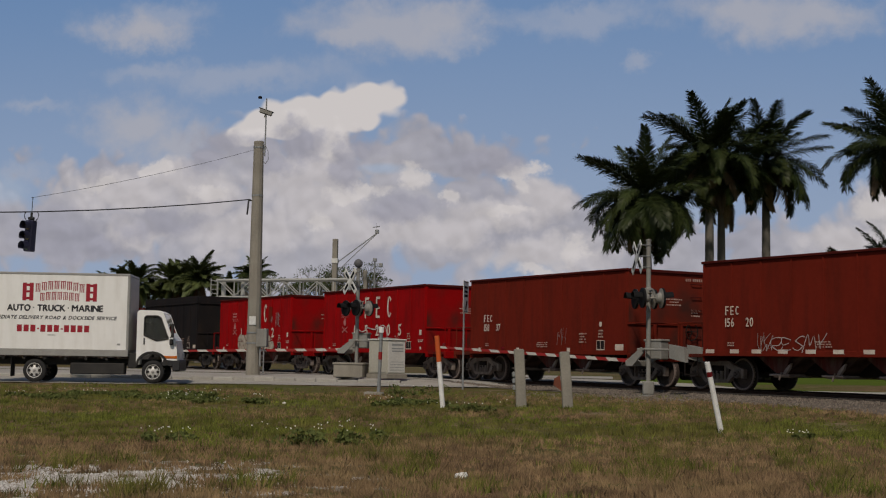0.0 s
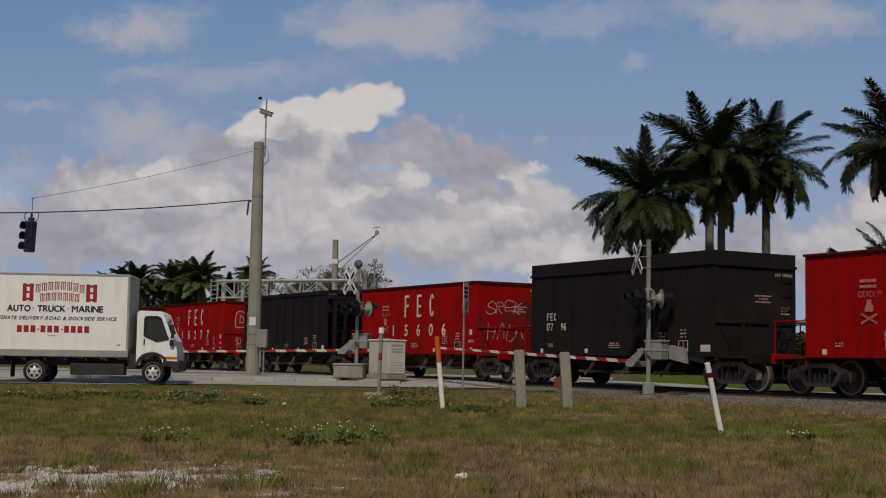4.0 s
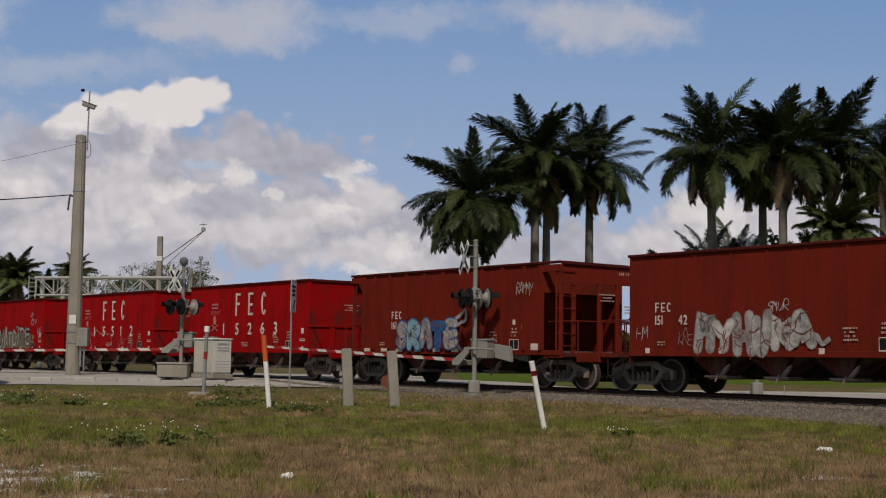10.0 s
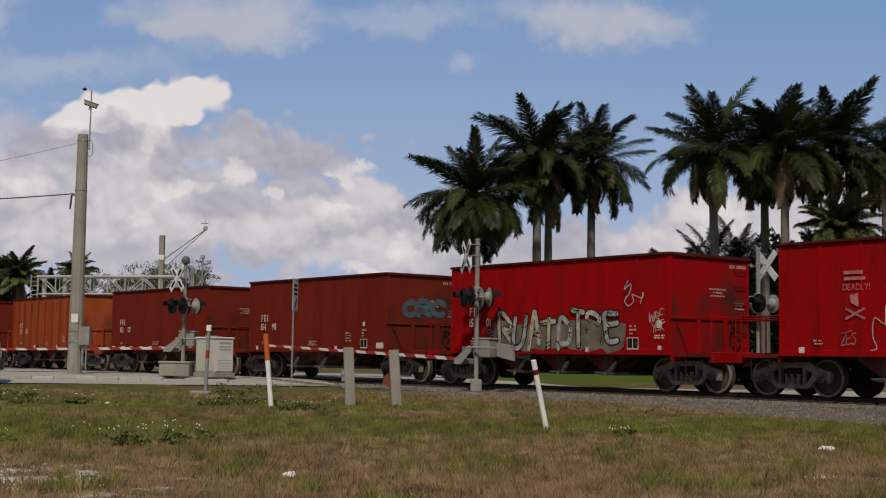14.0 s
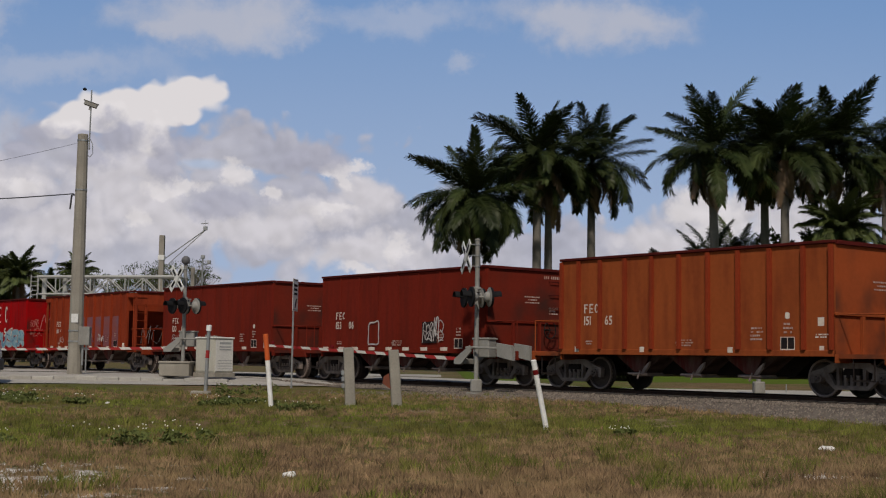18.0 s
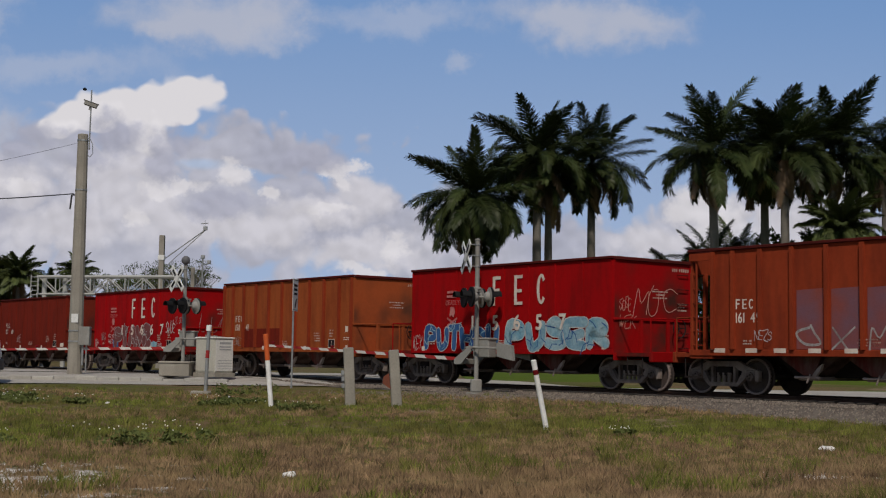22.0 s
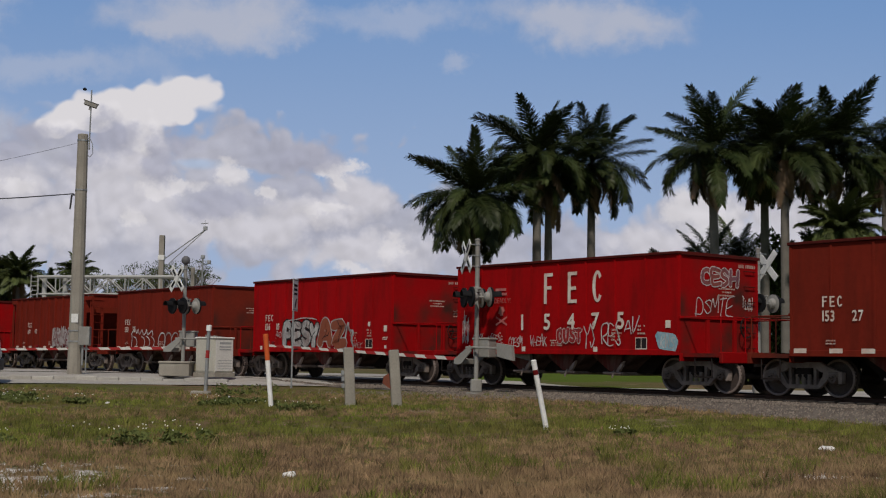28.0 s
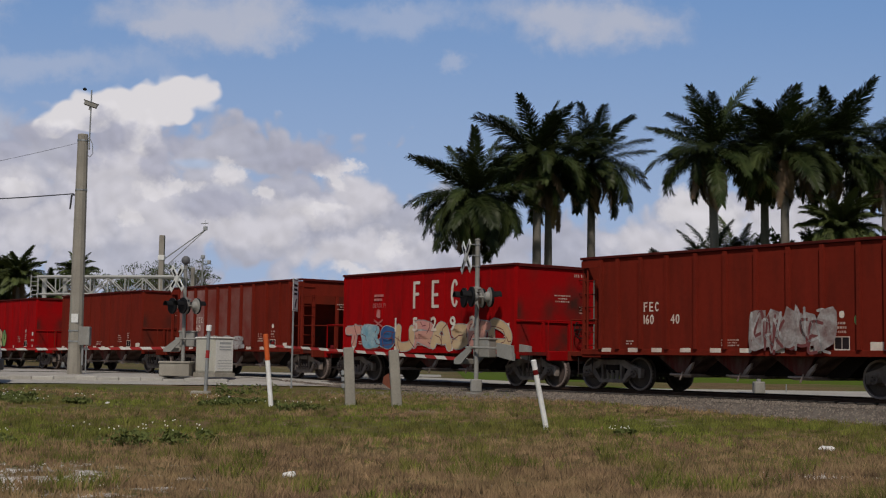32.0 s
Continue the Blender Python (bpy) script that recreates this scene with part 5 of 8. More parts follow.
# blue-edged piece with black cracks and a raised arrow
piece(9, "SRATE", 2.1, 5.3, 1.04, 2.08, ["silver", "sky", "silver", "blue", "silver"], "blue", w=0.26, rim=0.045)
loop_line(9, [(4.4, 1.85), (5.0, 2.0), (5.5, 2.22), (5.7, 2.35), (5.72, 2.05), (5.45, 1.95), (5.1, 1.7), (5.3, 1.3), (5.6, 1.06)], 0.11, "silver")
for k in range(5):
    rz = random.Random(90 + k)
    bm = bmn()
    stroke(bm, [(x0 + 2.55 + k * 0.58 + (0.12 if j % 2 else -0.08) + rz.uniform(-0.03, 0.03), 1.92 - j * 0.12) for j in range(7)], 0.028, -1.716)
    part("graffiti", bm, TAG["black"], CARS[9], "black zigzag crack in the piece")
tagline(9, "RAMMY", 8.1, 8.85, 2.75, 3.15, "white", w=0.022)
tagline(11, "SMRE", 5.7, 6.45, 1.1, 1.75, "grey", w=0.018)
tagline(11, "ZIBA", 6.65, 7.25, 1.1, 1.8, "grey", w=0.018)
tagline(11, "ZES", 1.75, 2.2, 1.25, 1.65, "grey", w=0.018)
loop_line(11, [(2.55, 1.12), (2.72, 1.18), (2.62, 1.45), (2.66, 1.85), (2.86, 1.75), (3.0, 1.72), (3.2, 1.98), (3.45, 1.9), (3.8, 1.78), (4.2, 1.92), (4.5, 1.76), (4.75, 1.8), (4.9, 1.62), (5.0, 1.35), (5.0, 1.28)], 0.022)
# black-letter piece on a dark olive ground
blotch(CARS[12], x0 + 2.15, x0 + 7.55, 1.02, 1.95, "olive", 71, y, 7)
piece(12, "RUATDIBE", 2.35, 7.45, 1.06, 2.18, ["cream", "silver", "cream"], "black", w=0.14, rim=0.045, jitter=0.15, cut="black", cracks=6, wave=0.1)
tagline(12, "RZ", 1.8, 2.15, 1.5, 1.75, "grey", w=0.03)
tagline(12, "WRE", 8.5, 9.05, 1.85, 2.2, "white", w=0.022)
tagline(12, "YBK", 8.6, 9.05, 1.6, 1.9, "white", w=0.022)
loop_line(12, [(7.75, 3.0), (7.6, 2.75), (7.85, 2.9), (7.8, 2.65), (7.62, 2.45), (7.75, 2.3), (7.95, 2.42), (7.9, 2.6), (8.25, 2.5), (8.3, 2.65), (8.2, 2.35)], 0.024)
fat_tag(CARS[13], "ORC", -0.95, 0.8, 2.15, 2.85, ["teal"], "teal_dark", 26, 0, e, w=0.15, rim=0.03)
bm = bmn()
flat(bm, [(x0 + 6.0, 1.28), (x0 + 6.8, 1.30), (x0 + 6.82, 2.0), (x0 + 6.02, 1.98)], y, None)
part("paint_patch", bm, TAG["black"], CARS[16], "black painted block")
tagline(16, "RESW", 6.05, 6.8, 1.32, 2.1, "white", w=0.05)
tagline(16, "XAB", 6.3, 7.2, 1.3, 2.15, "white", 3, w=0.045)
loop_line(16, [(2.97, 1.25), (2.98, 1.6), (3.02, 1.95), (3.3, 2.0), (3.56, 2.02), (3.57, 1.6), (3.56, 1.28), (3.2, 1.26), (2.97, 1.25)], 0.05)
tagline(17, "PAWS", 0.95, 1.6, 1.38, 1.7, "white", w=0.026)
for k in range(6):
    bm = bmn()
    a, b = x0 + RIB_AT[k + 3] + 0.10, x0 + RIB_AT[k + 4] - 0.12
    flat(bm, [(a, 1.14), (b, 1.14), (b + 0.01, 2.58), (a + 0.01, 2.55)], -1.617, None)
    part("paint_patch", bm, TAG["violet"], CARS[18], "faded violet patch painted over")
for k, ch in enumerate("OXM"):
    hand_tag(CARS[18], ch, x0 + RIB_AT[k + 3] + 0.08, x0 + RIB_AT[k + 4] - 0.12, 1.12, 1.95, "silver", 30 + k, -1.621, w=0.075, slant=0.05)
tagline(18, "NEZS", 1.45, 2.0, 1.35, 1.65, "white", w=0.024)
tagline(18, "AKWM", 6.1, 6.75, 1.4, 1.75, "white", w=0.05)
tagline(18, "UHL", 5.15, 5.7, 1.35, 1.65, "violet_dark", w=0.04)
hand_tag(CARS[18], "MOUSR", -1.3, 1.2, 1.3, 2.4, "grey", 31, 0, 5.318, 0.024)
# dark blue and pale blue pieces with white rims
piece(19, "PUTHCU", 0.75, 4.45, 1.02, 1.86, ["blue"], "white", w=0.20, rim=0.03, cut="sky", cracks=4)
piece(19, "PUSER", 4.75, 9.1, 1.02, 2.0, ["sky", "pale_sky"], "white", w=0.27, rim=0.03, jitter=0.1, cut="blue", cracks=4)
tagline(19, "KEY", 0.15, 0.6, 1.1, 1.7, "white", w=0.024)
hand_tag(CARS[19], "MOC", -0.9, 0.9, 2.0, 2.95, "pink", 35, 0, e, 0.03)
hand_tag(CARS[19], "SOSE", -1.4, -0.9, 2.2, 2.6, "pink", 36, 0, e, 0.022)
hand_tag(CARS[19], "WEK", -1.4, -0.7, 1.7, 2.1, "pink", 37, 0, e, 0.022)
for k in range(2, 5):
    bm = bmn()
    quad(bm, x0 + RIB_AT[k] + 0.06, x0 + RIB_AT[k + 1] - 0.06, 1.13, 1.86, -1.6135)
    part("paint_patch", bm, RUST, CARS[20], "rust-red patch over the orange paint")
tagline(20, "ZRE", 0.95, 1.6, 1.2, 1.6, "grey", w=0.022)
# grey outlines over the number on faded dark fills
piece(21, "PIAVE", 2.35, 6.1, 1.04, 2.1, ["grime"], "silver", w=0.34, rim=0.025, cut="silver", cracks=4)
blotch(CARS[21], x0 + 5.9, x0 + 6.7, 1.04, 1.4, "sky", 72, y + 0.0005, 2)
blotch(CARS[21], x0 + 2.2, x0 + 2.75, 1.05, 1.5, "blue", 73, y + 0.0005, 2)
tagline(21, "SWUE", 7.6, 8.45, 1.75, 2.3, "white", w=0.05)
tagline(21, "TLOE", 8.45, 9.15, 2.15, 2.5, "grey", w=0.028)
tagline(21, "NHS", 0.9, 1.35, 1.45, 1.9, "grey", w=0.035)
tagline(21, "MELE", 1.6, 2.25, 1.55, 1.75, "white", w=0.024)
tagline(21, "PBEZ", 1.65, 2.2, 1.3, 1.5, "white", w=0.024)
tagline(21, "TANY", 0.15, 0.6, 1.05, 1.6, "white", w=0.026)
tagline(21, "RUCE", 6.8, 7.25, 1.1, 1.35, "white", w=0.024)
hand_tag(CARS[21], "LUNO", -0.9, 1.2, 1.7, 2.8, "grey", 42, 0, e, 0.022)
tagline(22, "SRE", 2.6, 3.2, 1.35, 1.8, "white", w=0.022)
for k, (word, a, b2, z0, z1, w) in enumerate((("LNESD", 0.3, 0.62, 1.2, 2.3, 0.03), ("HEDOZ", 0.85, 1.3, 1.35, 1.6, 0.026), ("HEPPSE", 1.55, 2.25, 1.3, 1.6, 0.026), ("COESM", 2.5, 3.1, 1.15, 1.55, 0.03), ("WHEAK", 3.45, 4.2, 1.2, 1.55, 0.03), ("YS", 5.7, 6.2, 1.1, 2.0, 0.04), ("RES", 6.4, 7.2, 1.15, 2.1, 0.045), ("AV", 7.3, 7.8, 1.55, 2.05, 0.04))):
    tagline(24, word, a, b2, z0, z1, "white", 44 + k, w=w)
piece(24, "OUST", 4.6, 5.65, 1.25, 1.75, ["red"], "white", w=0.10, rim=0.02)
blotch(CARS[24], x0 + 8.55, x0 + 9.15, 1.1, 1.6, "sky", 74, y, 1)
tagline(24, "KWS", 8.6, 9.1, 1.12, 1.6, "white", 61, w=0.03)
fat_tag(CARS[24], "CESH", -0.75, 0.75, 2.8, 3.35, ["violet"], "white", 50, 0, e, w=0.10, rim=0.025)
hand_tag(CARS[24], "DSMTE", -1.0, 0.55, 2.0, 2.65, "white", 51, 0, e, 0.035)
hand_tag(CARS[24], "IUN", 0.9, 1.35, 2.2, 2.6, "white", 52, 0, e, 0.03)
# silver bubble letters, then brown ones, and a silver tail
piece(25, "PESY", 2.3, 4.75, 1.04, 2.14, ["silver"], "black", w=0.25, rim=0.06, jitter=0.03, cut="black", cracks=1)
loop_line(25, [(2.28, 1.2), (2.22, 1.7), (2.45, 2.1), (3.1, 2.16), (3.6, 2.22), (4.2, 2.2), (4.6, 2.15)], 0.04, "silver")
piece(25, "AZ", 4.72, 6.45, 1.04, 2.16, ["brown"], "silver", w=0.34, rim=0.04, jitter=0.03, cut="black", cracks=2)
loop_line(25, [(6.4, 1.06), (6.5, 1.6), (6.62, 2.0), (6.72, 1.75), (6.95, 1.7), (6.85, 1.45), (7.0, 1.15)], 0.09, "silver")
tagline(25, "ARD", 1.75, 2.15, 1.5, 1.75, "white", w=0.024)
tagline(25, "HMEK", 7.0, 7.5, 1.12, 1.35, "grey", w=0.022)
# two outlined pieces without fill
loop_line(26, [(1.65, 1.06), (1.75, 1.5), (1.7, 1.75), (2.05, 1.9), (2.2, 1.75), (2.35, 1.92), (2.5, 1.7), (2.75, 1.9), (2.9, 1.68), (3.1, 1.75), (3.2, 1.9), (3.35, 1.68), (3.75, 1.85), (3.85, 1.62)], 0.055)
for k, u in enumerate((1.95, 2.75, 3.25, 3.7)):
    loop_line(26, [(u - 0.05, 1.6), (u + 0.22, 1.5), (u + 0.3, 1.3), (u + 0.12, 1.06)], 0.05)
for u in (4.75, 5.35, 6.0, 6.7):
    loop_line(26, [(u - 0.28, 1.08), (u - 0.34, 1.45), (u - 0.1, 1.72), (u + 0.2, 1.7), (u + 0.32, 1.4), (u + 0.15, 1.1)], 0.06, "grey" if u in (5.35, 6.0) else "white")
tagline(26, "EMH", 6.5, 7.3, 1.2, 1.65, "white", w=0.045)
# worn silver block with dark cracks
blotch(CARS[27], x0 + 5.35, x0 + 7.75, 1.08, 2.1, "grey", 75, -1.704, 5)
tagline(27, "ANKUSEB", 5.4, 7.7, 1.1, 2.15, "grime", 5, w=0.10, slant=0.3)
tagline(27, "KRXENAZ", 5.4, 7.7, 1.1, 2.15, "silver", 6, w=0.09, slant=-0.1)
# many-coloured piece along the whole side
piece(28, "TESURASED", 0.3, 9.0, 1.02, 1.98, ["pink", "sky", "blue", "tan", "pink", "tan", "tan", "pink", "tan"], "silver", w=0.28, rim=0.03, jitter=0.1, wave=0.1)
tagline(28, "TESURASED", 0.5, 8.9, 1.12, 1.8, "grime", 7, w=0.03, slant=0.0)
for k in range(7):     # chalky faded panels between the ribs
    bm = bmn()
    a, b = x0 + RIB_AT[k] + 0.10, x0 + RIB_AT[k + 1] - 0.08
    quad(bm, a, b - 0.02 * k, 1.2, 3.5, -1.617)
    part("paint_patch", bm, TAG["chalk" if k < 3 else "chalk_thin"], CARS[29], "chalky faded paint panel")
piece(29, "PIBE", 2.3, 5.9, 1.06, 1.55, ["silver"], "grey", w=0.14, rim=0.02)
piece(31, "ASTRO", 2.2, 5.0, 1.05, 2.0, ["green", "tan"], "black", w=0.24, rim=0.04)
for c in (9, 27):
    bm = bmn()
    flat(bm, lump(random.Random(c), x0 + 8.35, 1.82, 0.2, 0.24, 0, 0.05), -1.620, None)
    part("green_dot", bm, TAG["green"], CARS[c], "green painted dot")
# ---- level crossing: signals, gates, cabinets, posts ----
GALV = mat("galvanised_steel", (0.36, 0.37, 0.36), 0.55, 0.6, vary=(0.25, 0.255, 0.25), scale=3, fine=25)
SILVER = mat("aluminium_paint", (0.29, 0.285, 0.26), 0.7, 0.1, vary=(0.19, 0.185, 0.165), scale=2, fine=20, dirt=(0.2, 0.17, 0.13), dirt_amount=0.4)
SIGN_WHITE = mat("white_sign_face", (0.74, 0.74, 0.70), 0.5, vary=(0.58, 0.57, 0.53), scale=3, fine=20)
BLACK_PAINT = mat("black_signal_paint", (0.010, 0.010, 0.011), 0.7, vary=(0.018, 0.018, 0.018), scale=4, spec=0.1)
RED_LENS = mat("red_lens", (0.16, 0.008, 0.01), 0.2, vary=(0.1, 0.006, 0.008), scale=6)
BELL = mat("dark_bell_metal", (0.10, 0.10, 0.105), 0.6, 0.1, vary=(0.16, 0.16, 0.16), scale=5)
GATE_RED = mat("gate_red", (0.34, 0.018, 0.018), 0.7, vary=(0.24, 0.025, 0.022), scale=4)
GATE_WHITE = mat("gate_white", (0.60, 0.58, 0.53), 0.7, vary=(0.45, 0.42, 0.38), scale=4)
ORANGE_POST = mat("orange_marker", (0.62, 0.11, 0.02), 0.55, vary=(0.5, 0.1, 0.03), scale=5)
WHITE_POST = mat("white_marker", (0.87, 0.86, 0.82), 0.55, vary=(0.62, 0.60, 0.55), scale=4, dirt=(0.35, 0.3, 0.22), dirt_amount=0.3)
BEIGE = mat("beige_cabinet_paint", (0.46, 0.44, 0.37), 0.6, vary=(0.38, 0.36, 0.30), scale=1.5, fine=20)
# lit copy of the beige: sunlight on side and lid put into the colour
PALE = mat("sunlit_beige_paint", (0.66, 0.65, 0.60), 0.6, vary=(0.55, 0.54, 0.49), scale=1.5, fine=20)
RUSTY = mat("rusty_sheet", (0.20, 0.06, 0.03), 0.85, vary=(0.12, 0.04, 0.025), scale=4)
GREYBAR = mat("faded_print", (0.30, 0.31, 0.30), 0.8, vary=(0.42, 0.43, 0.42), scale=5)


def flasher(parent, m):
    """A round flashing light with its black backing disc and hood, facing -y."""
    bm = bmn()
    lathe(bm, [(0.02, 0.06), (0.30, 0.05), (0.305, 0.0), (0.29, -0.012), (0.02, -0.012)], 24, pose(0, 0, 0, 90))
    disc = part("backing_disc", bm, BLACK_PAINT, parent, "round black backing disc", at=m)
    bm = bmn()
    lathe(bm, [(0.10, 0.0), (0.155, -0.012), (0.05, -0.035)], 20, pose(0, -0.005, 0, -90))
    part("lens", bm, RED_LENS, disc, "dark red lens")
    bm = bmn()
    lathe(bm, [(0.06, -0.19), (0.13, -0.15), (0.18, -0.05), (0.296, -0.02)], 20, pose(0, 0, 0, 90))
    part("lamp_housing", bm, SILVER, disc)
    bm = bmn()
    n = 12
    pts = [(0.17 * math.cos(radians(180 - 180 * i / n)), 0.17 * math.sin(radians(180 * i / n))) for i in range(n + 1)]
    for (a, b), (c, d) in zip(pts, pts[1:]):
        bm.faces.new([bm.verts.new(v) for v in ((a, -0.01, b), (c, -0.01, d), (c * 1.02, -0.33, d * 1.02 + 0.02), (a * 1.02, -0.33, b * 1.02 + 0.02))])
        bm.faces.new([bm.verts.new(v) for v in ((a * 0.93, -0.01, b * 0.93), (c * 0.93, -0.01, d * 0.93), (c * 0.95, -0.33, d * 0.95 + 0.02), (a * 0.95, -0.33, b * 0.95 + 0.02))])
    part("hood", bm, BLACK_PAINT, disc)
    return disc


def crossbuck(parent, m):
    for ang in (45, -45):
        bm = bmn()
        box(bm, -0.61, 0.61, -0.012, 0.012, -0.115, 0.115, 0.004)
        b = part("crossbuck_blade", bm, SIGN_WHITE, parent, "white crossing blade", at=m @ pose(0, 0.014 if ang > 0 else -0.014, 0, 0, ang))
        bm = bmn()
        for x in (-0.47, 0.16):
            quad(bm, x, x + 0.32, -0.055, 0.055, -0.016)
        part("lettering", bm, BLACK_PAINT, b)


def crossing_signal(where, face, height, arm_to, bell, label):
    """A mast with crossbuck, two pairs of lights and a gate; face: the way its front looks, in degrees; arm_to: the arm's tip or None."""
    sig = thing("crossing_signal", label, "crossing signal", pose(*where), group="level crossing signals")
    bm = bmn()
    lathe(bm, [(0.30, 0.0), (0.30, 0.04), (0.06, 0.06)], 16)
    box(bm, -0.17, 0.17, -0.17, 0.17, 0.05, 0.44, 0.03)
    part("base", bm, SILVER, sig, "cast junction box at the mast's foot")
    bm = bmn()
    rod(bm, (0, 0, 0.05), (0, 0, height), 0.07, 14)
    part("mast", bm, SILVER, sig, "silver-painted steel mast")
    turn = pose(0, 0, 0, 0, 0, face)
    if bell:
        bm = bmn()
        rod(bm, (0, 0, height), (0, 0, height + 0.1), 0.05, 8)
        bmesh.ops.create_uvsphere(bm, u_segments=16, v_segments=10, radius=0.17, matrix=Matrix.Translation((0, 0, height + 0.2)) @ Matrix.Diagonal((1, 0.75, 1, 1)))
        part("bell", bm, BELL, sig, "round warning bell on top", smooth=True)
    else:
        bm = bmn()
        lathe(bm, [(0.075, height), (0.085, height + 0.01), (0.085, height + 0.05), (0.02, height + 0.07)], 12)
        part("cap", bm, SILVER, sig)
    bm = bmn()
    for z in (height - 0.12, height - 0.45, height - 0.78):
        lathe(bm, [(0.072, z - 0.02), (0.09, z - 0.015), (0.09, z + 0.015), (0.072, z + 0.02)], 12)
        rod(bm, (0, 0, z), turn @ Vector((0, -0.35, z)), 0.015, 6)
    part("bracket", bm, GALV, sig)
    crossbuck(sig, Matrix.Translation((0, 0, height - 0.5)) @ turn @ pose(0, -0.36, 0))
    zl = 2.90 if height > 4.4 else 2.62
    for s in (-1, 1):
        for y, extra in ((-0.28, 0), (0.28, 180)):
            flasher(sig, Matrix.Translation((0, 0, zl)) @ turn @ pose(s * 0.38, y, 0) @ pose(0, 0, 0, 0, 0, extra))
    bm = bmn()
    rod(bm, turn @ Vector((-0.45, 0, zl + 0.24)), turn @ Vector((0.45, 0, zl + 0.24)), 0.022, 8)
    for s in (-1, 1):
        rod(bm, turn @ Vector((s * 0.38, -0.2, zl)), turn @ Vector((s * 0.38, 0.2, zl)), 0.03, 8)
        rod(bm, turn @ Vector((s * 0.38, 0, zl)), turn @ Vector((s * 0.38, 0, zl + 0.24)), 0.018, 6)
    rod(bm, turn @ Vector((-0.38, 0, zl)), turn @ Vector((0.38, 0, zl)), 0.028, 8)
    lathe(bm, [(0.07, zl + 0.13), (0.13, zl + 0.16), (0.13, zl + 0.3), (0.07, zl + 0.33)], 12)
    part("light_arm", bm, SILVER, sig)
    if arm_to:
        tip = Vector(arm_to) - Vector(where)
        piv_z = 1.12
        flat = math.atan2(tip.y, tip.x)
        side = Vector((-math.sin(flat), math.cos(flat), 0))
        d = Vector((math.cos(flat), math.sin(flat), 0))
        fm = Matrix.Translation((0, 0, 0.17)) @ pose(0, 0, 0, 0, 0, math.degrees(flat))
        bm = bmn()
        box(bm, -0.38, 0.22, -0.50, -0.10, 0.92, 1.48, 0.03)
        box(bm, -0.41, 0.25, -0.53, -0.08, 1.45, 1.52, 0.02)
        part("gate_machine", bm, SILVER, sig, "grey gate machine box", at=fm)
        bm = bmn()
        prism(bm, [(-1.56, 0.84), (-0.98, 0.96), (-0.96, 1.36), (-1.50, 1.28)], "y", 0.16, 0.30)
        prism(bm, [(-1.56, 0.84), (-0.98, 0.96), (-0.96, 1.36), (-1.50, 1.28)], "y", -0.74, -0.60)
        part("counterweight", bm, SILVER, sig, "flat steel counterweights", at=fm)
        bm = bmn()
        for y in (0.20, -0.66):
            rod(bm, (-1.2, y, 1.20), (0.25, y, 1.22), 0.035, 6)
            prism(bm, [(0.10, 1.28), (0.62, 0.90), (0.62, 0.72), (0.42, 0.72), (0.02, 1.12)], "y", y - 0.03, y + 0.03)
        box(bm, 0.40, 0.72, -0.64, 0.20, 0.71, 0.88, 0.02)
        rod(bm, (0, -0.7, 1.22), (0, 0.26, 1.22), 0.04, 8)
        part("gate_bracket", bm, SILVER, sig, at=fm)
        a0 = fm @ Vector((0.50, -0.22, 0.86))
        along = tip - a0
        pm = Matrix.Translation(a0) @ along.to_track_quat("X", "Z").to_matrix().to_4x4()
        length = along.length
        n = int(length / 0.405)
        for i in range(n):
            x0, x1 = length * i / n, length * (i + 1) / n
            bm = bmn()
            h = 0.052 - 0.016 * i / n
            # slanted stripes
            prism(bm, [(x0 - 0.05, -h), (x1 - 0.05, -h), (x1 + 0.05, h), (x0 + 0.05, h)], "y", -0.02, 0.02)
            part("gate_stripe", bm, GATE_WHITE if i % 2 == 0 else GATE_RED, sig, at=pm)
        for x in (0.35, 0.65, 0.97):
            bm = bmn()
            box(bm, length * x - 0.06, length * x + 0.06, -0.04, 0.04, 0.05, 0.15, 0.02)
            part("gate_lamp", bm, RED_LENS, sig, "small red arm lamp", at=pm)
    return sig


crossing_signal((1.05, 39.9, 0.45), -74, 4.62, (-6.0, 45.6, 1.86), False, "silver crossing signal mast with lowered striped gate by the road")
crossing_signal((-9.75, 50.0, 0.72), -48, 4.15, (-18.5, 51.5, 1.58), True, "silver crossing signal mast with bell and lowered striped gate")
crossing_signal((10.05, 42.0, 0.47), 118, 4.62, None, False, "silver crossing signal mast behind the passing train")


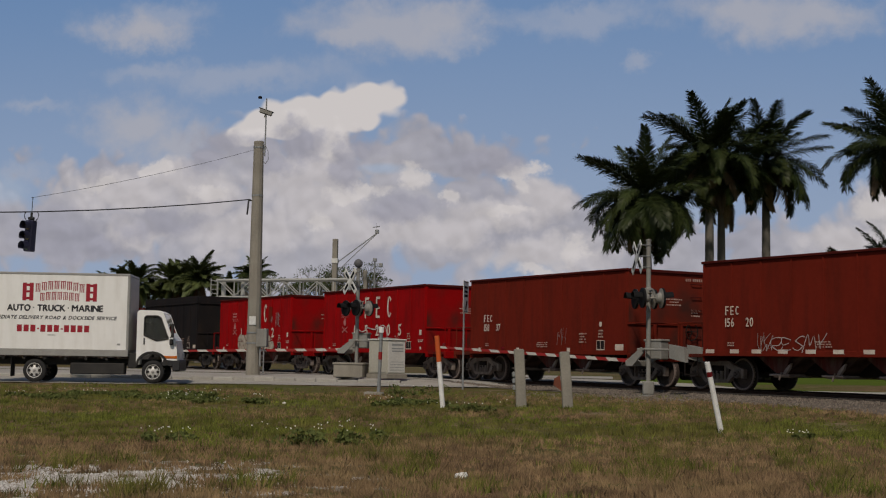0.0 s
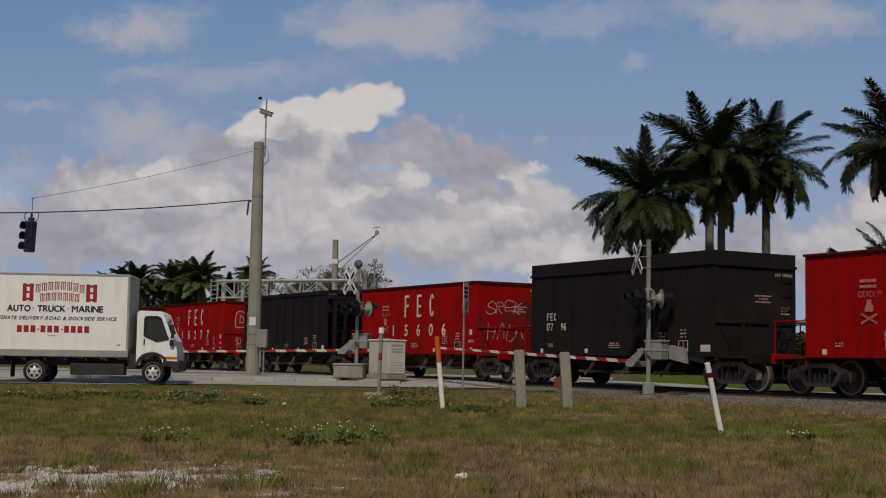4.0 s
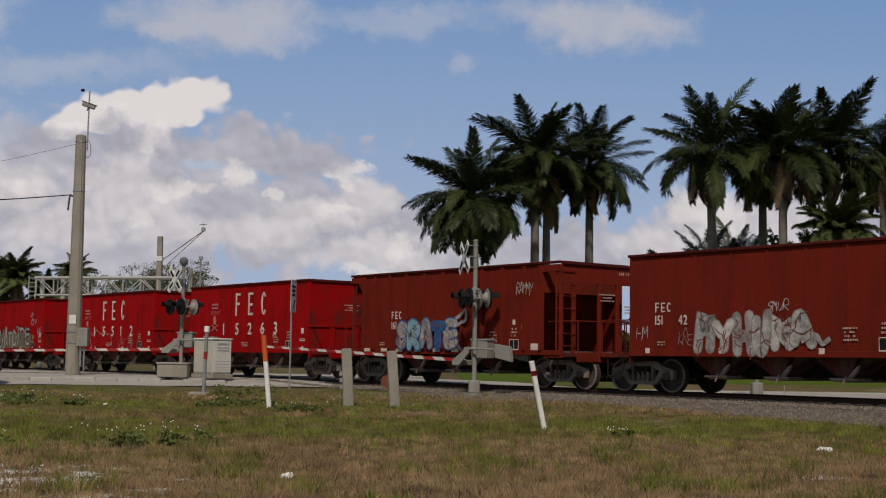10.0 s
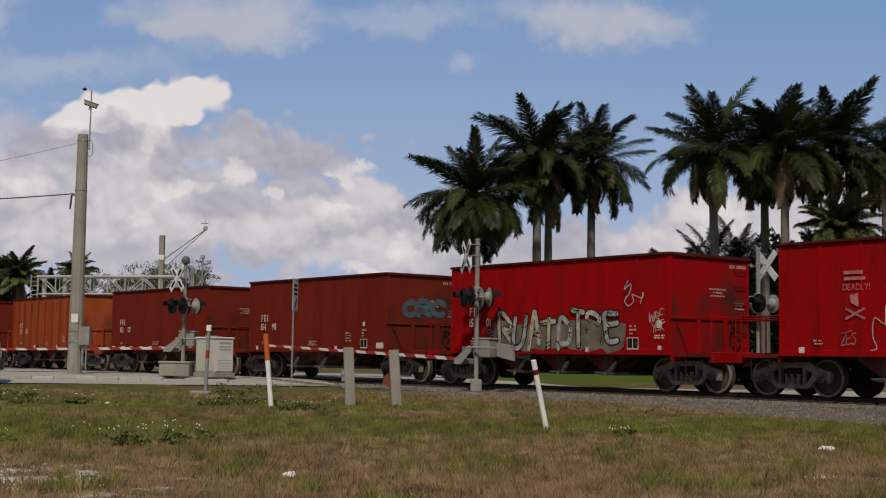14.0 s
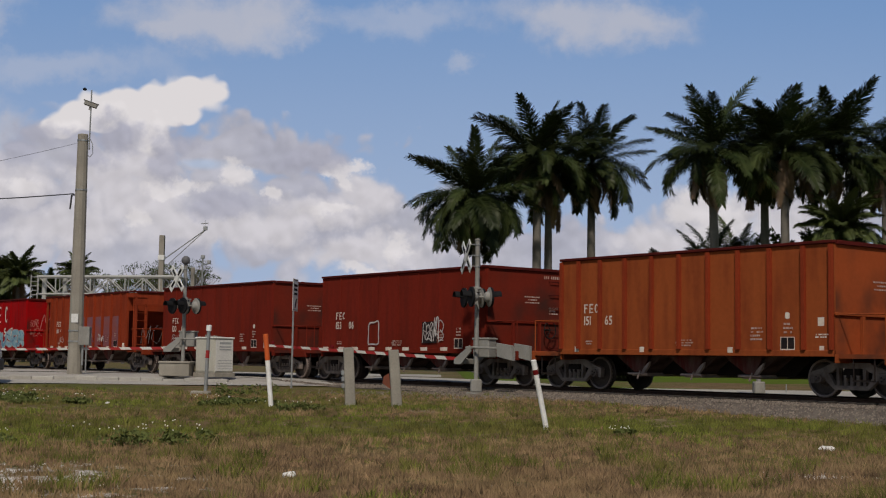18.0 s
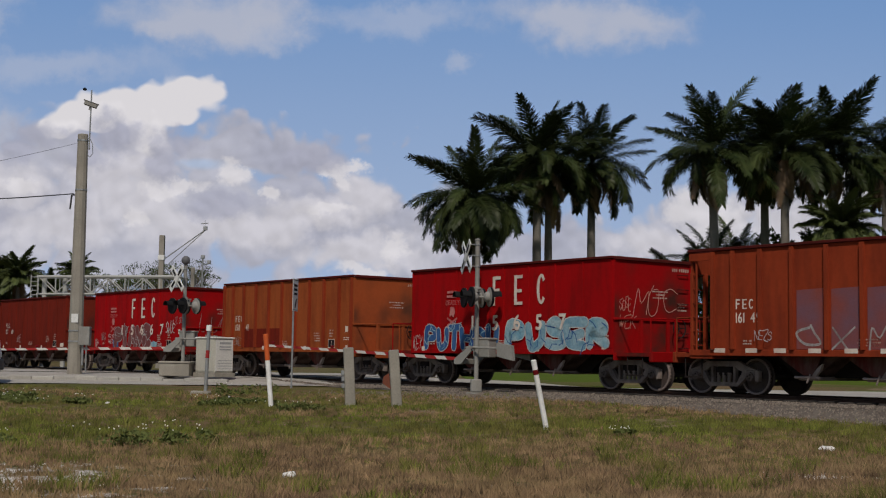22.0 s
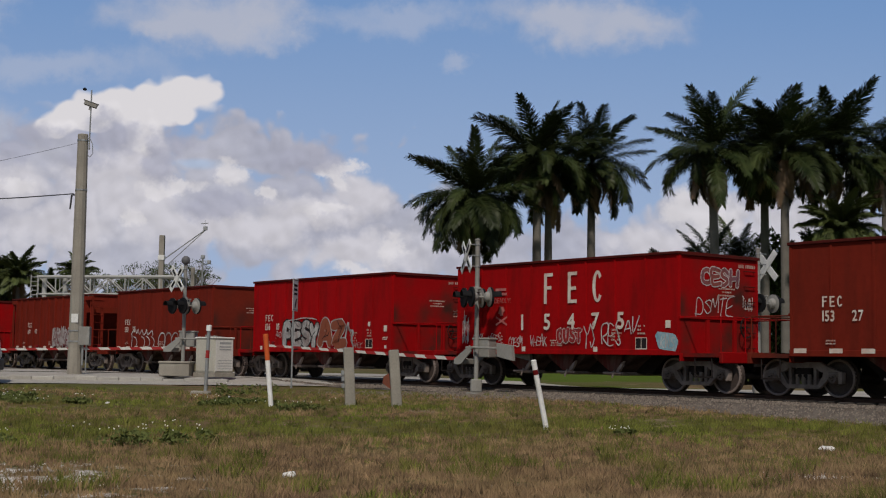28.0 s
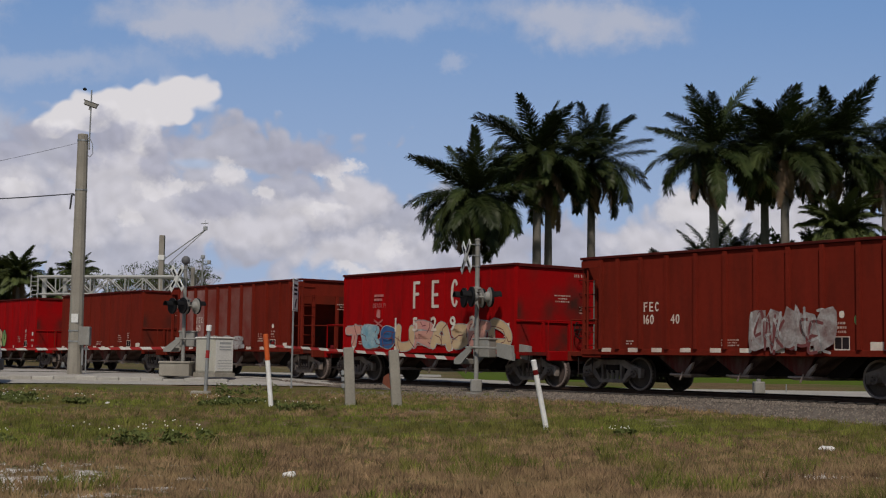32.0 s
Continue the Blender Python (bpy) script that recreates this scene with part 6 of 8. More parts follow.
def cabinet(where, turn):
    c = thing("signal_cabinet", "beige steel railway signal cabinet, its label side painted in a sunlit tone", "cabinet", pose(*where, 0, 0, turn))
    bm = bmn()
    box(bm, -0.52, 0.52, -0.45, 0.45, 0.06, 1.30, 0.02)
    part("body", bm, BEIGE, c)
    bm = bmn()
    box(bm, -0.56, 0.56, -0.49, 0.49, 1.30, 1.36, 0.02)
    part("lid", bm, PALE, c)
    bm = bmn()
    box(bm, -0.58, 0.58, -0.5, 0.5, -0.1, 0.06, 0.01)
    part("plinth", bm, CONCRETE, c)
    bm = bmn()
    box(bm, -0.475, 0.475, -0.468, -0.45, 0.12, 1.25, 0.006)
    d = part("door", bm, BEIGE, c)
    bm = bmn()
    rod(bm, (0.2, -0.49, 0.66), (0.2, -0.49, 0.78), 0.018, 6)
    rod(bm, (0.05, -0.49, 0.72), (0.2, -0.49, 0.72), 0.012, 6)
    part("handle", bm, GALV, d, "small metal door handle")
    # this side gets the lit copy of the cabinet's paint
    bm = bmn()
    box(bm, 0.52, 0.535, -0.42, 0.42, 0.12, 1.26, 0.004)
    s = part("side_door", bm, PALE, c, "side door with printed notices, painted in a sunlit tone")
    bm = bmn()
    for z0, z1 in ((1.10, 1.18), (0.98, 1.03), (0.88, 0.93)):
        bm.faces.new([bm.verts.new(v) for v in ((0.539, -0.25, z0), (0.539, 0.32, z0), (0.539, 0.32, z1), (0.539, -0.25, z1))])
    for z in (0.2, 0.3, 0.4, 0.5):
        bm.faces.new([bm.verts.new(v) for v in ((0.539, -0.32, z), (0.539, 0.36, z), (0.539, 0.36, z + 0.02), (0.539, -0.32, z + 0.02))])
    part("notice", bm, GREYBAR, s)
    return c


cabinet((-8.35, 48.75, 0.80), -38)
b = thing("battery_box", "low grey concrete battery box beside the cabinet", "utility box", pose(-9.72, 48.75, 0.72, 0, 0, -4))
bm = bmn()
box(bm, -0.56, 0.56, -0.4, 0.4, 0, 0.46, 0.02)
part("box", bm, CONCRETE, b)
bm = bmn()
box(bm, -0.59, 0.59, -0.43, 0.43, 0.46, 0.54, 0.02)
part("lid", bm, CONCRETE, b)

# marker posts in the lawn
def stick(bm, h, r, n=14, z0=0.0):
    lathe(bm, [(r, z0), (r, h - 0.01), (r * 0.85, h)], n)


p = thing("marker_post", "leaning white plastic marker post in the grass", "marker post", look((2.15, 26.9, 0.05), (1.85, 26.75, 1.52)) @ pose(0, 0, 0, 180))
bm = bmn()
stick(bm, 1.48, 0.055)
part("tube", bm, WHITE_POST, p)
bm = bmn()
lathe(bm, [(0.057, 1.18), (0.0575, 1.20), (0.0575, 1.26), (0.057, 1.28)], 14)
part("band", bm, RED_LENS, p, "faded red band")
p = thing("marker_post", "orange and white plastic marker post in the grass", "marker post", look((-4.12, 32.3, 0.24), (-4.30, 32.3, 2.03)) @ pose(0, 0, 0, 180))
bm = bmn()
stick(bm, 1.18, 0.06)
part("tube", bm, WHITE_POST, p, "white lower half")
bm = bmn()
stick(bm, 1.80, 0.063, z0=1.16)
part("sleeve", bm, ORANGE_POST, p, "orange upper half")
p = thing("cable_marker", "slim grey marker post with red band and concrete foot", "marker post", pose(-6.42, 36.2, 0.40, 0, 1.5))
bm = bmn()
stick(bm, 1.85, 0.05)
part("tube", bm, GALV, p)
bm = bmn()
stick(bm, 1.92, 0.075, z0=1.76)
part("cap", bm, WHITE_POST, p, "white domed cap")
bm = bmn()
lathe(bm, [(0.052, 1.02), (0.054, 1.03), (0.054, 1.22), (0.052, 1.23)], 14)
part("band", bm, GATE_RED, p, "red band")
bm = bmn()
box(bm, -0.38, 0.13, -0.22, 0.22, -0.10, 0.12, 0.03)
part("foot", bm, CONCRETE, p, "broken pale concrete foot")
bm = bmn()
box(bm, -0.33, 0.07, -0.235, -0.2, -0.04, 0.05, 0.01)
part("warning_plate", bm, RUSTY, p, "rusty orange plate")


def concrete_post(x, y, lean, h, extra):
    p = thing("concrete_post", "weathered square concrete post in the grass", "post", pose(x, y, lawn_z(x, y) - 0.1, 0, -lean, 8), group="concrete posts")
    bm = bmn()
    vs = box(bm, -0.125, 0.125, -0.11, 0.11, 0, h, 0.02)
    for v in vs:
        v.co.x += 0.012 * noise.noise(v.co * 3)
        if v.co.z > h - 0.1:
            v.co.z += 0.03 * noise.noise(v.co * 9)
    part("shaft", bm, CONCRETE, p)
    if extra == "flag":
        bm = bmn()
        prism(bm, [(-0.14, 0.55), (-0.16, 0.95), (-0.30, 0.88), (-0.34, 0.72)], "y", -0.13, -0.10)
        part("sheet", bm, RUSTY, p, "bent rusty metal sheet")
    else:
        bm = bmn()
        for z in (0.55, 0.72, 0.88):
            box(bm, -0.20, -0.125, -0.06, 0.06, z, z + 0.11, 0.01)
        rod(bm, (-0.16, 0, 0.5), (-0.16, 0, 1.02), 0.012, 6)
        part("hinge", bm, GALV, p, "old metal gate fittings")
    return p


concrete_post(-2.26, 33.3, 3.2, 1.56, "hinge")
concrete_post(-1.10, 33.5, 4.5, 1.52, "flag")

# lane sign beyond the gate's tip
s = thing("road_sign", "white road sign on a thin post", "sign", pose(-4.95, 43.9, 0.45, 0, 0.8, 80))
bm = bmn()
rod(bm, (0, 0, 0), (0, 0, 3.55), 0.032, 8)
part("post", bm, GALV, s)
bm = bmn()
box(bm, -0.30, 0.30, -0.06, -0.045, 2.55, 3.62, 0.004)
pl = part("plate", bm, SIGN_WHITE, s)
bm = bmn()
quad(bm, -0.27, 0.27, 2.58, 2.60, -0.064)
quad(bm, -0.27, 0.27, 3.57, 3.59, -0.064)
for z in (3.36, 3.22, 3.08):
    quad(bm, -0.2, 0.2, z, z + 0.08, -0.064)
prism(bm, [(-0.10, 2.66), (0.02, 2.66), (0.16, 2.95), (0.06, 2.97)], "y", -0.066, -0.062)
part("symbol", bm, BLACK_PAINT, pl, "black print and a slanting arrow")


# stake behind the track
p = thing("stake", "thin pale stake behind the track", "stake", pose(11.95, 46.0, 0.3))
bm = bmn()
rod(bm, (0, 0, 0), (0.01, 0, 0.47), 0.02, 6)
part("shaft", bm, GALV, p)
# ---- concrete pole, span wire, traffic light, gantry ----
SIGNAL_BODY = mat("dark_signal_housing", (0.02, 0.02, 0.045), 0.45, vary=(0.03, 0.03, 0.05), scale=4)
WIRE = mat("dark_cable", (0.03, 0.03, 0.032), 0.7, vary=(0.05, 0.05, 0.05), scale=5)
pole = thing("strain_pole", "tall tapered concrete strain pole with a control box", "pole", pose(-13.82, 50.0, 0.70))
bm = bmn()
lathe(bm, [(0.285, 0.0), (0.26, 3.0), (0.235, 6.0), (0.20, 9.12), (0.18, 9.15)], 12)
part("shaft", bm, CONCRETE, pole)
bm = bmn()
box(bm, 0.20, 0.62, -0.42, -0.10, 1.10, 1.80, 0.02)
cb = part("control_box", bm, SILVER, pole, "grey control box strapped to the pole")
bm = bmn()
rod(bm, (0.34, -0.26, 0.35), (0.34, -0.26, 1.12), 0.04, 8)
rod(bm, (0.48, -0.26, 0.1), (0.48, -0.26, 1.12), 0.03, 8)
part("conduit", bm, GALV, cb)
bm = bmn()
for z in (1.25, 1.65, 7.0, 8.9):
    r = 0.29 - z * 0.0095
    lathe(bm, [(r - 0.01, z - 0.03), (r + 0.012, z - 0.03), (r + 0.012, z + 0.03), (r - 0.01, z + 0.03)], 12)
part("strap", bm, GALV, pole)
bm = bmn()
box(bm, -0.12, 0.14, -0.285, -0.27, 1.95, 2.28, 0.004)
part("tag_plate", bm, SIGN_WHITE, pole, "pale number plate, blank with wear")
bm = bmn()
rod(bm, (0.26, -0.05, 8.55), (0.28, -0.05, 10.85), 0.028, 8)
rod(bm, (0.20, -0.05, 8.8), (0.28, -0.05, 8.8), 0.02, 6)
rod(bm, (0.18, -0.05, 9.0), (0.28, -0.05, 9.0), 0.02, 6)
pts = [Vector((0.28, -0.08, 9.0)), Vector((0.40, -0.1, 8.75)), Vector((0.42, -0.1, 8.4)), Vector((0.30, -0.1, 8.25)), Vector((0.22, -0.1, 8.35))]
for a, c in zip(pts, pts[1:]):
    rod(bm, a, c, 0.014, 5)
mast = part("camera_mast", bm, GALV, pole)
bm = bmn()
box(bm, -0.26, 0.24, -0.09, 0.09, -0.07, 0.09, 0.02)
box(bm, -0.32, 0.28, -0.11, 0.11, 0.09, 0.11, 0.005)
rod(bm, (0, 0, -0.2), (0, 0, -0.06), 0.03, 6)
part("traffic_camera", bm, SILVER, mast, "small white traffic camera", at=pose(0.27, -0.05, 10.28, 0, 18, 8))
bm = bmn()
lathe(bm, [(0.02, 10.84), (0.08, 10.86), (0.08, 10.92), (0.01, 10.96)], 10)
part("lightning_cap", bm, BLACK_PAINT, mast)


def cable(name, a, b, sag, r, label):
    a, b = Vector(a), Vector(b)
    bm = bmn()
    n = 14
    pts = []
    for i in range(n + 1):
        u = i / n
        p = a.lerp(b, u)
        p.z -= sag * 4 * u * (1 - u)
        pts.append(p)
    across = (b - a).cross(Vector((0, 0, 1))).normalized() * r
    rings = [[bm.verts.new(p + across * math.cos(k * 1.2566) + Vector((0, 0, r * math.sin(k * 1.2566)))) for k in range(5)] for p in pts]
    for u, v in zip(rings, rings[1:]):
        for k in range(5):
            bm.faces.new((u[k], u[(k + 1) % 5], v[(k + 1) % 5], v[k]))
    return thing(name, label, "cable", kind="", data=mesh_of(bm, name, WIRE))


span_a, span_b = Vector((-14.08, 49.95, 7.55)), Vector((-34.0, 27.6, 6.05))
cable("span_wire", span_a, span_b, 0.95, 0.022, "dark span wire carrying the traffic light")
cable("messenger_wire", (-14.0, 49.95, 9.5), (-20.03, 43.3, 6.8), 0.12, 0.007, "thin dark wire from the pole's top")
bm = bmn()
rod(bm, (0, 0, 0), (-0.05, 0, -0.55), 0.035, 6)
rod(bm, (0, 0, 0), (0.22, 0.02, 0.0), 0.03, 6)
thing("insulator", "small dark hanging wire clamp on the pole", "clamp", pose(-14.14, 49.9, 7.5), data=mesh_of(bm, "insulator", WIRE))

tl = thing("traffic_light", "dark three-lamp traffic light on a span wire", "traffic light", pose(-20.03, 43.3, 4.93, 0, 3, -24))
bm = bmn()
box(bm, -0.17, 0.17, -0.12, 0.14, 0, 1.08, 0.03)
body = part("housing", bm, SIGNAL_BODY, tl)
# the upper two lenses are coloured pale to show a glint on them
glass = {0: (0.10, 0.16, 0.08), 1: (0.34, 0.28, 0.10), 2: (0.30, 0.22, 0.10)}
for i in range(3):
    bm = bmn()
    lathe(bm, [(0.02, 0.02), (0.13, 0.012), (0.14, 0)], 18, pose(0, -0.12, 0.19 + i * 0.35, 90))
    part("lens", bm, mat("unlit_lens", glass[i], 0.2, vary=glass[i]), body, "unlit round lens")
    bm = bmn()
    n = 14
    for k in range(n):
        a, c = radians(-40 + 260 * k / n), radians(-40 + 260 * (k + 1) / n)
        for r in (0.16, 0.15):
            bm.faces.new([bm.verts.new((r * math.cos(u), y, 0.19 + i * 0.35 + r * math.sin(u))) for u, y in ((a, -0.11), (c, -0.11), (c, -0.36), (a, -0.36))])
    part("visor", bm, SIGNAL_BODY, body)
bm = bmn()
rod(bm, (0, 0, 1.06), (0, 0, 1.35), 0.04, 8)
box(bm, -0.12, 0.12, -0.06, 0.06, 1.10, 1.20, 0.02)
rod(bm, (0, 0, 1.35), (0.0, 0, 1.85), 0.012, 6)
rod(bm, (0, 0, 1.85), (0.0, 0, 1.9), 0.02, 6)
for sx in (-1, 1):
    pts = [Vector((sx * 0.05, 0, 1.12)), Vector((sx * 0.2, 0, 1.05)), Vector((sx * 0.32, 0, 1.15)), Vector((sx * 0.36, 0, 1.3)), Vector((sx * 0.28, 0, 1.38))]
    for a, c in zip(pts, pts[1:]):
        rod(bm, a, c, 0.014, 5)
part("hanger", bm, WIRE, tl)

# signal bridge far behind the train
GANTRY = mat("dull_grey_steel", (0.44, 0.44, 0.41), 0.7, vary=(0.32, 0.32, 0.29), scale=1.5, fine=12)
g = thing("signal_gantry", "pale steel truss gantry over the road behind", "gantry", pose(-24.6, 80.0, 0.6))
bm = bmn()
for y in (0, 0.9):
    for z in (4.45, 5.5):
        rod(bm, (0, y, z), (8.6, y, z + 0.12), 0.085 if z > 5 else 0.06, 8)
part("chord", bm, GANTRY, g)
for i in range(9):
    bm = bmn()
    x = 0.1 + i * 1.05
    for y in (0, 0.9):
        rod(bm, (x, y, 4.45), (x, y, 5.55), 0.04, 6)
        if i < 8:
            a, c = (4.5, 5.5) if i % 2 else (5.5, 4.5)
            rod(bm, (x, y, a), (x + 1.05, y, c), 0.035, 6)
    rod(bm, (x, 0, 5.52), (x, 0.9, 5.52), 0.03, 6)
    part("lattice", bm, GANTRY, g)
for x in (0.35, 1.6):
    bm = bmn()
    rod(bm, (x, 0.45, 0), (x, 0.45, 5.5), 0.14, 10)
    part("leg", bm, GANTRY, g)
bm = bmn()
rod(bm, (8.5, 0.45, 0), (8.5, 0.45, 5.6), 0.14, 10)
part("leg", bm, GANTRY, g)
bm = bmn()
for y in (-0.3,):
    rod(bm, (-0.25, y, 3.2), (-0.25, y, 5.6), 0.03, 6)
    rod(bm, (0.15, y, 3.2), (0.15, y, 5.6), 0.03, 6)
    for k in range(9):
        rod(bm, (-0.25, y, 3.3 + k * 0.27), (0.15, y, 3.3 + k * 0.27), 0.02, 5)
part("ladder", bm, GANTRY, g)

fp = thing("utility_pole", "far square concrete pole with signal arms", "pole", pose(-17.5, 82, 0.6))
bm = bmn()
vs = box(bm, -0.16, 0.16, -0.16, 0.16, 0, 8.3, 0.02)
part("shaft", bm, CONCRETE, fp)
bm = bmn()
rod(bm, (0, 0, 6.7), (2.6, 0.5, 8.75), 0.035, 6)
rod(bm, (0.1, 0, 6.2), (2.6, 0.5, 8.72), 0.025, 6)
box(bm, 2.45, 2.7, 0.42, 0.58, 8.7, 8.95, 0.02)
rod(bm, (2.55, 0.5, 8.95), (2.55, 0.5, 9.35), 0.012, 5)
rod(bm, (2.3, 0.5, 9.1), (2.75, 0.5, 9.15), 0.03, 5)
part("bracket_arm", bm, GALV, fp)
bm = bmn()
box(bm, -0.2, 0.2, -0.2, 0.2, 6.75, 7.05, 0.01)
part("band", bm, SIGN_WHITE, fp)
fp = thing("utility_pole", "far short concrete pole", "pole", pose(-15.9, 84, 0.6))
bm = bmn()
box(bm, -0.12, 0.12, -0.12, 0.12, 0, 6.45, 0.02)
part("shaft", bm, CONCRETE, fp)
fp = thing("floodlight_pole", "far thin pole with two small floodlights", "lamp", pose(-16.4, 90, 0.6))
bm = bmn()
rod(bm, (0, 0, 0), (0, 0, 7.7), 0.06, 8)
part("shaft", bm, GALV, fp)
bm = bmn()
rod(bm, (-0.1, 0, 7.3), (0.45, 0, 7.3), 0.025, 6)
box(bm, -0.12, 0.14, -0.1, 0.1, 7.45, 7.7, 0.02)
box(bm, 0.32, 0.56, -0.1, 0.1, 7.1, 7.35, 0.02)
part("floodlight", bm, GALV, fp)
# ---- box truck waiting on the road ----
TRUCK_WHITE = mat("white_truck_paint", (0.90, 0.895, 0.86), 0.45, vary=(0.84, 0.835, 0.79), scale=0.5, fine=6, dirt=(0.55, 0.52, 0.45), dirt_amount=0.3, bump=0.0, spec=0.3, contrast=0.02)
BOX_TRIM = mat("dull_trim_and_shade", (0.40, 0.39, 0.36), 0.5, 0.4, vary=(0.3, 0.29, 0.27), scale=3)
TYRE = mat("tyre_rubber", (0.022, 0.022, 0.022), 0.85, vary=(0.04, 0.038, 0.035), scale=5)
RIM = mat("white_wheel_rim", (0.72, 0.71, 0.68), 0.45, 0.1, vary=(0.5, 0.49, 0.45), scale=6)
CHASSIS = mat("black_chassis", (0.025, 0.024, 0.023), 0.7, vary=(0.05, 0.045, 0.04), scale=3)
PRINT_RED = mat("dark_red_print", (0.36, 0.02, 0.035), 0.5, vary=(0.30, 0.02, 0.03), scale=3)
PRINT_BLACK = mat("black_print", (0.03, 0.03, 0.035), 0.5, vary=(0.05, 0.05, 0.05), scale=3)
AMBER = mat("amber_lamp", (0.6, 0.16, 0.02), 0.25, vary=(0.5, 0.12, 0.02), scale=5)


def glass_mat():
    m = bpy.data.materials.new("cab_glass")
    m.use_nodes = True
    b = m.node_tree.nodes["Principled BSDF"]
    b.inputs["Base Color"].default_value = (0.16, 0.18, 0.18, 1)
    b.inputs["Roughness"].default_value = 0.03
    b.inputs["Transmission Weight"].default_value = 0.85
    b.inputs["IOR"].default_value = 1.3
    return m


GLASS = glass_mat()


van = thing("box_truck", "white delivery box truck with red and black lettering", "truck", pose(-14.68, 43.325, 0.482, 0, 0, 12))
W = 2.05
# cargo box: the near wall lies at y = 0
bm = bmn()
box(bm, -7.35, -2.02, 0.0, W, 0.98, 3.60, 0.02)
cargo = part("cargo_box", bm, TRUCK_WHITE, van, "white cargo box with worn lettering", at=pose(0.42, 0, 0.06))
bm = bmn()
box(bm, -7.36, -2.0, -0.018, W + 0.018, 0.82, 1.05, 0.012)
part("bottom_rail", bm, BOX_TRIM, cargo, "dull metal bottom rail")
bm = bmn()
for y in (-0.012, W - 0.06):
    box(bm, -7.36, -2.0, y, y + 0.072, 3.53, 3.62, 0.02)
box(bm, -2.07, -1.995, -0.01, W + 0.01, 3.53, 3.62, 0.02)
part("roof_rail", bm, BOX_TRIM, cargo)
for y in (-0.012, W - 0.06):
    bm = bmn()
    box(bm, -2.09, -1.99, y, y + 0.072, 1.05, 3.55, 0.02)
    part("corner_post", bm, BOX_TRIM, cargo, "grey front corner post")
# grey instead of white: the box front's shade is put into its colour
bm = bmn()
box(bm, -2.0, -1.985, 0.08, W - 0.08, 1.06, 3.52, 0.004)
part("front_panel", bm, BOX_TRIM, cargo)
y = -0.004
bm = bmn()
for word, x0, x1 in (("AUTO", -6.05, -5.30), ("TRUCK", -5.06, -4.15), ("MARINE", -3.92, -2.90)):
    probe = bmn()
    wide = letters(probe, word, 0, 0, 0.205, 0, gap=0.14) - 0.03
    probe.free()
    letters(bm, word, x0, 2.32, 0.205, y, stretch=(x1 - x0) / wide, gap=0.14 * (x1 - x0) / wide, bold=0.026)
quad(bm, -5.20, -5.16, 2.41, 2.45, y)
quad(bm, -4.05, -4.01, 2.41, 2.45, y)
part("lettering", bm, PRINT_BLACK, cargo, "bold black capitals")
bm = bmn()
letters(bm, "IMMEDIATE DELIVERY ROAD & DOCKSIDE SERVICE", -6.62, 2.045, 0.115, y, gap=0.22, stretch=0.98, bold=0.011)
for v in bm.verts:
    v.co.x += (v.co.z - 2.045) * 0.25
part("lettering", bm, PRINT_BLACK, cargo, "small slanted black capitals")
bm = bmn()
x = -5.70
for wide in (1, 1, 1, 0, 1, 1, 1, 0, 1, 1, 1, 1):
    if wide:
        quad(bm, x, x + 0.165, 1.62, 1.85, y)
        x += 0.222
    else:
        quad(bm, x, x + 0.07, 1.70, 1.745, y)
        x += 0.11
part("number_print", bm, PRINT_RED, cargo, "row of plain red bars")
# the firm's sign as plain shapes: two tall blocks and two rows of small ones on a bow
bm = bmn()
for x0, x1 in ((-5.56, -5.20), (-3.46, -3.10)):
    for a, b in ((x0, x0 + 0.13), (x1 - 0.13, x1)):
        quad(bm, a, b, 2.66, 3.26, y)
    quad(bm, x0 + 0.13, x1 - 0.13, 2.70, 2.78, y)
    quad(bm, x0 + 0.13, x1 - 0.13, 2.93, 3.00, y)
    quad(bm, x0 + 0.13, x1 - 0.13, 3.15, 3.23, y)


def sign_row(x0, x1, count, z0, rise, h, lean):
    step = (x1 - x0) / count
    for i in range(count):
        u = 2 * (i + 0.5) / count - 1
        x, z = x0 + step * (i + 0.5), z0 + rise * (1 - u * u)
        for dx in (-0.36, -0.06, 0.22):
            quad(bm, x + dx * step, x + (dx + 0.15) * step, z, z + h, y)
        quad(bm, x - 0.42 * step, x + 0.42 * step, z + h + 0.003, z + h + 0.028, y)


sign_row(-5.16, -3.50, 8, 2.93, 0.13, 0.25, 0)
sign_row(-5.00, -3.66, 7, 2.64, 0.06, 0.24, 0)
part("sign_print", bm, PRINT_RED, cargo, "plain red sign shapes")
bm = bmn()
quad(bm, -4.68, -4.42, 1.50, 1.53, y)
quad(bm, -2.38, -2.27, 1.20, 1.26, y)
part("small_print", bm, BOX_TRIM, cargo)

# cab
bm = bmn()
top = [(-1.80, 2.40), (-1.70, 2.47), (-0.85, 2.46), (-0.66, 2.38)]
prism(bm, top + [(-0.70, 2.34), (-0.86, 2.42), (-1.70, 2.43), (-1.76, 2.38)], "y", 0.12, W - 0.18)
prism(bm, [(-0.34, 1.72), (-0.10, 1.45), (-0.03, 1.05), (0.0, 0.62), (-0.05, 0.62), (-0.08, 1.04), (-0.15, 1.42), (-0.38, 1.69)], "y", 0.12, W - 0.18)
box(bm, -1.80, -1.74, 0.12, W - 0.18, 0.62, 2.40)
prism(bm, [(-1.80, 0.62), (-1.80, 1.25), (-1.10, 1.25), (-1.10, 1.06), (-1.40, 1.03), (-1.62, 0.86), (-1.66, 0.62)], "y", 0.12, W - 0.18)
cab = part("cab", bm, TRUCK_WHITE, van, "white forward-control cab")
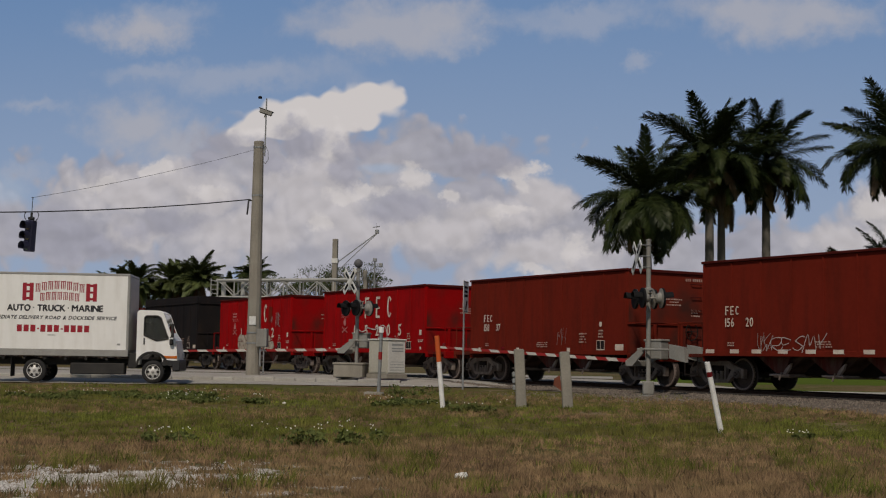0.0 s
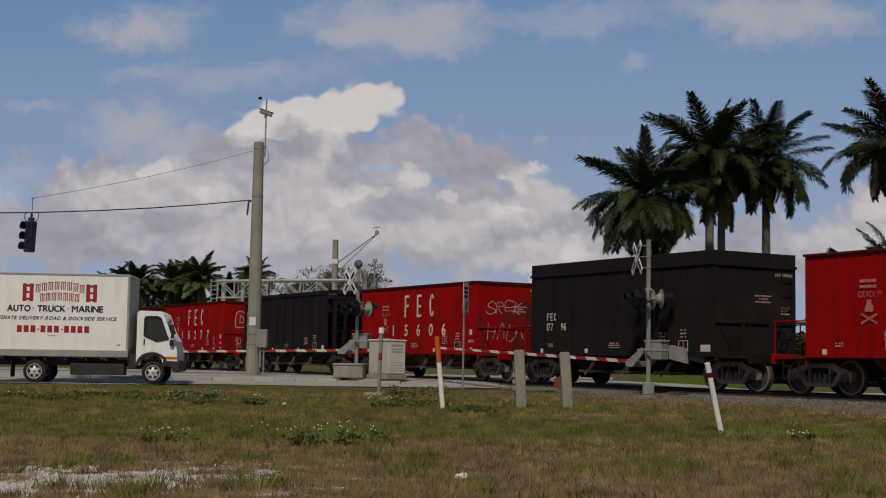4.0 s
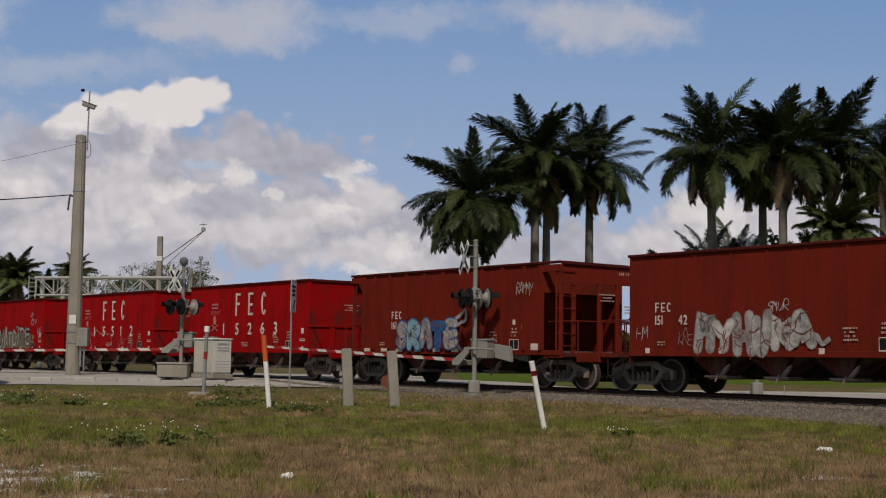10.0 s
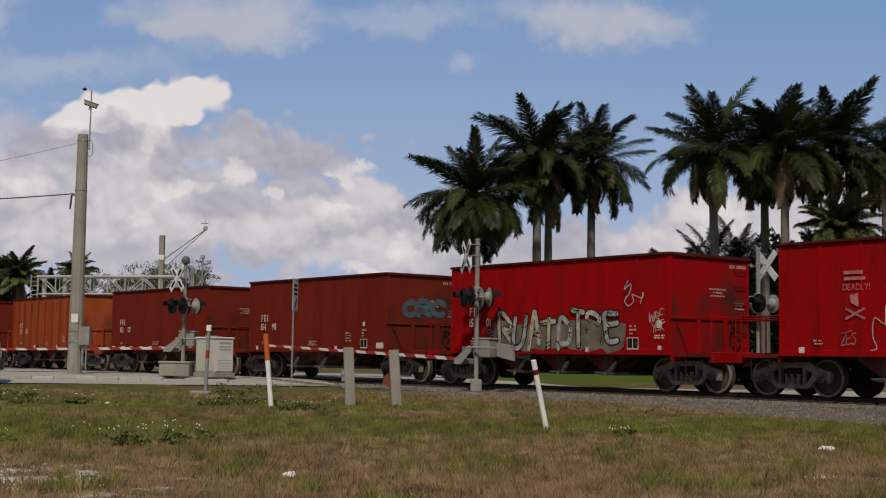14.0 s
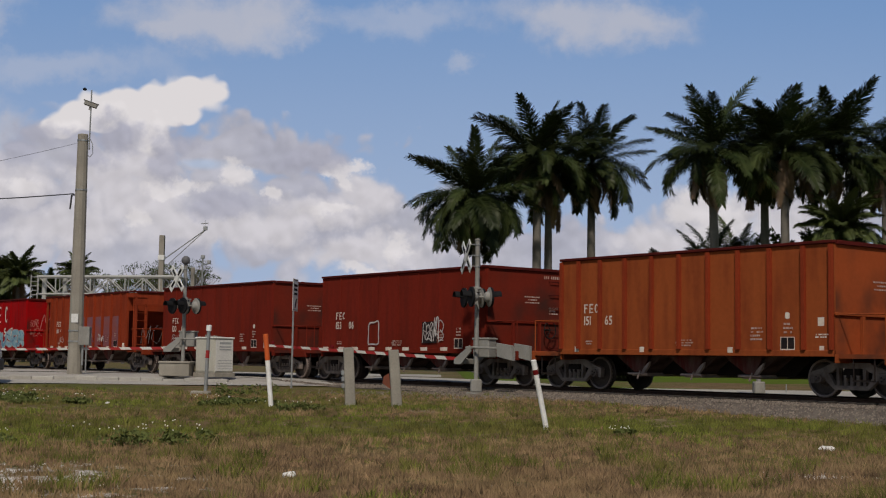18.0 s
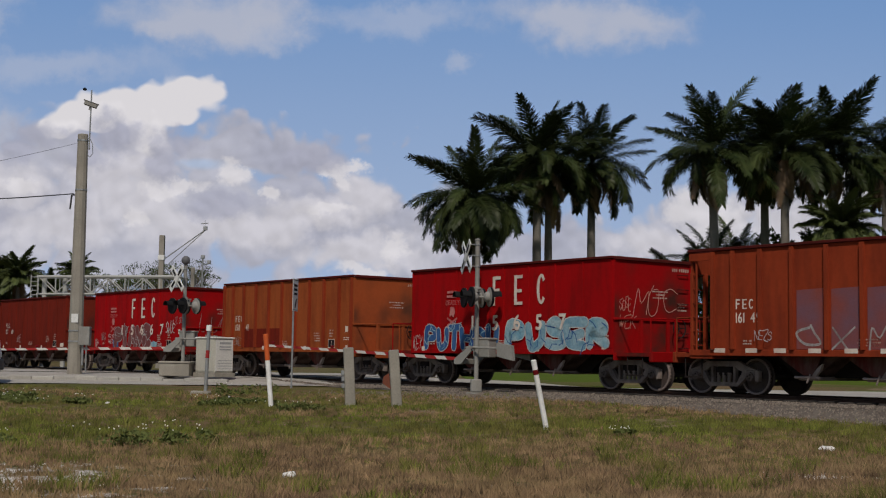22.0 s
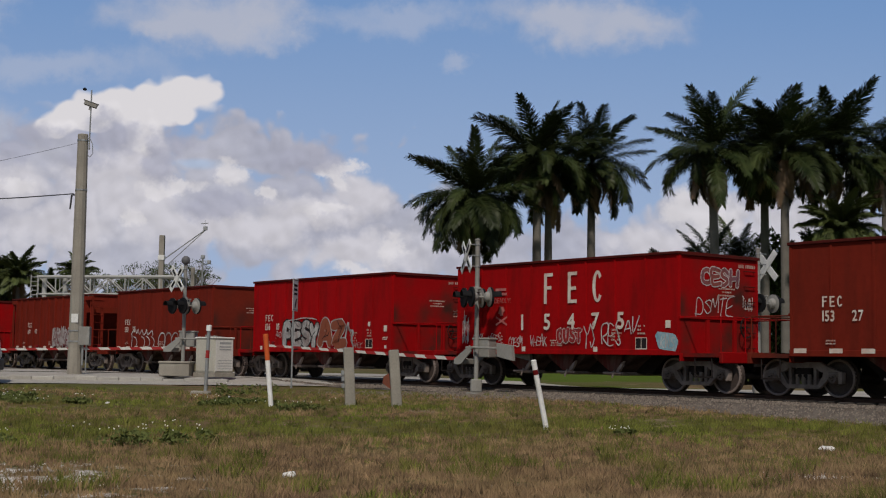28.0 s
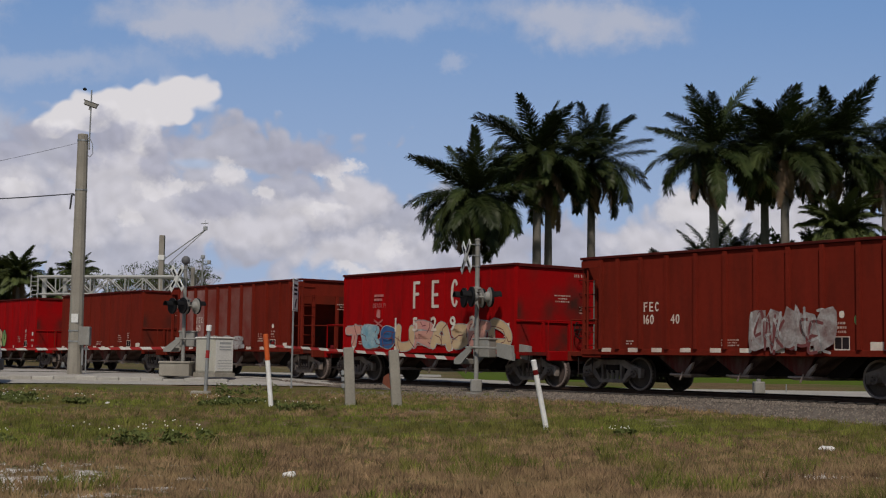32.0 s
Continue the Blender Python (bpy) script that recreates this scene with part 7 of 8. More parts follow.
for y0, y1 in ((0.04, 0.10), (W - 0.14, W - 0.08)):
    # door skin, with the window left open above the waistline
    bm = bmn()
    prism(bm, [(-1.80, 0.62), (-1.80, 1.62), (-1.48, 1.62), (-0.92, 1.44), (-0.42, 1.52), (-0.34, 1.72), (-0.10, 1.45), (-0.03, 1.05), (0.0, 0.62), (-0.62, 0.62), (-0.70, 0.86), (-0.92, 1.03), (-1.38, 1.03), (-1.60, 0.86), (-1.66, 0.62)], "y", y0, y1)
    prism(bm, [(-1.80, 1.62), (-1.80, 2.40), (-1.70, 2.47), (-0.85, 2.46), (-0.66, 2.38), (-0.34, 1.72), (-0.42, 1.52), (-0.50, 1.66), (-0.76, 2.20), (-0.90, 2.27), (-1.40, 2.27), (-1.48, 2.20), (-1.48, 1.62)], "y", y0, y1)
    part("door_skin", bm, TRUCK_WHITE, cab)
    bm = bmn()
    prism(bm, [(-1.48, 1.62), (-1.48, 2.20), (-1.40, 2.27), (-0.90, 2.27), (-0.76, 2.20), (-0.50, 1.66), (-0.42, 1.52), (-0.92, 1.44)], "y", y0 + 0.02, y0 + 0.026)
    w = part("side_window", bm, GLASS, cab, "dark tinted side window")
    bm = bmn()
    ring = [(-1.48, 1.62), (-1.48, 2.20), (-1.40, 2.27), (-0.90, 2.27), (-0.76, 2.20), (-0.50, 1.66), (-0.42, 1.52), (-0.92, 1.44)]
    yk = y0 - 0.006 if y0 < 1 else y1 + 0.006
    for (ax, az), (bx, bz) in zip(ring, ring[1:] + ring[:1]):
        rod(bm, (ax, yk, az), (bx, yk, bz), 0.028, 5)
    part("window_seal", bm, CHASSIS, cab, "black window seal")
    w.visible_shadow = False
bm = bmn()
prism(bm, [(-0.66, 2.36), (-0.36, 1.72), (-0.375, 1.715), (-0.68, 2.35)], "y", 0.16, W - 0.2)
part("windscreen", bm, GLASS, cab, "large raked windscreen")
bm = bmn()
box(bm, -1.66, -1.16, 0.2, 0.75, 1.30, 2.05, 0.06)
box(bm, -1.66, -1.16, 1.1, 1.7, 1.30, 2.05, 0.06)
box(bm, -0.62, -0.35, 0.15, W - 0.25, 1.25, 1.55, 0.04)
part("seat", bm, CHASSIS, cab, "dark seats and dashboard")
bm = bmn()
box(bm, -1.50, -1.44, 0.02, 0.045, 1.30, 1.52, 0.008)
part("door_handle", bm, CHASSIS, cab, "black door handle")
bm = bmn()
rod(bm, (-0.42, 0.05, 1.95), (-0.22, -0.16, 2.0), 0.014, 6)
rod(bm, (-0.36, 0.05, 1.55), (-0.20, -0.16, 1.6), 0.014, 6)
box(bm, -0.28, -0.16, -0.24, -0.06, 1.55, 2.02, 0.03)
box(bm, -0.36, -0.20, -0.10, 0.05, 1.30, 1.50, 0.03)
part("mirror", bm, CHASSIS, cab, "black door mirrors")
bm = bmn()
box(bm, -0.22, 0.12, 0.02, W - 0.06, 0.42, 0.80, 0.04)
prism(bm, [(-0.68, 0.60), (-0.20, 0.60), (-0.20, 0.78), (-0.62, 0.80)], "y", 0.03, 0.14)
part("bumper", bm, mat("dark_bumper", (0.045, 0.045, 0.047), 0.6, vary=(0.03, 0.03, 0.03), spec=0.15), cab, "dark grey plastic front bumper")
bm = bmn()
box(bm, -0.60, -0.02, 0.025, 0.05, 0.84, 0.93, 0.01)
part("indicator", bm, AMBER, cab, "amber side marker lamp")
for yy in (0.25, W - 0.42):
    bm = bmn()
    box(bm, -0.02, 0.03, yy, yy + 0.26, 0.86, 1.04, 0.02)
    part("headlight", bm, RIM, cab, "clear headlight")
arch = []
for i in range(11):
    a = radians(180 * i / 10)
    arch.append((-0.78 + 0.54 * math.cos(a), 0.62 + 0.46 * math.sin(a)))
inner_arch = [(-0.78 + 0.46 * math.cos(radians(180 * i / 10)), 0.62 + 0.38 * math.sin(radians(180 * i / 10))) for i in range(10, -1, -1)]
for ob in (cab, *cab.children):      # the cab is short
    ob.data.transform(Matrix.Translation((0.07, 0, 0)) @ Matrix.Diagonal((0.77, 1, 1, 1)))
bm = bmn()
prism(bm, arch + inner_arch, "y", 0.0, 0.16)
part("wheel_arch", bm, CHASSIS, cab, "black wheel arch")
# chassis under the box
bm = bmn()
for yy in (0.55, 1.35):
    box(bm, -7.1, -0.3, yy, yy + 0.09, 0.58, 0.80)
box(bm, -3.5, -1.7, 0.10, 0.62, 0.28, 0.66, 0.03)
box(bm, -1.58, -1.28, 0.1, W - 0.1, 0.5, 1.0, 0.02)
rod(bm, (-4.66, 0.2, 0.385), (-4.66, 1.85, 0.385), 0.07, 8)
rod(bm, (-0.74, 0.2, 0.385), (-0.74, 1.85, 0.385), 0.05, 8)
for i in range(8):
    box(bm, -7.1 + i * 0.68, -7.02 + i * 0.68, 0.05, W - 0.05, 0.76, 0.84)
part("chassis", bm, CHASSIS, van, "black chassis rails and tank")
bm = bmn()
box(bm, -5.45, -5.43, 0.06, 0.62, 0.18, 0.80)
part("mud_flap", bm, CHASSIS, van)


def road_wheel(parent, x, y, turn):
    bm = bmn()
    lathe(bm, [(0.20, -0.10), (0.30, -0.115), (0.365, -0.09), (0.385, -0.04), (0.385, 0.04), (0.365, 0.09), (0.30, 0.115), (0.20, 0.10)], 28, pose(0, 0, 0, 90), cap=False)
    w = part("wheel", bm, TYRE, parent, "black truck tyre", smooth=False, at=pose(x, y, 0.385, 0, 0, turn))
    bm = bmn()
    lathe(bm, [(0.232, 0.10), (0.25, 0.122), (0.236, 0.12), (0.215, 0.085), (0.20, 0.07), (0.13, 0.10), (0.09, 0.115), (0.03, 0.12)], 28, pose(0, 0, 0, 90), cap=False)
    r = part("rim", bm, RIM, w, "pale steel wheel rim")
    for i in range(6):
        a = i * math.pi / 3
        bm = bmn()
        lathe(bm, [(0.002, 0.0), (0.048, 0.0), (0.05, 0.03)], 10, pose(0.165 * math.cos(a), -0.075, 0.168 * math.sin(a), 90))
        part("hand_hole", bm, CHASSIS, r)
    bm = bmn()
    lathe(bm, [(0.055, 0.09), (0.05, 0.14), (0.02, 0.15)], 14, pose(0, 0, 0, 90))
    part("hub", bm, BOX_TRIM, r)
    return w


for x in (-0.74, -4.66):
    road_wheel(van, x, 0.14, 0)
    road_wheel(van, x, W - 0.14, 180)
# ---- palms, trees and shrubs ----
PALM_LEAF = mat("palm_leaf", (0.024, 0.037, 0.012), 0.40, vary=(0.068, 0.078, 0.025), scale=1.1, fine=12, bump=0, object_random=0.4, spec=0.12, contrast=0.25)
PALM_LIGHT = mat("young_palm_leaf", (0.065, 0.084, 0.024), 0.55, vary=(0.10, 0.118, 0.036), scale=0.8, fine=12, bump=0, object_random=0.25)
PALM_DRY = mat("dry_palm_leaf", (0.19, 0.13, 0.085), 0.85, vary=(0.11, 0.075, 0.045), scale=0.8, fine=12, bump=0, object_random=0.3)
PALM_BARK = mat("palm_trunk", (0.17, 0.155, 0.135), 0.9, vary=(0.09, 0.08, 0.07), scale=1.5, fine=14, bump=0.4)
SHRUB_LEAF = island_mat("shrub_leaf", (0.035, 0.055, 0.015), (0.075, 0.10, 0.03))
TREE_BARK = mat("grey_bark", (0.17, 0.15, 0.13), 0.9, vary=(0.10, 0.09, 0.08), scale=3)


def frond_mesh(seed, length, bend, material, thin=1.0, n=72):
    """A feather leaf along +x: an arching rib with two combs of long leaflets that hang at their tips."""
    r = random.Random(seed)
    vs, fs = [], []
    pts, p, ang = [], Vector((0, 0, 0)), 0.0
    side = r.uniform(-0.16, 0.16)
    for i in range(n + 1):
        pts.append((p.copy(), ang))
        u = i / n
        ang -= radians(bend) / n * (0.35 + 1.3 * u)
        p = p + Vector((math.cos(ang), side * u, math.sin(ang))) * length / n
    for (a, aa), (b, ab) in zip(pts, pts[1:]):
        k = len(vs)
        w = 0.06 * (1 - a.x / (length * 1.1)) + 0.008
        vs += [tuple(a + Vector((0, w, 0))), tuple(a - Vector((0, w, 0))), tuple(b - Vector((0, w, 0))), tuple(b + Vector((0, w, 0)))]
        fs.append((k, k + 1, k + 2, k + 3))
    for i in range(7, n + 1):
        u = i / n
        a, aa = pts[i]
        fwd = Vector((math.cos(aa), 0, math.sin(aa)))
        up = Vector((-math.sin(aa), 0, math.cos(aa)))
        full = min(1.0, 0.35 + 2.6 * (u - 0.1)) * (1.0 - 0.62 * max(0, u - 0.55) / 0.45)
        for sgn in (-1, 1):
            for row in (0, 1):
                ll = thin * length * 0.225 * full * r.uniform(0.8, 1.1)
                out = (Vector((0, sgn, 0)) * r.uniform(0.75, 1.0) + fwd * (0.38 + 0.65 * u + r.uniform(-0.12, 0.12)) + up * (r.uniform(0.05, 0.55) if row else r.uniform(-0.4, 0.1))).normalized()
                mid = a + out * ll * 0.55 + Vector((0, 0, -0.05 * ll))
                tip = a + out * ll * 0.92 + Vector((0, 0, -ll * r.uniform(0.08, 0.36)))
                wv = fwd.cross(out).normalized().cross(out) * 0.027
                k = len(vs)
                vs += [tuple(a - wv * 0.7), tuple(a + wv * 0.7), tuple(mid + wv), tuple(mid - wv), tuple(tip)]
                fs += [(k, k + 1, k + 2, k + 3), (k + 3, k + 2, k + 4)]
    me = bpy.data.meshes.new("frond")
    me.from_pydata(vs, [], fs)
    me.materials.append(material)
    return me


FRONDS = {
    "green": [frond_mesh(i, 4.2 + 0.3 * (i % 3), (36, 52, 68, 45)[i % 4], PALM_LEAF) for i in range(8)],
    "up": [frond_mesh(80 + i, 4.3 + 0.25 * (i % 3), (16, 24, 32, 40)[i % 4], PALM_LEAF) for i in range(6)],
    "arch": [frond_mesh(60 + i, 4.4, (92, 108, 122)[i % 3], PALM_LEAF) for i in range(4)],
    "light": [frond_mesh(20 + i, 2.7, (30, 50, 75)[i % 3], PALM_LIGHT, 1.1) for i in range(4)],
    "dry": [frond_mesh(40 + i, 3.3, (40, 60, 80)[i % 3], PALM_DRY, 0.75) for i in range(3)],
}


def palm(x, y, crown_z, seed, size=1.0, dry=3, light=False, count=32, label="", lean=0.0, ground=0.6, hang=3, sag=14):
    r = random.Random(seed)
    pm = thing("palm_tree", label or "tall royal palm with grey trunk and dark drooping fronds", "palm tree", pose(x, y, ground), group="palms behind the railway")
    h = crown_z - ground
    bm = bmn()
    rows = []
    n = 12
    shaft = h - 1.5 * size
    prof = [(0.36, 0.0), (0.31, 0.12), (0.28, 0.4), (0.28, 0.6), (0.25, 0.85), (0.20, 1.0)]
    for rr, u in prof:
        rows.append([bm.verts.new((rr * size * math.cos(2 * math.pi * i / n) + lean * u * u, rr * size * math.sin(2 * math.pi * i / n), shaft * u)) for i in range(n)])
    for a, b in zip(rows, rows[1:]):
        for i in range(n):
            bm.faces.new((a[i], a[(i + 1) % n], b[(i + 1) % n], b[i]))
    part("trunk", bm, PALM_BARK, pm, smooth=True)
    bm = bmn()
    lathe(bm, [(0.19 * size, shaft - 0.02), (0.24 * size, shaft + 0.4 * size), (0.16 * size, h - 0.3 * size), (0.06 * size, h)], 10)
    bmesh.ops.translate(bm, vec=(lean, 0, 0), verts=bm.verts)
    part("crownshaft", bm, PALM_LIGHT, pm, "smooth green crownshaft", smooth=True)
    for i in range(count):
        u = i / count
        el = 66 - 94 * u ** 0.95 + r.uniform(-11, 11)
        az = i * 137.5 + r.uniform(-14, 14)
        me = r.choice(FRONDS["light" if light else "up" if u < 0.5 else "green"])
        sc = size * r.uniform(0.85, 1.08)
        m = pose(lean, 0, h - 0.25 * size - 0.3 * u * size) @ pose(0, 0, 0, 0, 0, az) @ pose(0, 0, 0, r.uniform(-22, 22), -el, 0) @ Matrix.Scale(sc, 4)
        part("frond", me, None, pm, at=m)
    for i in range(hang):
        m = pose(lean, 0, h - 0.5 * size) @ pose(0, 0, 0, 0, 0, i * 137.5 + 40) @ pose(0, 0, 0, r.uniform(-15, 15), r.uniform(-25, sag), 0) @ Matrix.Scale(size * r.uniform(0.85, 1.05), 4)
        part("frond", r.choice(FRONDS["light" if light else "arch"]), None, pm, at=m)
    for i in range(dry):
        az = i * 137.5 + 200 + r.uniform(-30, 30)
        m = pose(lean, 0, h - 0.75 * size) @ pose(0, 0, 0, 0, 0, az) @ pose(0, 0, 0, r.uniform(-25, 25), r.uniform(24, 72), 0) @ Matrix.Scale(size * r.uniform(0.8, 1.1), 4)
        part("dry_frond", r.choice(FRONDS["dry"]), None, pm, "hanging dry brown frond", at=m)
    return pm


palm(2.2, 82, 12.1, 1, 1.0, 4, lean=-0.25, count=34, hang=32, sag=52)
palm(6.05, 85, 15.0, 2, 1.0, 10, count=30, hang=8)
palm(6.95, 87, 14.0, 3, 0.95, 6, count=22, hang=8)
palm(9.9, 88, 15.1, 4, 1.0, 9, count=30, hang=8)
palm(16.6, 80, 14.8, 5, 1.0, 9, lean=-0.25, count=30, hang=7)
palm(20.3, 83, 15.1, 6, 1.0, 12, count=30, hang=7)
palm(20.8, 80, 14.9, 7, 1.0, 10, count=28, hang=7)
palm(24.3, 82, 15.3, 8, 1.05, 9, count=32, hang=7)
palm(28.3, 84, 15.2, 19, 1.0, 8, count=30, hang=7)
palm(31.6, 84, 14.8, 9, 1.0, 4)
palm(34.9, 86, 16.2, 10, 1.0, 3)
palm(38.5, 88, 15.0, 14, 1.0, 3)
# lower, younger palms and shrubs behind them
for k, (x, y, z, s) in enumerate(((18.2, 90, 8.6, 0.75), (20.6, 92, 8.8, 0.75), (22.4, 89, 7.6, 0.8), (26.8, 90, 8.2, 0.8), (16.8, 93, 7.4, 0.7))):
    palm(x, y, z, 30 + k, s, 1, False, 20, "young dark palm behind the tall ones")
palm(23.4, 77, 9.9, 41, 1.0, 2, True, 50, "younger bright green palm")
palm(27.2, 78, 7.8, 42, 0.85, 2, True, 40, "younger bright green palm")
# far palms behind the truck and the gantry
palm(-41.5, 122, 8.6, 51, 1.0, 3, True, 44, label="distant olive green palm")
palm(-38.5, 120, 8.9, 52, 1.0, 3, True, 44, label="distant olive green palm")
palm(-36.8, 124, 7.6, 55, 0.95, 3, True, 40, label="distant olive green palm")
palm(-34.9, 126, 9.6, 53, 0.8, 2, True, 34, label="distant olive green palm")
palm(-45.0, 121, 8.4, 54, 1.0, 3, True, 44, label="distant olive green palm")
palm(-48.5, 124, 8.0, 56, 1.0, 3, True, 44, label="distant olive green palm")


def leaf_cloud(name, blobs, leaf, count, seed, material, label, cat, kind=""):
    """Many small leaves spread in uneven clumps."""
    r = random.Random(seed)
    vs, fs = [], []
    for i in range(count):
        cx, cy, cz, rx, ry, rz = r.choice(blobs)
        d = Vector((r.gauss(0, 1), r.gauss(0, 1), r.gauss(0, 1))).normalized() * (r.uniform(0.35, 1.0) ** 0.5)
        c = Vector((cx + d.x * rx, cy + d.y * ry, cz + d.z * rz))
        a = Vector((r.uniform(-1, 1), r.uniform(-1, 1), r.uniform(-1, 1))).normalized()
        b = a.cross(Vector((r.uniform(-1, 1), r.uniform(-1, 1), r.uniform(-1, 1)))).normalized()
        k = len(vs)
        s = leaf * r.uniform(0.6, 1.3)
        vs += [tuple(c - a * s), tuple(c + b * s * 0.4), tuple(c + a * s), tuple(c - b * s * 0.4)]
        fs.append((k, k + 1, k + 2, k + 3))
    me = bpy.data.meshes.new(name)
    me.from_pydata(vs, [], fs)
    me.materials.append(material)
    return me


def shrub(x, y, w, h, seed, label="dense dark green shrub behind the railway"):
    r = random.Random(seed)
    t = thing("shrub", label, "shrub", pose(x, y, 0.55), group="shrubs behind the railway")
    blobs = [(r.uniform(-w, w) * 0.6, r.uniform(-1, 1), h * r.uniform(0.3, 0.8), w * r.uniform(0.25, 0.5), 1.2, h * r.uniform(0.2, 0.35)) for _ in range(13)]
    part("foliage", leaf_cloud("foliage", blobs, 0.24, 5200, seed, SHRUB_LEAF, "", ""), None, t)
    bm = bmn()
    for k in range(5):
        rod(bm, (r.uniform(-0.3, 0.3), 0, 0), (r.uniform(-w, w) * 0.5, r.uniform(-0.5, 0.5), h * 0.6), 0.05, 5, 0.02)
    part("stem", bm, TREE_BARK, t)


for k, (x, y, w, h) in enumerate(((15.5, 88, 2.6, 5.2), (19.5, 88, 2.8, 7.4), (23.5, 90, 2.8, 9.6), (21.5, 86, 2.4, 7.8), (25.8, 88, 2.6, 9.2), (27.5, 88, 3.0, 6.6), (31.5, 90, 3, 5.8), (11.5, 94, 2.6, 3.2), (35.5, 90, 3, 5.5))):
    shrub(x, y, w, h, 60 + k)
for k, (x, y, w, h) in enumerate(((-47.5, 126, 3.2, 7.2), (-43.5, 127, 3.2, 7.8), (-39.8, 126, 3.2, 7.4), (-36.5, 128, 2.8, 6.4))):
    shrub(x, y, w, h, 80 + k, "distant dark olive shrub below the palms")
# low woods along the horizon
blobs = []
rw = random.Random(77)
for i in range(150):
    x = rw.uniform(-110, 110)
    blobs.append((x, 150 + rw.uniform(-6, 6), 0.6 + rw.uniform(0.8, 2.6), rw.uniform(1.5, 3.5), 2, rw.uniform(0.8, 1.6)))
thing("far_woods", "low dark green woods along the horizon", "woods", kind="stuff", data=leaf_cloud("far_woods", blobs, 0.4, 16000, 78, SHRUB_LEAF, "", ""))


def bare_tree(x, y, h, seed):
    """A wide thin-leaved tree of many forking limbs."""
    r = random.Random(seed)
    t = thing("tree", "distant thin-leaved tree with grey branches", "tree", pose(x, y, 0.6))
    bm = bmn()
    tips = []

    def grow(p, d, length, rad, depth):
        q = p + d * length
        rod(bm, p, q, rad, 5, rad * 0.65)
        if depth == 0:
            tips.append(q)
            return
        for k in range(3):
            nd = (d + Vector((r.uniform(-1, 1), r.uniform(-0.6, 0.6), r.uniform(-0.25, 0.6))) * 0.75).normalized()
            grow(q, nd, length * r.uniform(0.6, 0.82), rad * 0.6, depth - 1)

    for k in range(4):
        grow(Vector((k * 1.3 - 2, 0, 0)), Vector((r.uniform(-0.35, 0.35), 0, 1)).normalized(), h * 0.34, 0.16, 4)
    part("trunk", bm, TREE_BARK, t)
    blobs = [(q.x, q.y, q.z, 0.35, 0.35, 0.25) for q in tips]
    part("crown", leaf_cloud("crown", blobs, 0.085, 5200, seed, SHRUB_LEAF, "", ""), None, t)


bare_tree(-28.5, 116, 8.2, 91)
bare_tree(-24.2, 117, 8.8, 92)
# ---- grass, weeds and stones of the lawn ----
def blade_mat(name, a, b, c):
    """Blades of grass: a tone for each blade, drifting into a third tone from patch to patch."""
    m = island_mat(name, a, b)
    n, l = m.node_tree.nodes, m.node_tree.links
    s = n["Principled BSDF"]
    old = s.inputs["Base Color"].links[0].from_socket
    co = n.new("ShaderNodeTexCoord").outputs["Object"]
    f, _ = noise_band(n, l, co, 0.5, 0.40, 0.60, 5, (0.7, 1.2, 1))
    g, _ = noise_band(n, l, co, 2.2, 0.30, 0.70, 8, (1, 0.6, 1))
    tone = n.new("ShaderNodeMapRange")
    tone.inputs[3].default_value, tone.inputs[4].default_value = 0.45, 1.45
    l.new(g, tone.inputs[0])
    mul = n.new("ShaderNodeMix")
    mul.data_type, mul.blend_type = "RGBA", "MULTIPLY"
    mul.inputs[0].default_value = 1.0
    l.new(node_mix(n, l, f, old, c), mul.inputs[6])
    l.new(tone.outputs[0], mul.inputs[7])
    l.new(mul.outputs[2], s.inputs["Base Color"])
    return m


STRAW = blade_mat("straw_blades", (0.255, 0.167, 0.088), (0.135, 0.084, 0.050), (0.215, 0.148, 0.075))
GREEN_BLADES = blade_mat("green_blades", (0.155, 0.172, 0.028), (0.065, 0.078, 0.015), (0.115, 0.105, 0.027))
WEED_LEAF = island_mat("weed_leaves", (0.08, 0.10, 0.028), (0.135, 0.155, 0.048))
FLOWER = mat("white_flower", (0.75, 0.75, 0.68), 0.8, vary=(0.7, 0.68, 0.5), scale=9)
LIME = island_mat("limestone_bits", (0.62, 0.60, 0.56), (0.32, 0.30, 0.27))
rg = np.random.RandomState(12)


def greenness(x, y):
    a = noise.noise(Vector((x * 0.16, y * 0.35, 1.7))) + 0.5 * noise.noise(Vector((x * 0.7, y * 0.9, 4.2)))
    band = math.exp(-((y - 26.3 - 0.12 * x) / 3.3) ** 2)
    left = 0.6 * math.exp(-((y - 33.5) / 3.0) ** 2) * (1 if x < 0 else 0.4)
    return 0.18 * ramp(18, 25, y) - 0.05 + 0.12 * ramp(17, 14, y) + 0.85 * band + left + 0.55 * a


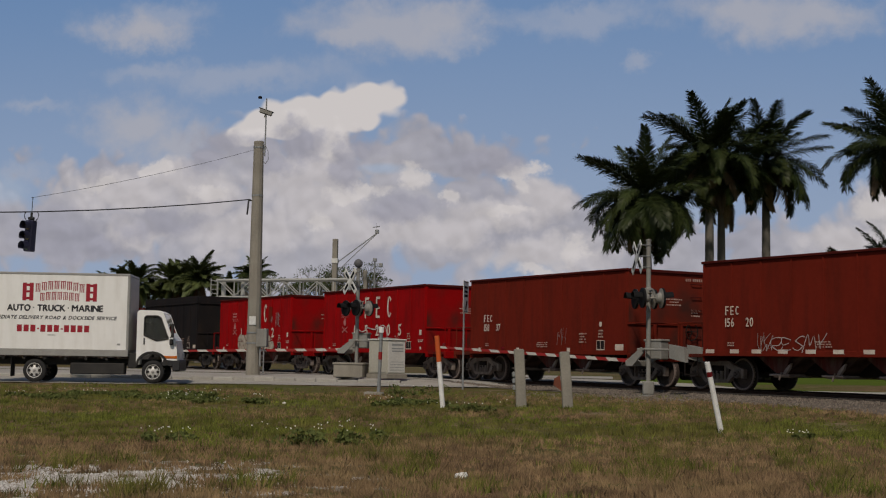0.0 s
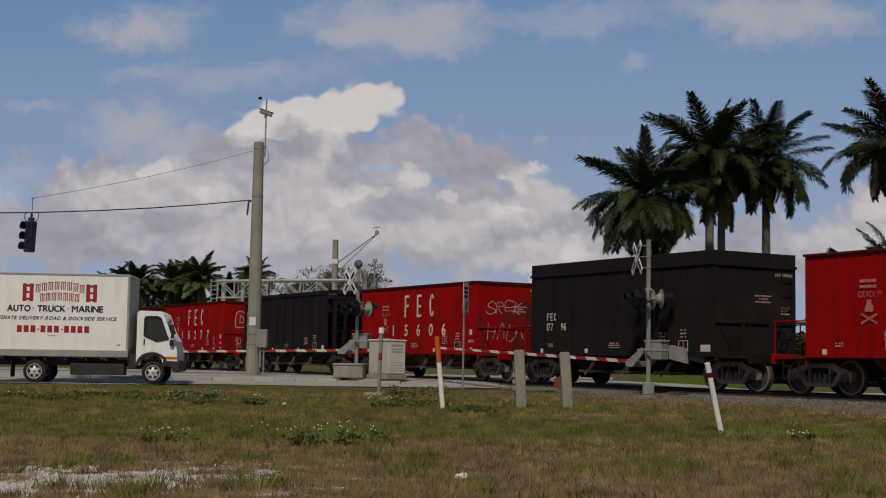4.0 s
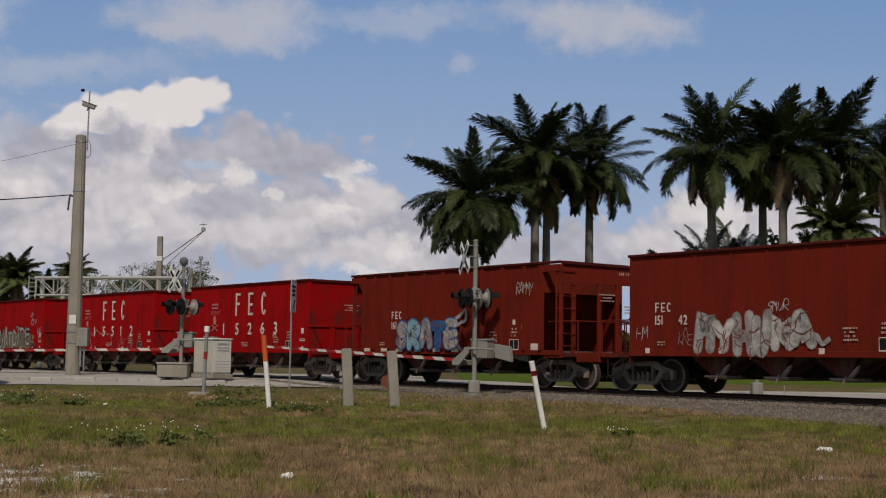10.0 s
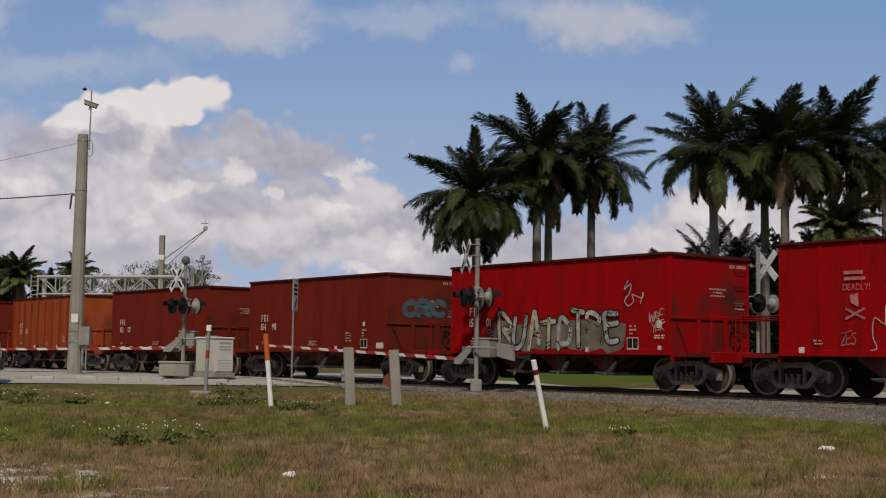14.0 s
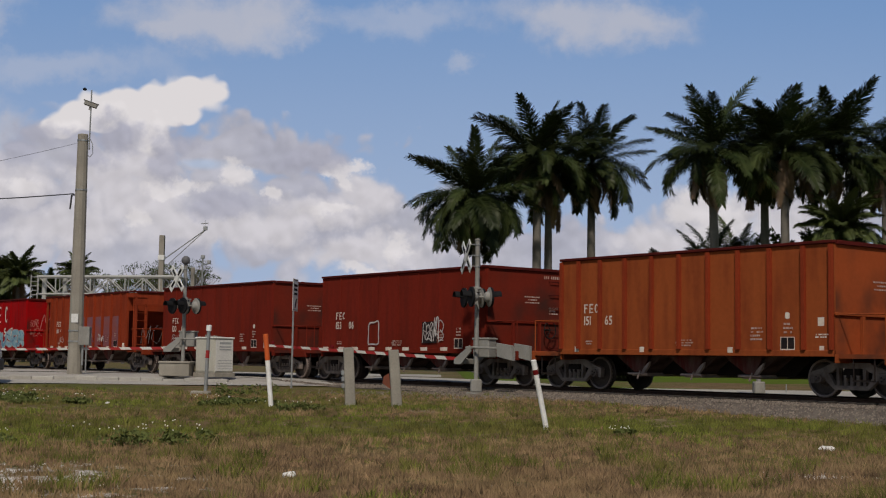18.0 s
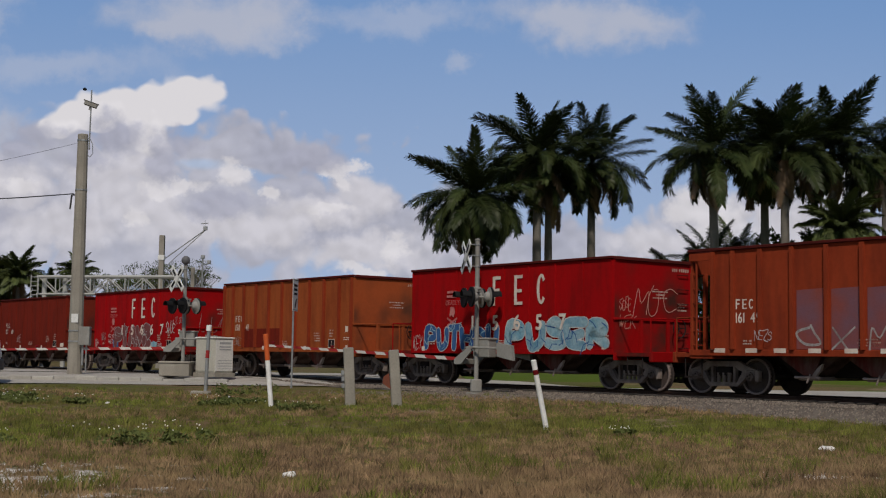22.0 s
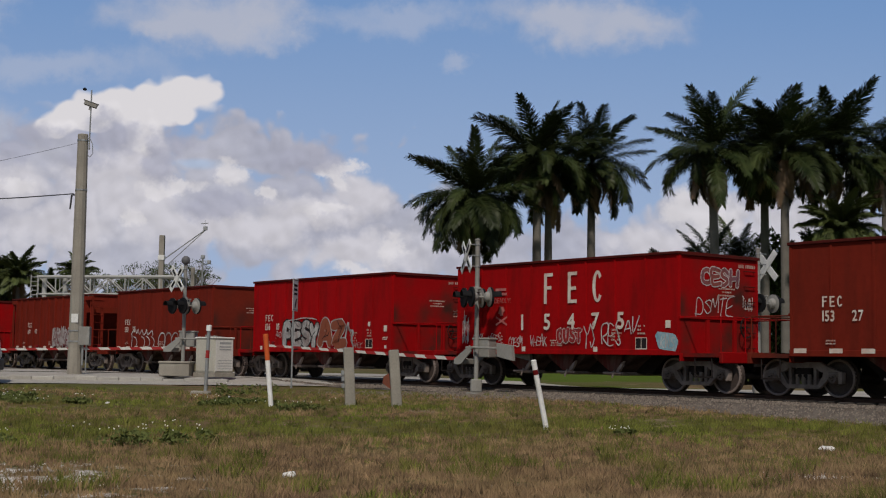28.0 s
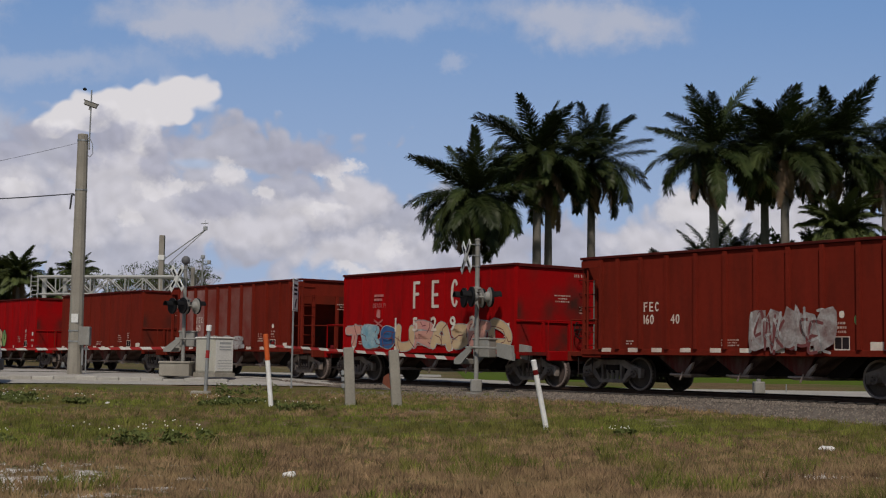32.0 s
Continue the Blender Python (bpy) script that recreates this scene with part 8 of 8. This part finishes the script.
def blades(name, want, count, h0, h1, material, label, width=0.008):
    vs = np.zeros((count * 3, 3))
    k = 0
    while k < count:
        y = 12.5 + 29.5 * rg.rand() ** 1.35
        x = rg.uniform(-0.50 * y - 1.0, 0.37 * y + 1.0)
        if track_offset(x, y) > -2.2 - 0.35 * rg.rand() or y > road_near(x) - 0.2:
            continue
        g = greenness(x, y)
        if not want(x, y, g):
            continue
        z = lawn_z(x, y)
        m = rg.randint(5, 12)
        tall = rg.uniform(h0, h1) * (0.65 + 0.7 * (0.5 + noise.noise(Vector((x * 0.5, y * 0.5, 9)))))
        for _ in range(m):
            if k >= count:
                break
            a, d = rg.uniform(0, 6.283), rg.uniform(0, 0.09)
            bx, by = x + d * math.cos(a), y + d * math.sin(a)
            h = tall * rg.uniform(0.5, 1.1)
            w = width * rg.uniform(0.6, 1.4) * (1 + 0.02 * y)
            lx, ly = rg.normal(0, 0.5) * h, rg.normal(0.1, 0.4) * h
            t = rg.uniform(-1.3, 1.3)
            cx, cy = math.cos(t) * w, math.sin(t) * w
            vs[3 * k] = (bx - cx, by - cy, z - 0.02)
            vs[3 * k + 1] = (bx + cx, by + cy, z - 0.02)
            vs[3 * k + 2] = (bx + lx, by + ly, z + h)
            k += 1
    me = bpy.data.meshes.new(name)
    me.from_pydata(vs.tolist(), [], np.arange(count * 3).reshape(-1, 3).tolist())
    me.materials.append(material)
    # soft shading: blades take the light of the sward they stand in
    lean = rg.normal(0, 0.55, (count, 3))
    lean[:, 1] -= 0.35
    lean[:, 2] = 1.0
    lean /= np.linalg.norm(lean, axis=1)[:, None]
    for p in me.polygons:
        p.use_smooth = True
    me.normals_split_custom_set_from_vertices(np.repeat(lean, 3, axis=0).tolist())
    return thing(name, label, "grass", kind="stuff", data=me)


def chalky(x, y):
    d = math.hypot((x + 6.1) / 2.5, (y - 14.8) / 2.8)
    return 0.75 - 0.75 * d + 0.7 * noise.noise(Vector((x * 1.3, y * 1.1, 21))) + 0.4 * noise.noise(Vector((x * 4, y * 3, 5)))


blades("dry_grass", lambda x, y, g: g < 0.35 + 0.45 * rg.rand() and chalky(x, y) < 0.05 + 0.35 * rg.rand() and y < 38, 140000, 0.03, 0.12, STRAW, "dry reddish straw grass of the lawn")
blades("green_grass", lambda x, y, g: g > 0.05 + 0.5 * rg.rand() and chalky(x, y) < 0.1 + 0.4 * rg.rand(), 110000, 0.03, 0.12, GREEN_BLADES, "short green grass of the lawn")
blades("grass_tufts", lambda x, y, g: noise.noise(Vector((x * 0.9, y * 0.6, 33))) > 0.25 and y < 30 and chalky(x, y) < 0.5, 16000, 0.10, 0.24, GREEN_BLADES, "taller uneven tufts of grass in the lawn", 0.007)
blades("seed_heads", lambda x, y, g: g < 0.45 and y < 24 and chalky(x, y) < 0.2, 4000, 0.14, 0.28, STRAW, "taller pale seed stalks in the dry grass", 0.005)

spots = []
while len(spots) < 2600:
    x, y = rg.uniform(-9.5, -3.0), rg.uniform(12.5, 18.5)
    if chalky(x, y) > 0.2 + 0.3 * rg.rand():
        spots.append((x, y, lawn_z(x, y)))
while len(spots) < 2800:
    x, y = rg.normal(4.7, 0.5), rg.normal(17.8, 0.25)
    spots.append((x, y, lawn_z(x, y)))
stones("limestone_gravel", spots, LIME, "white limestone gravel showing through the grass", "gravel", 0.008, 0.03, 6)


def weed(x, y, w, h, flowers, seed):
    r = random.Random(seed)
    t = thing("weed_plant", "leafy green weed with small white flowers" if flowers else "leafy dark green weed in the grass", "weed", pose(x, y, lawn_z(x, y)), group="weeds in the lawn")
    blobs = [(r.gauss(0, w * 0.5), r.gauss(0, w * 0.4), h * r.uniform(0.2, 0.6), w * 0.35, w * 0.3, h * 0.35) for _ in range(7)]
    part("leaves", leaf_cloud("leaves", blobs, 0.05, 420, seed, WEED_LEAF, "", ""), None, t)
    if flowers:
        bm = bmn()
        for _ in range(flowers):
            bmesh.ops.create_icosphere(bm, subdivisions=1, radius=0.013, matrix=Matrix.Translation((r.gauss(0, w * 0.55), r.gauss(0, w * 0.4), h * r.uniform(0.8, 1.25))))
        f = part("flower_head", bm, FLOWER, t, "tiny white flowers")
        tagged(f, kind="stuff")


weed(-5.05, 21.9, 0.75, 0.34, 18, 1)
weed(-4.3, 22.2, 0.4, 0.3, 10, 2)
weed(-7.4, 21.6, 0.4, 0.22, 12, 3)
weed(3.4, 25.4, 0.28, 0.16, 14, 4)
rq = random.Random(9)
for i in range(26):
    x = rq.uniform(-15.5, -4.2)
    if -7.6 < x < -5.5:
        continue
    weed(x, 33.4 + rq.gauss(0, 1.1), rq.uniform(0.4, 0.8), rq.uniform(0.10, 0.22), rq.choice((0, 4, 7, 9)), 100 + i)
weed(-5.6, 36.3, 0.7, 0.4, 8, 11)
weed(-3.3, 31.0, 0.6, 0.25, 8, 12)

LITTER = mat("white_litter", (0.74, 0.72, 0.68), 0.7, vary=(0.6, 0.58, 0.52), scale=9)
for k, (x, y, s) in enumerate(((-1.86, 16.55, 0.07), (6.53, 22.5, 0.11), (-8.1, 32.3, 0.045))):
    bm = bmn()
    bmesh.ops.create_icosphere(bm, subdivisions=2, radius=1.0)
    for v in bm.verts:
        v.co *= 1 + 0.35 * noise.noise(v.co * 1.7 + Vector((k * 5, 0, 0)))
        v.co = Vector((v.co.x * s * 1.3, v.co.y * s, v.co.z * s * (0.75 if k != 1 else 0.45)))
    thing("limestone_rock" if k != 1 else "litter", "small white limestone rock in the grass" if k != 1 else "crumpled white litter in the grass", "rock" if k != 1 else "litter",
          pose(x, y, lawn_z(x, y) + s * 0.45), data=mesh_of(bm, "rock", LITTER))


def motions():
    """The train rolls through; its wheels turn with the way gone; the clouds drift."""
    times = [i * 0.5 for i in range(65)]
    for i, car in enumerate(CARS):
        walk(car, [(t, track_pose(CAR_AT0 - CAR_PITCH * i + NUDGE.get(i, 0) + gone(t))) for t in times])
    frames = [i / FPS for i in range(32 * FPS + 1)]
    turned = {}
    for car in CARS:
        for bogie in car.children:
            if not bogie.name.startswith("truck"):
                continue
            for ws in bogie.children:
                if not ws.name.startswith("wheelset"):
                    continue
                dx = round(ws.location.x, 3)
                if dx not in turned:
                    walk(ws, [(t, pose(dx, 0, WHEEL_Z, 0, math.degrees(gone(t) / WHEEL_Z), 0)) for t in frames])
                    turned[dx] = ws.animation_data
                else:
                    # all axles at this place in a bogie roll alike
                    ws.rotation_mode = "QUATERNION"
                    own = ws.animation_data_create()
                    own.action = turned[dx].action
                    own.action_slot = turned[dx].action_slot
    walk(clouds, [(t, pose(0, 0, 1.5, 0, 0, a)) for t, a in ((0, -0.25), (7, -0.12), (14, 0.0), (20, 0.15), (26, 0.28), (32, 0.42))])


motions()
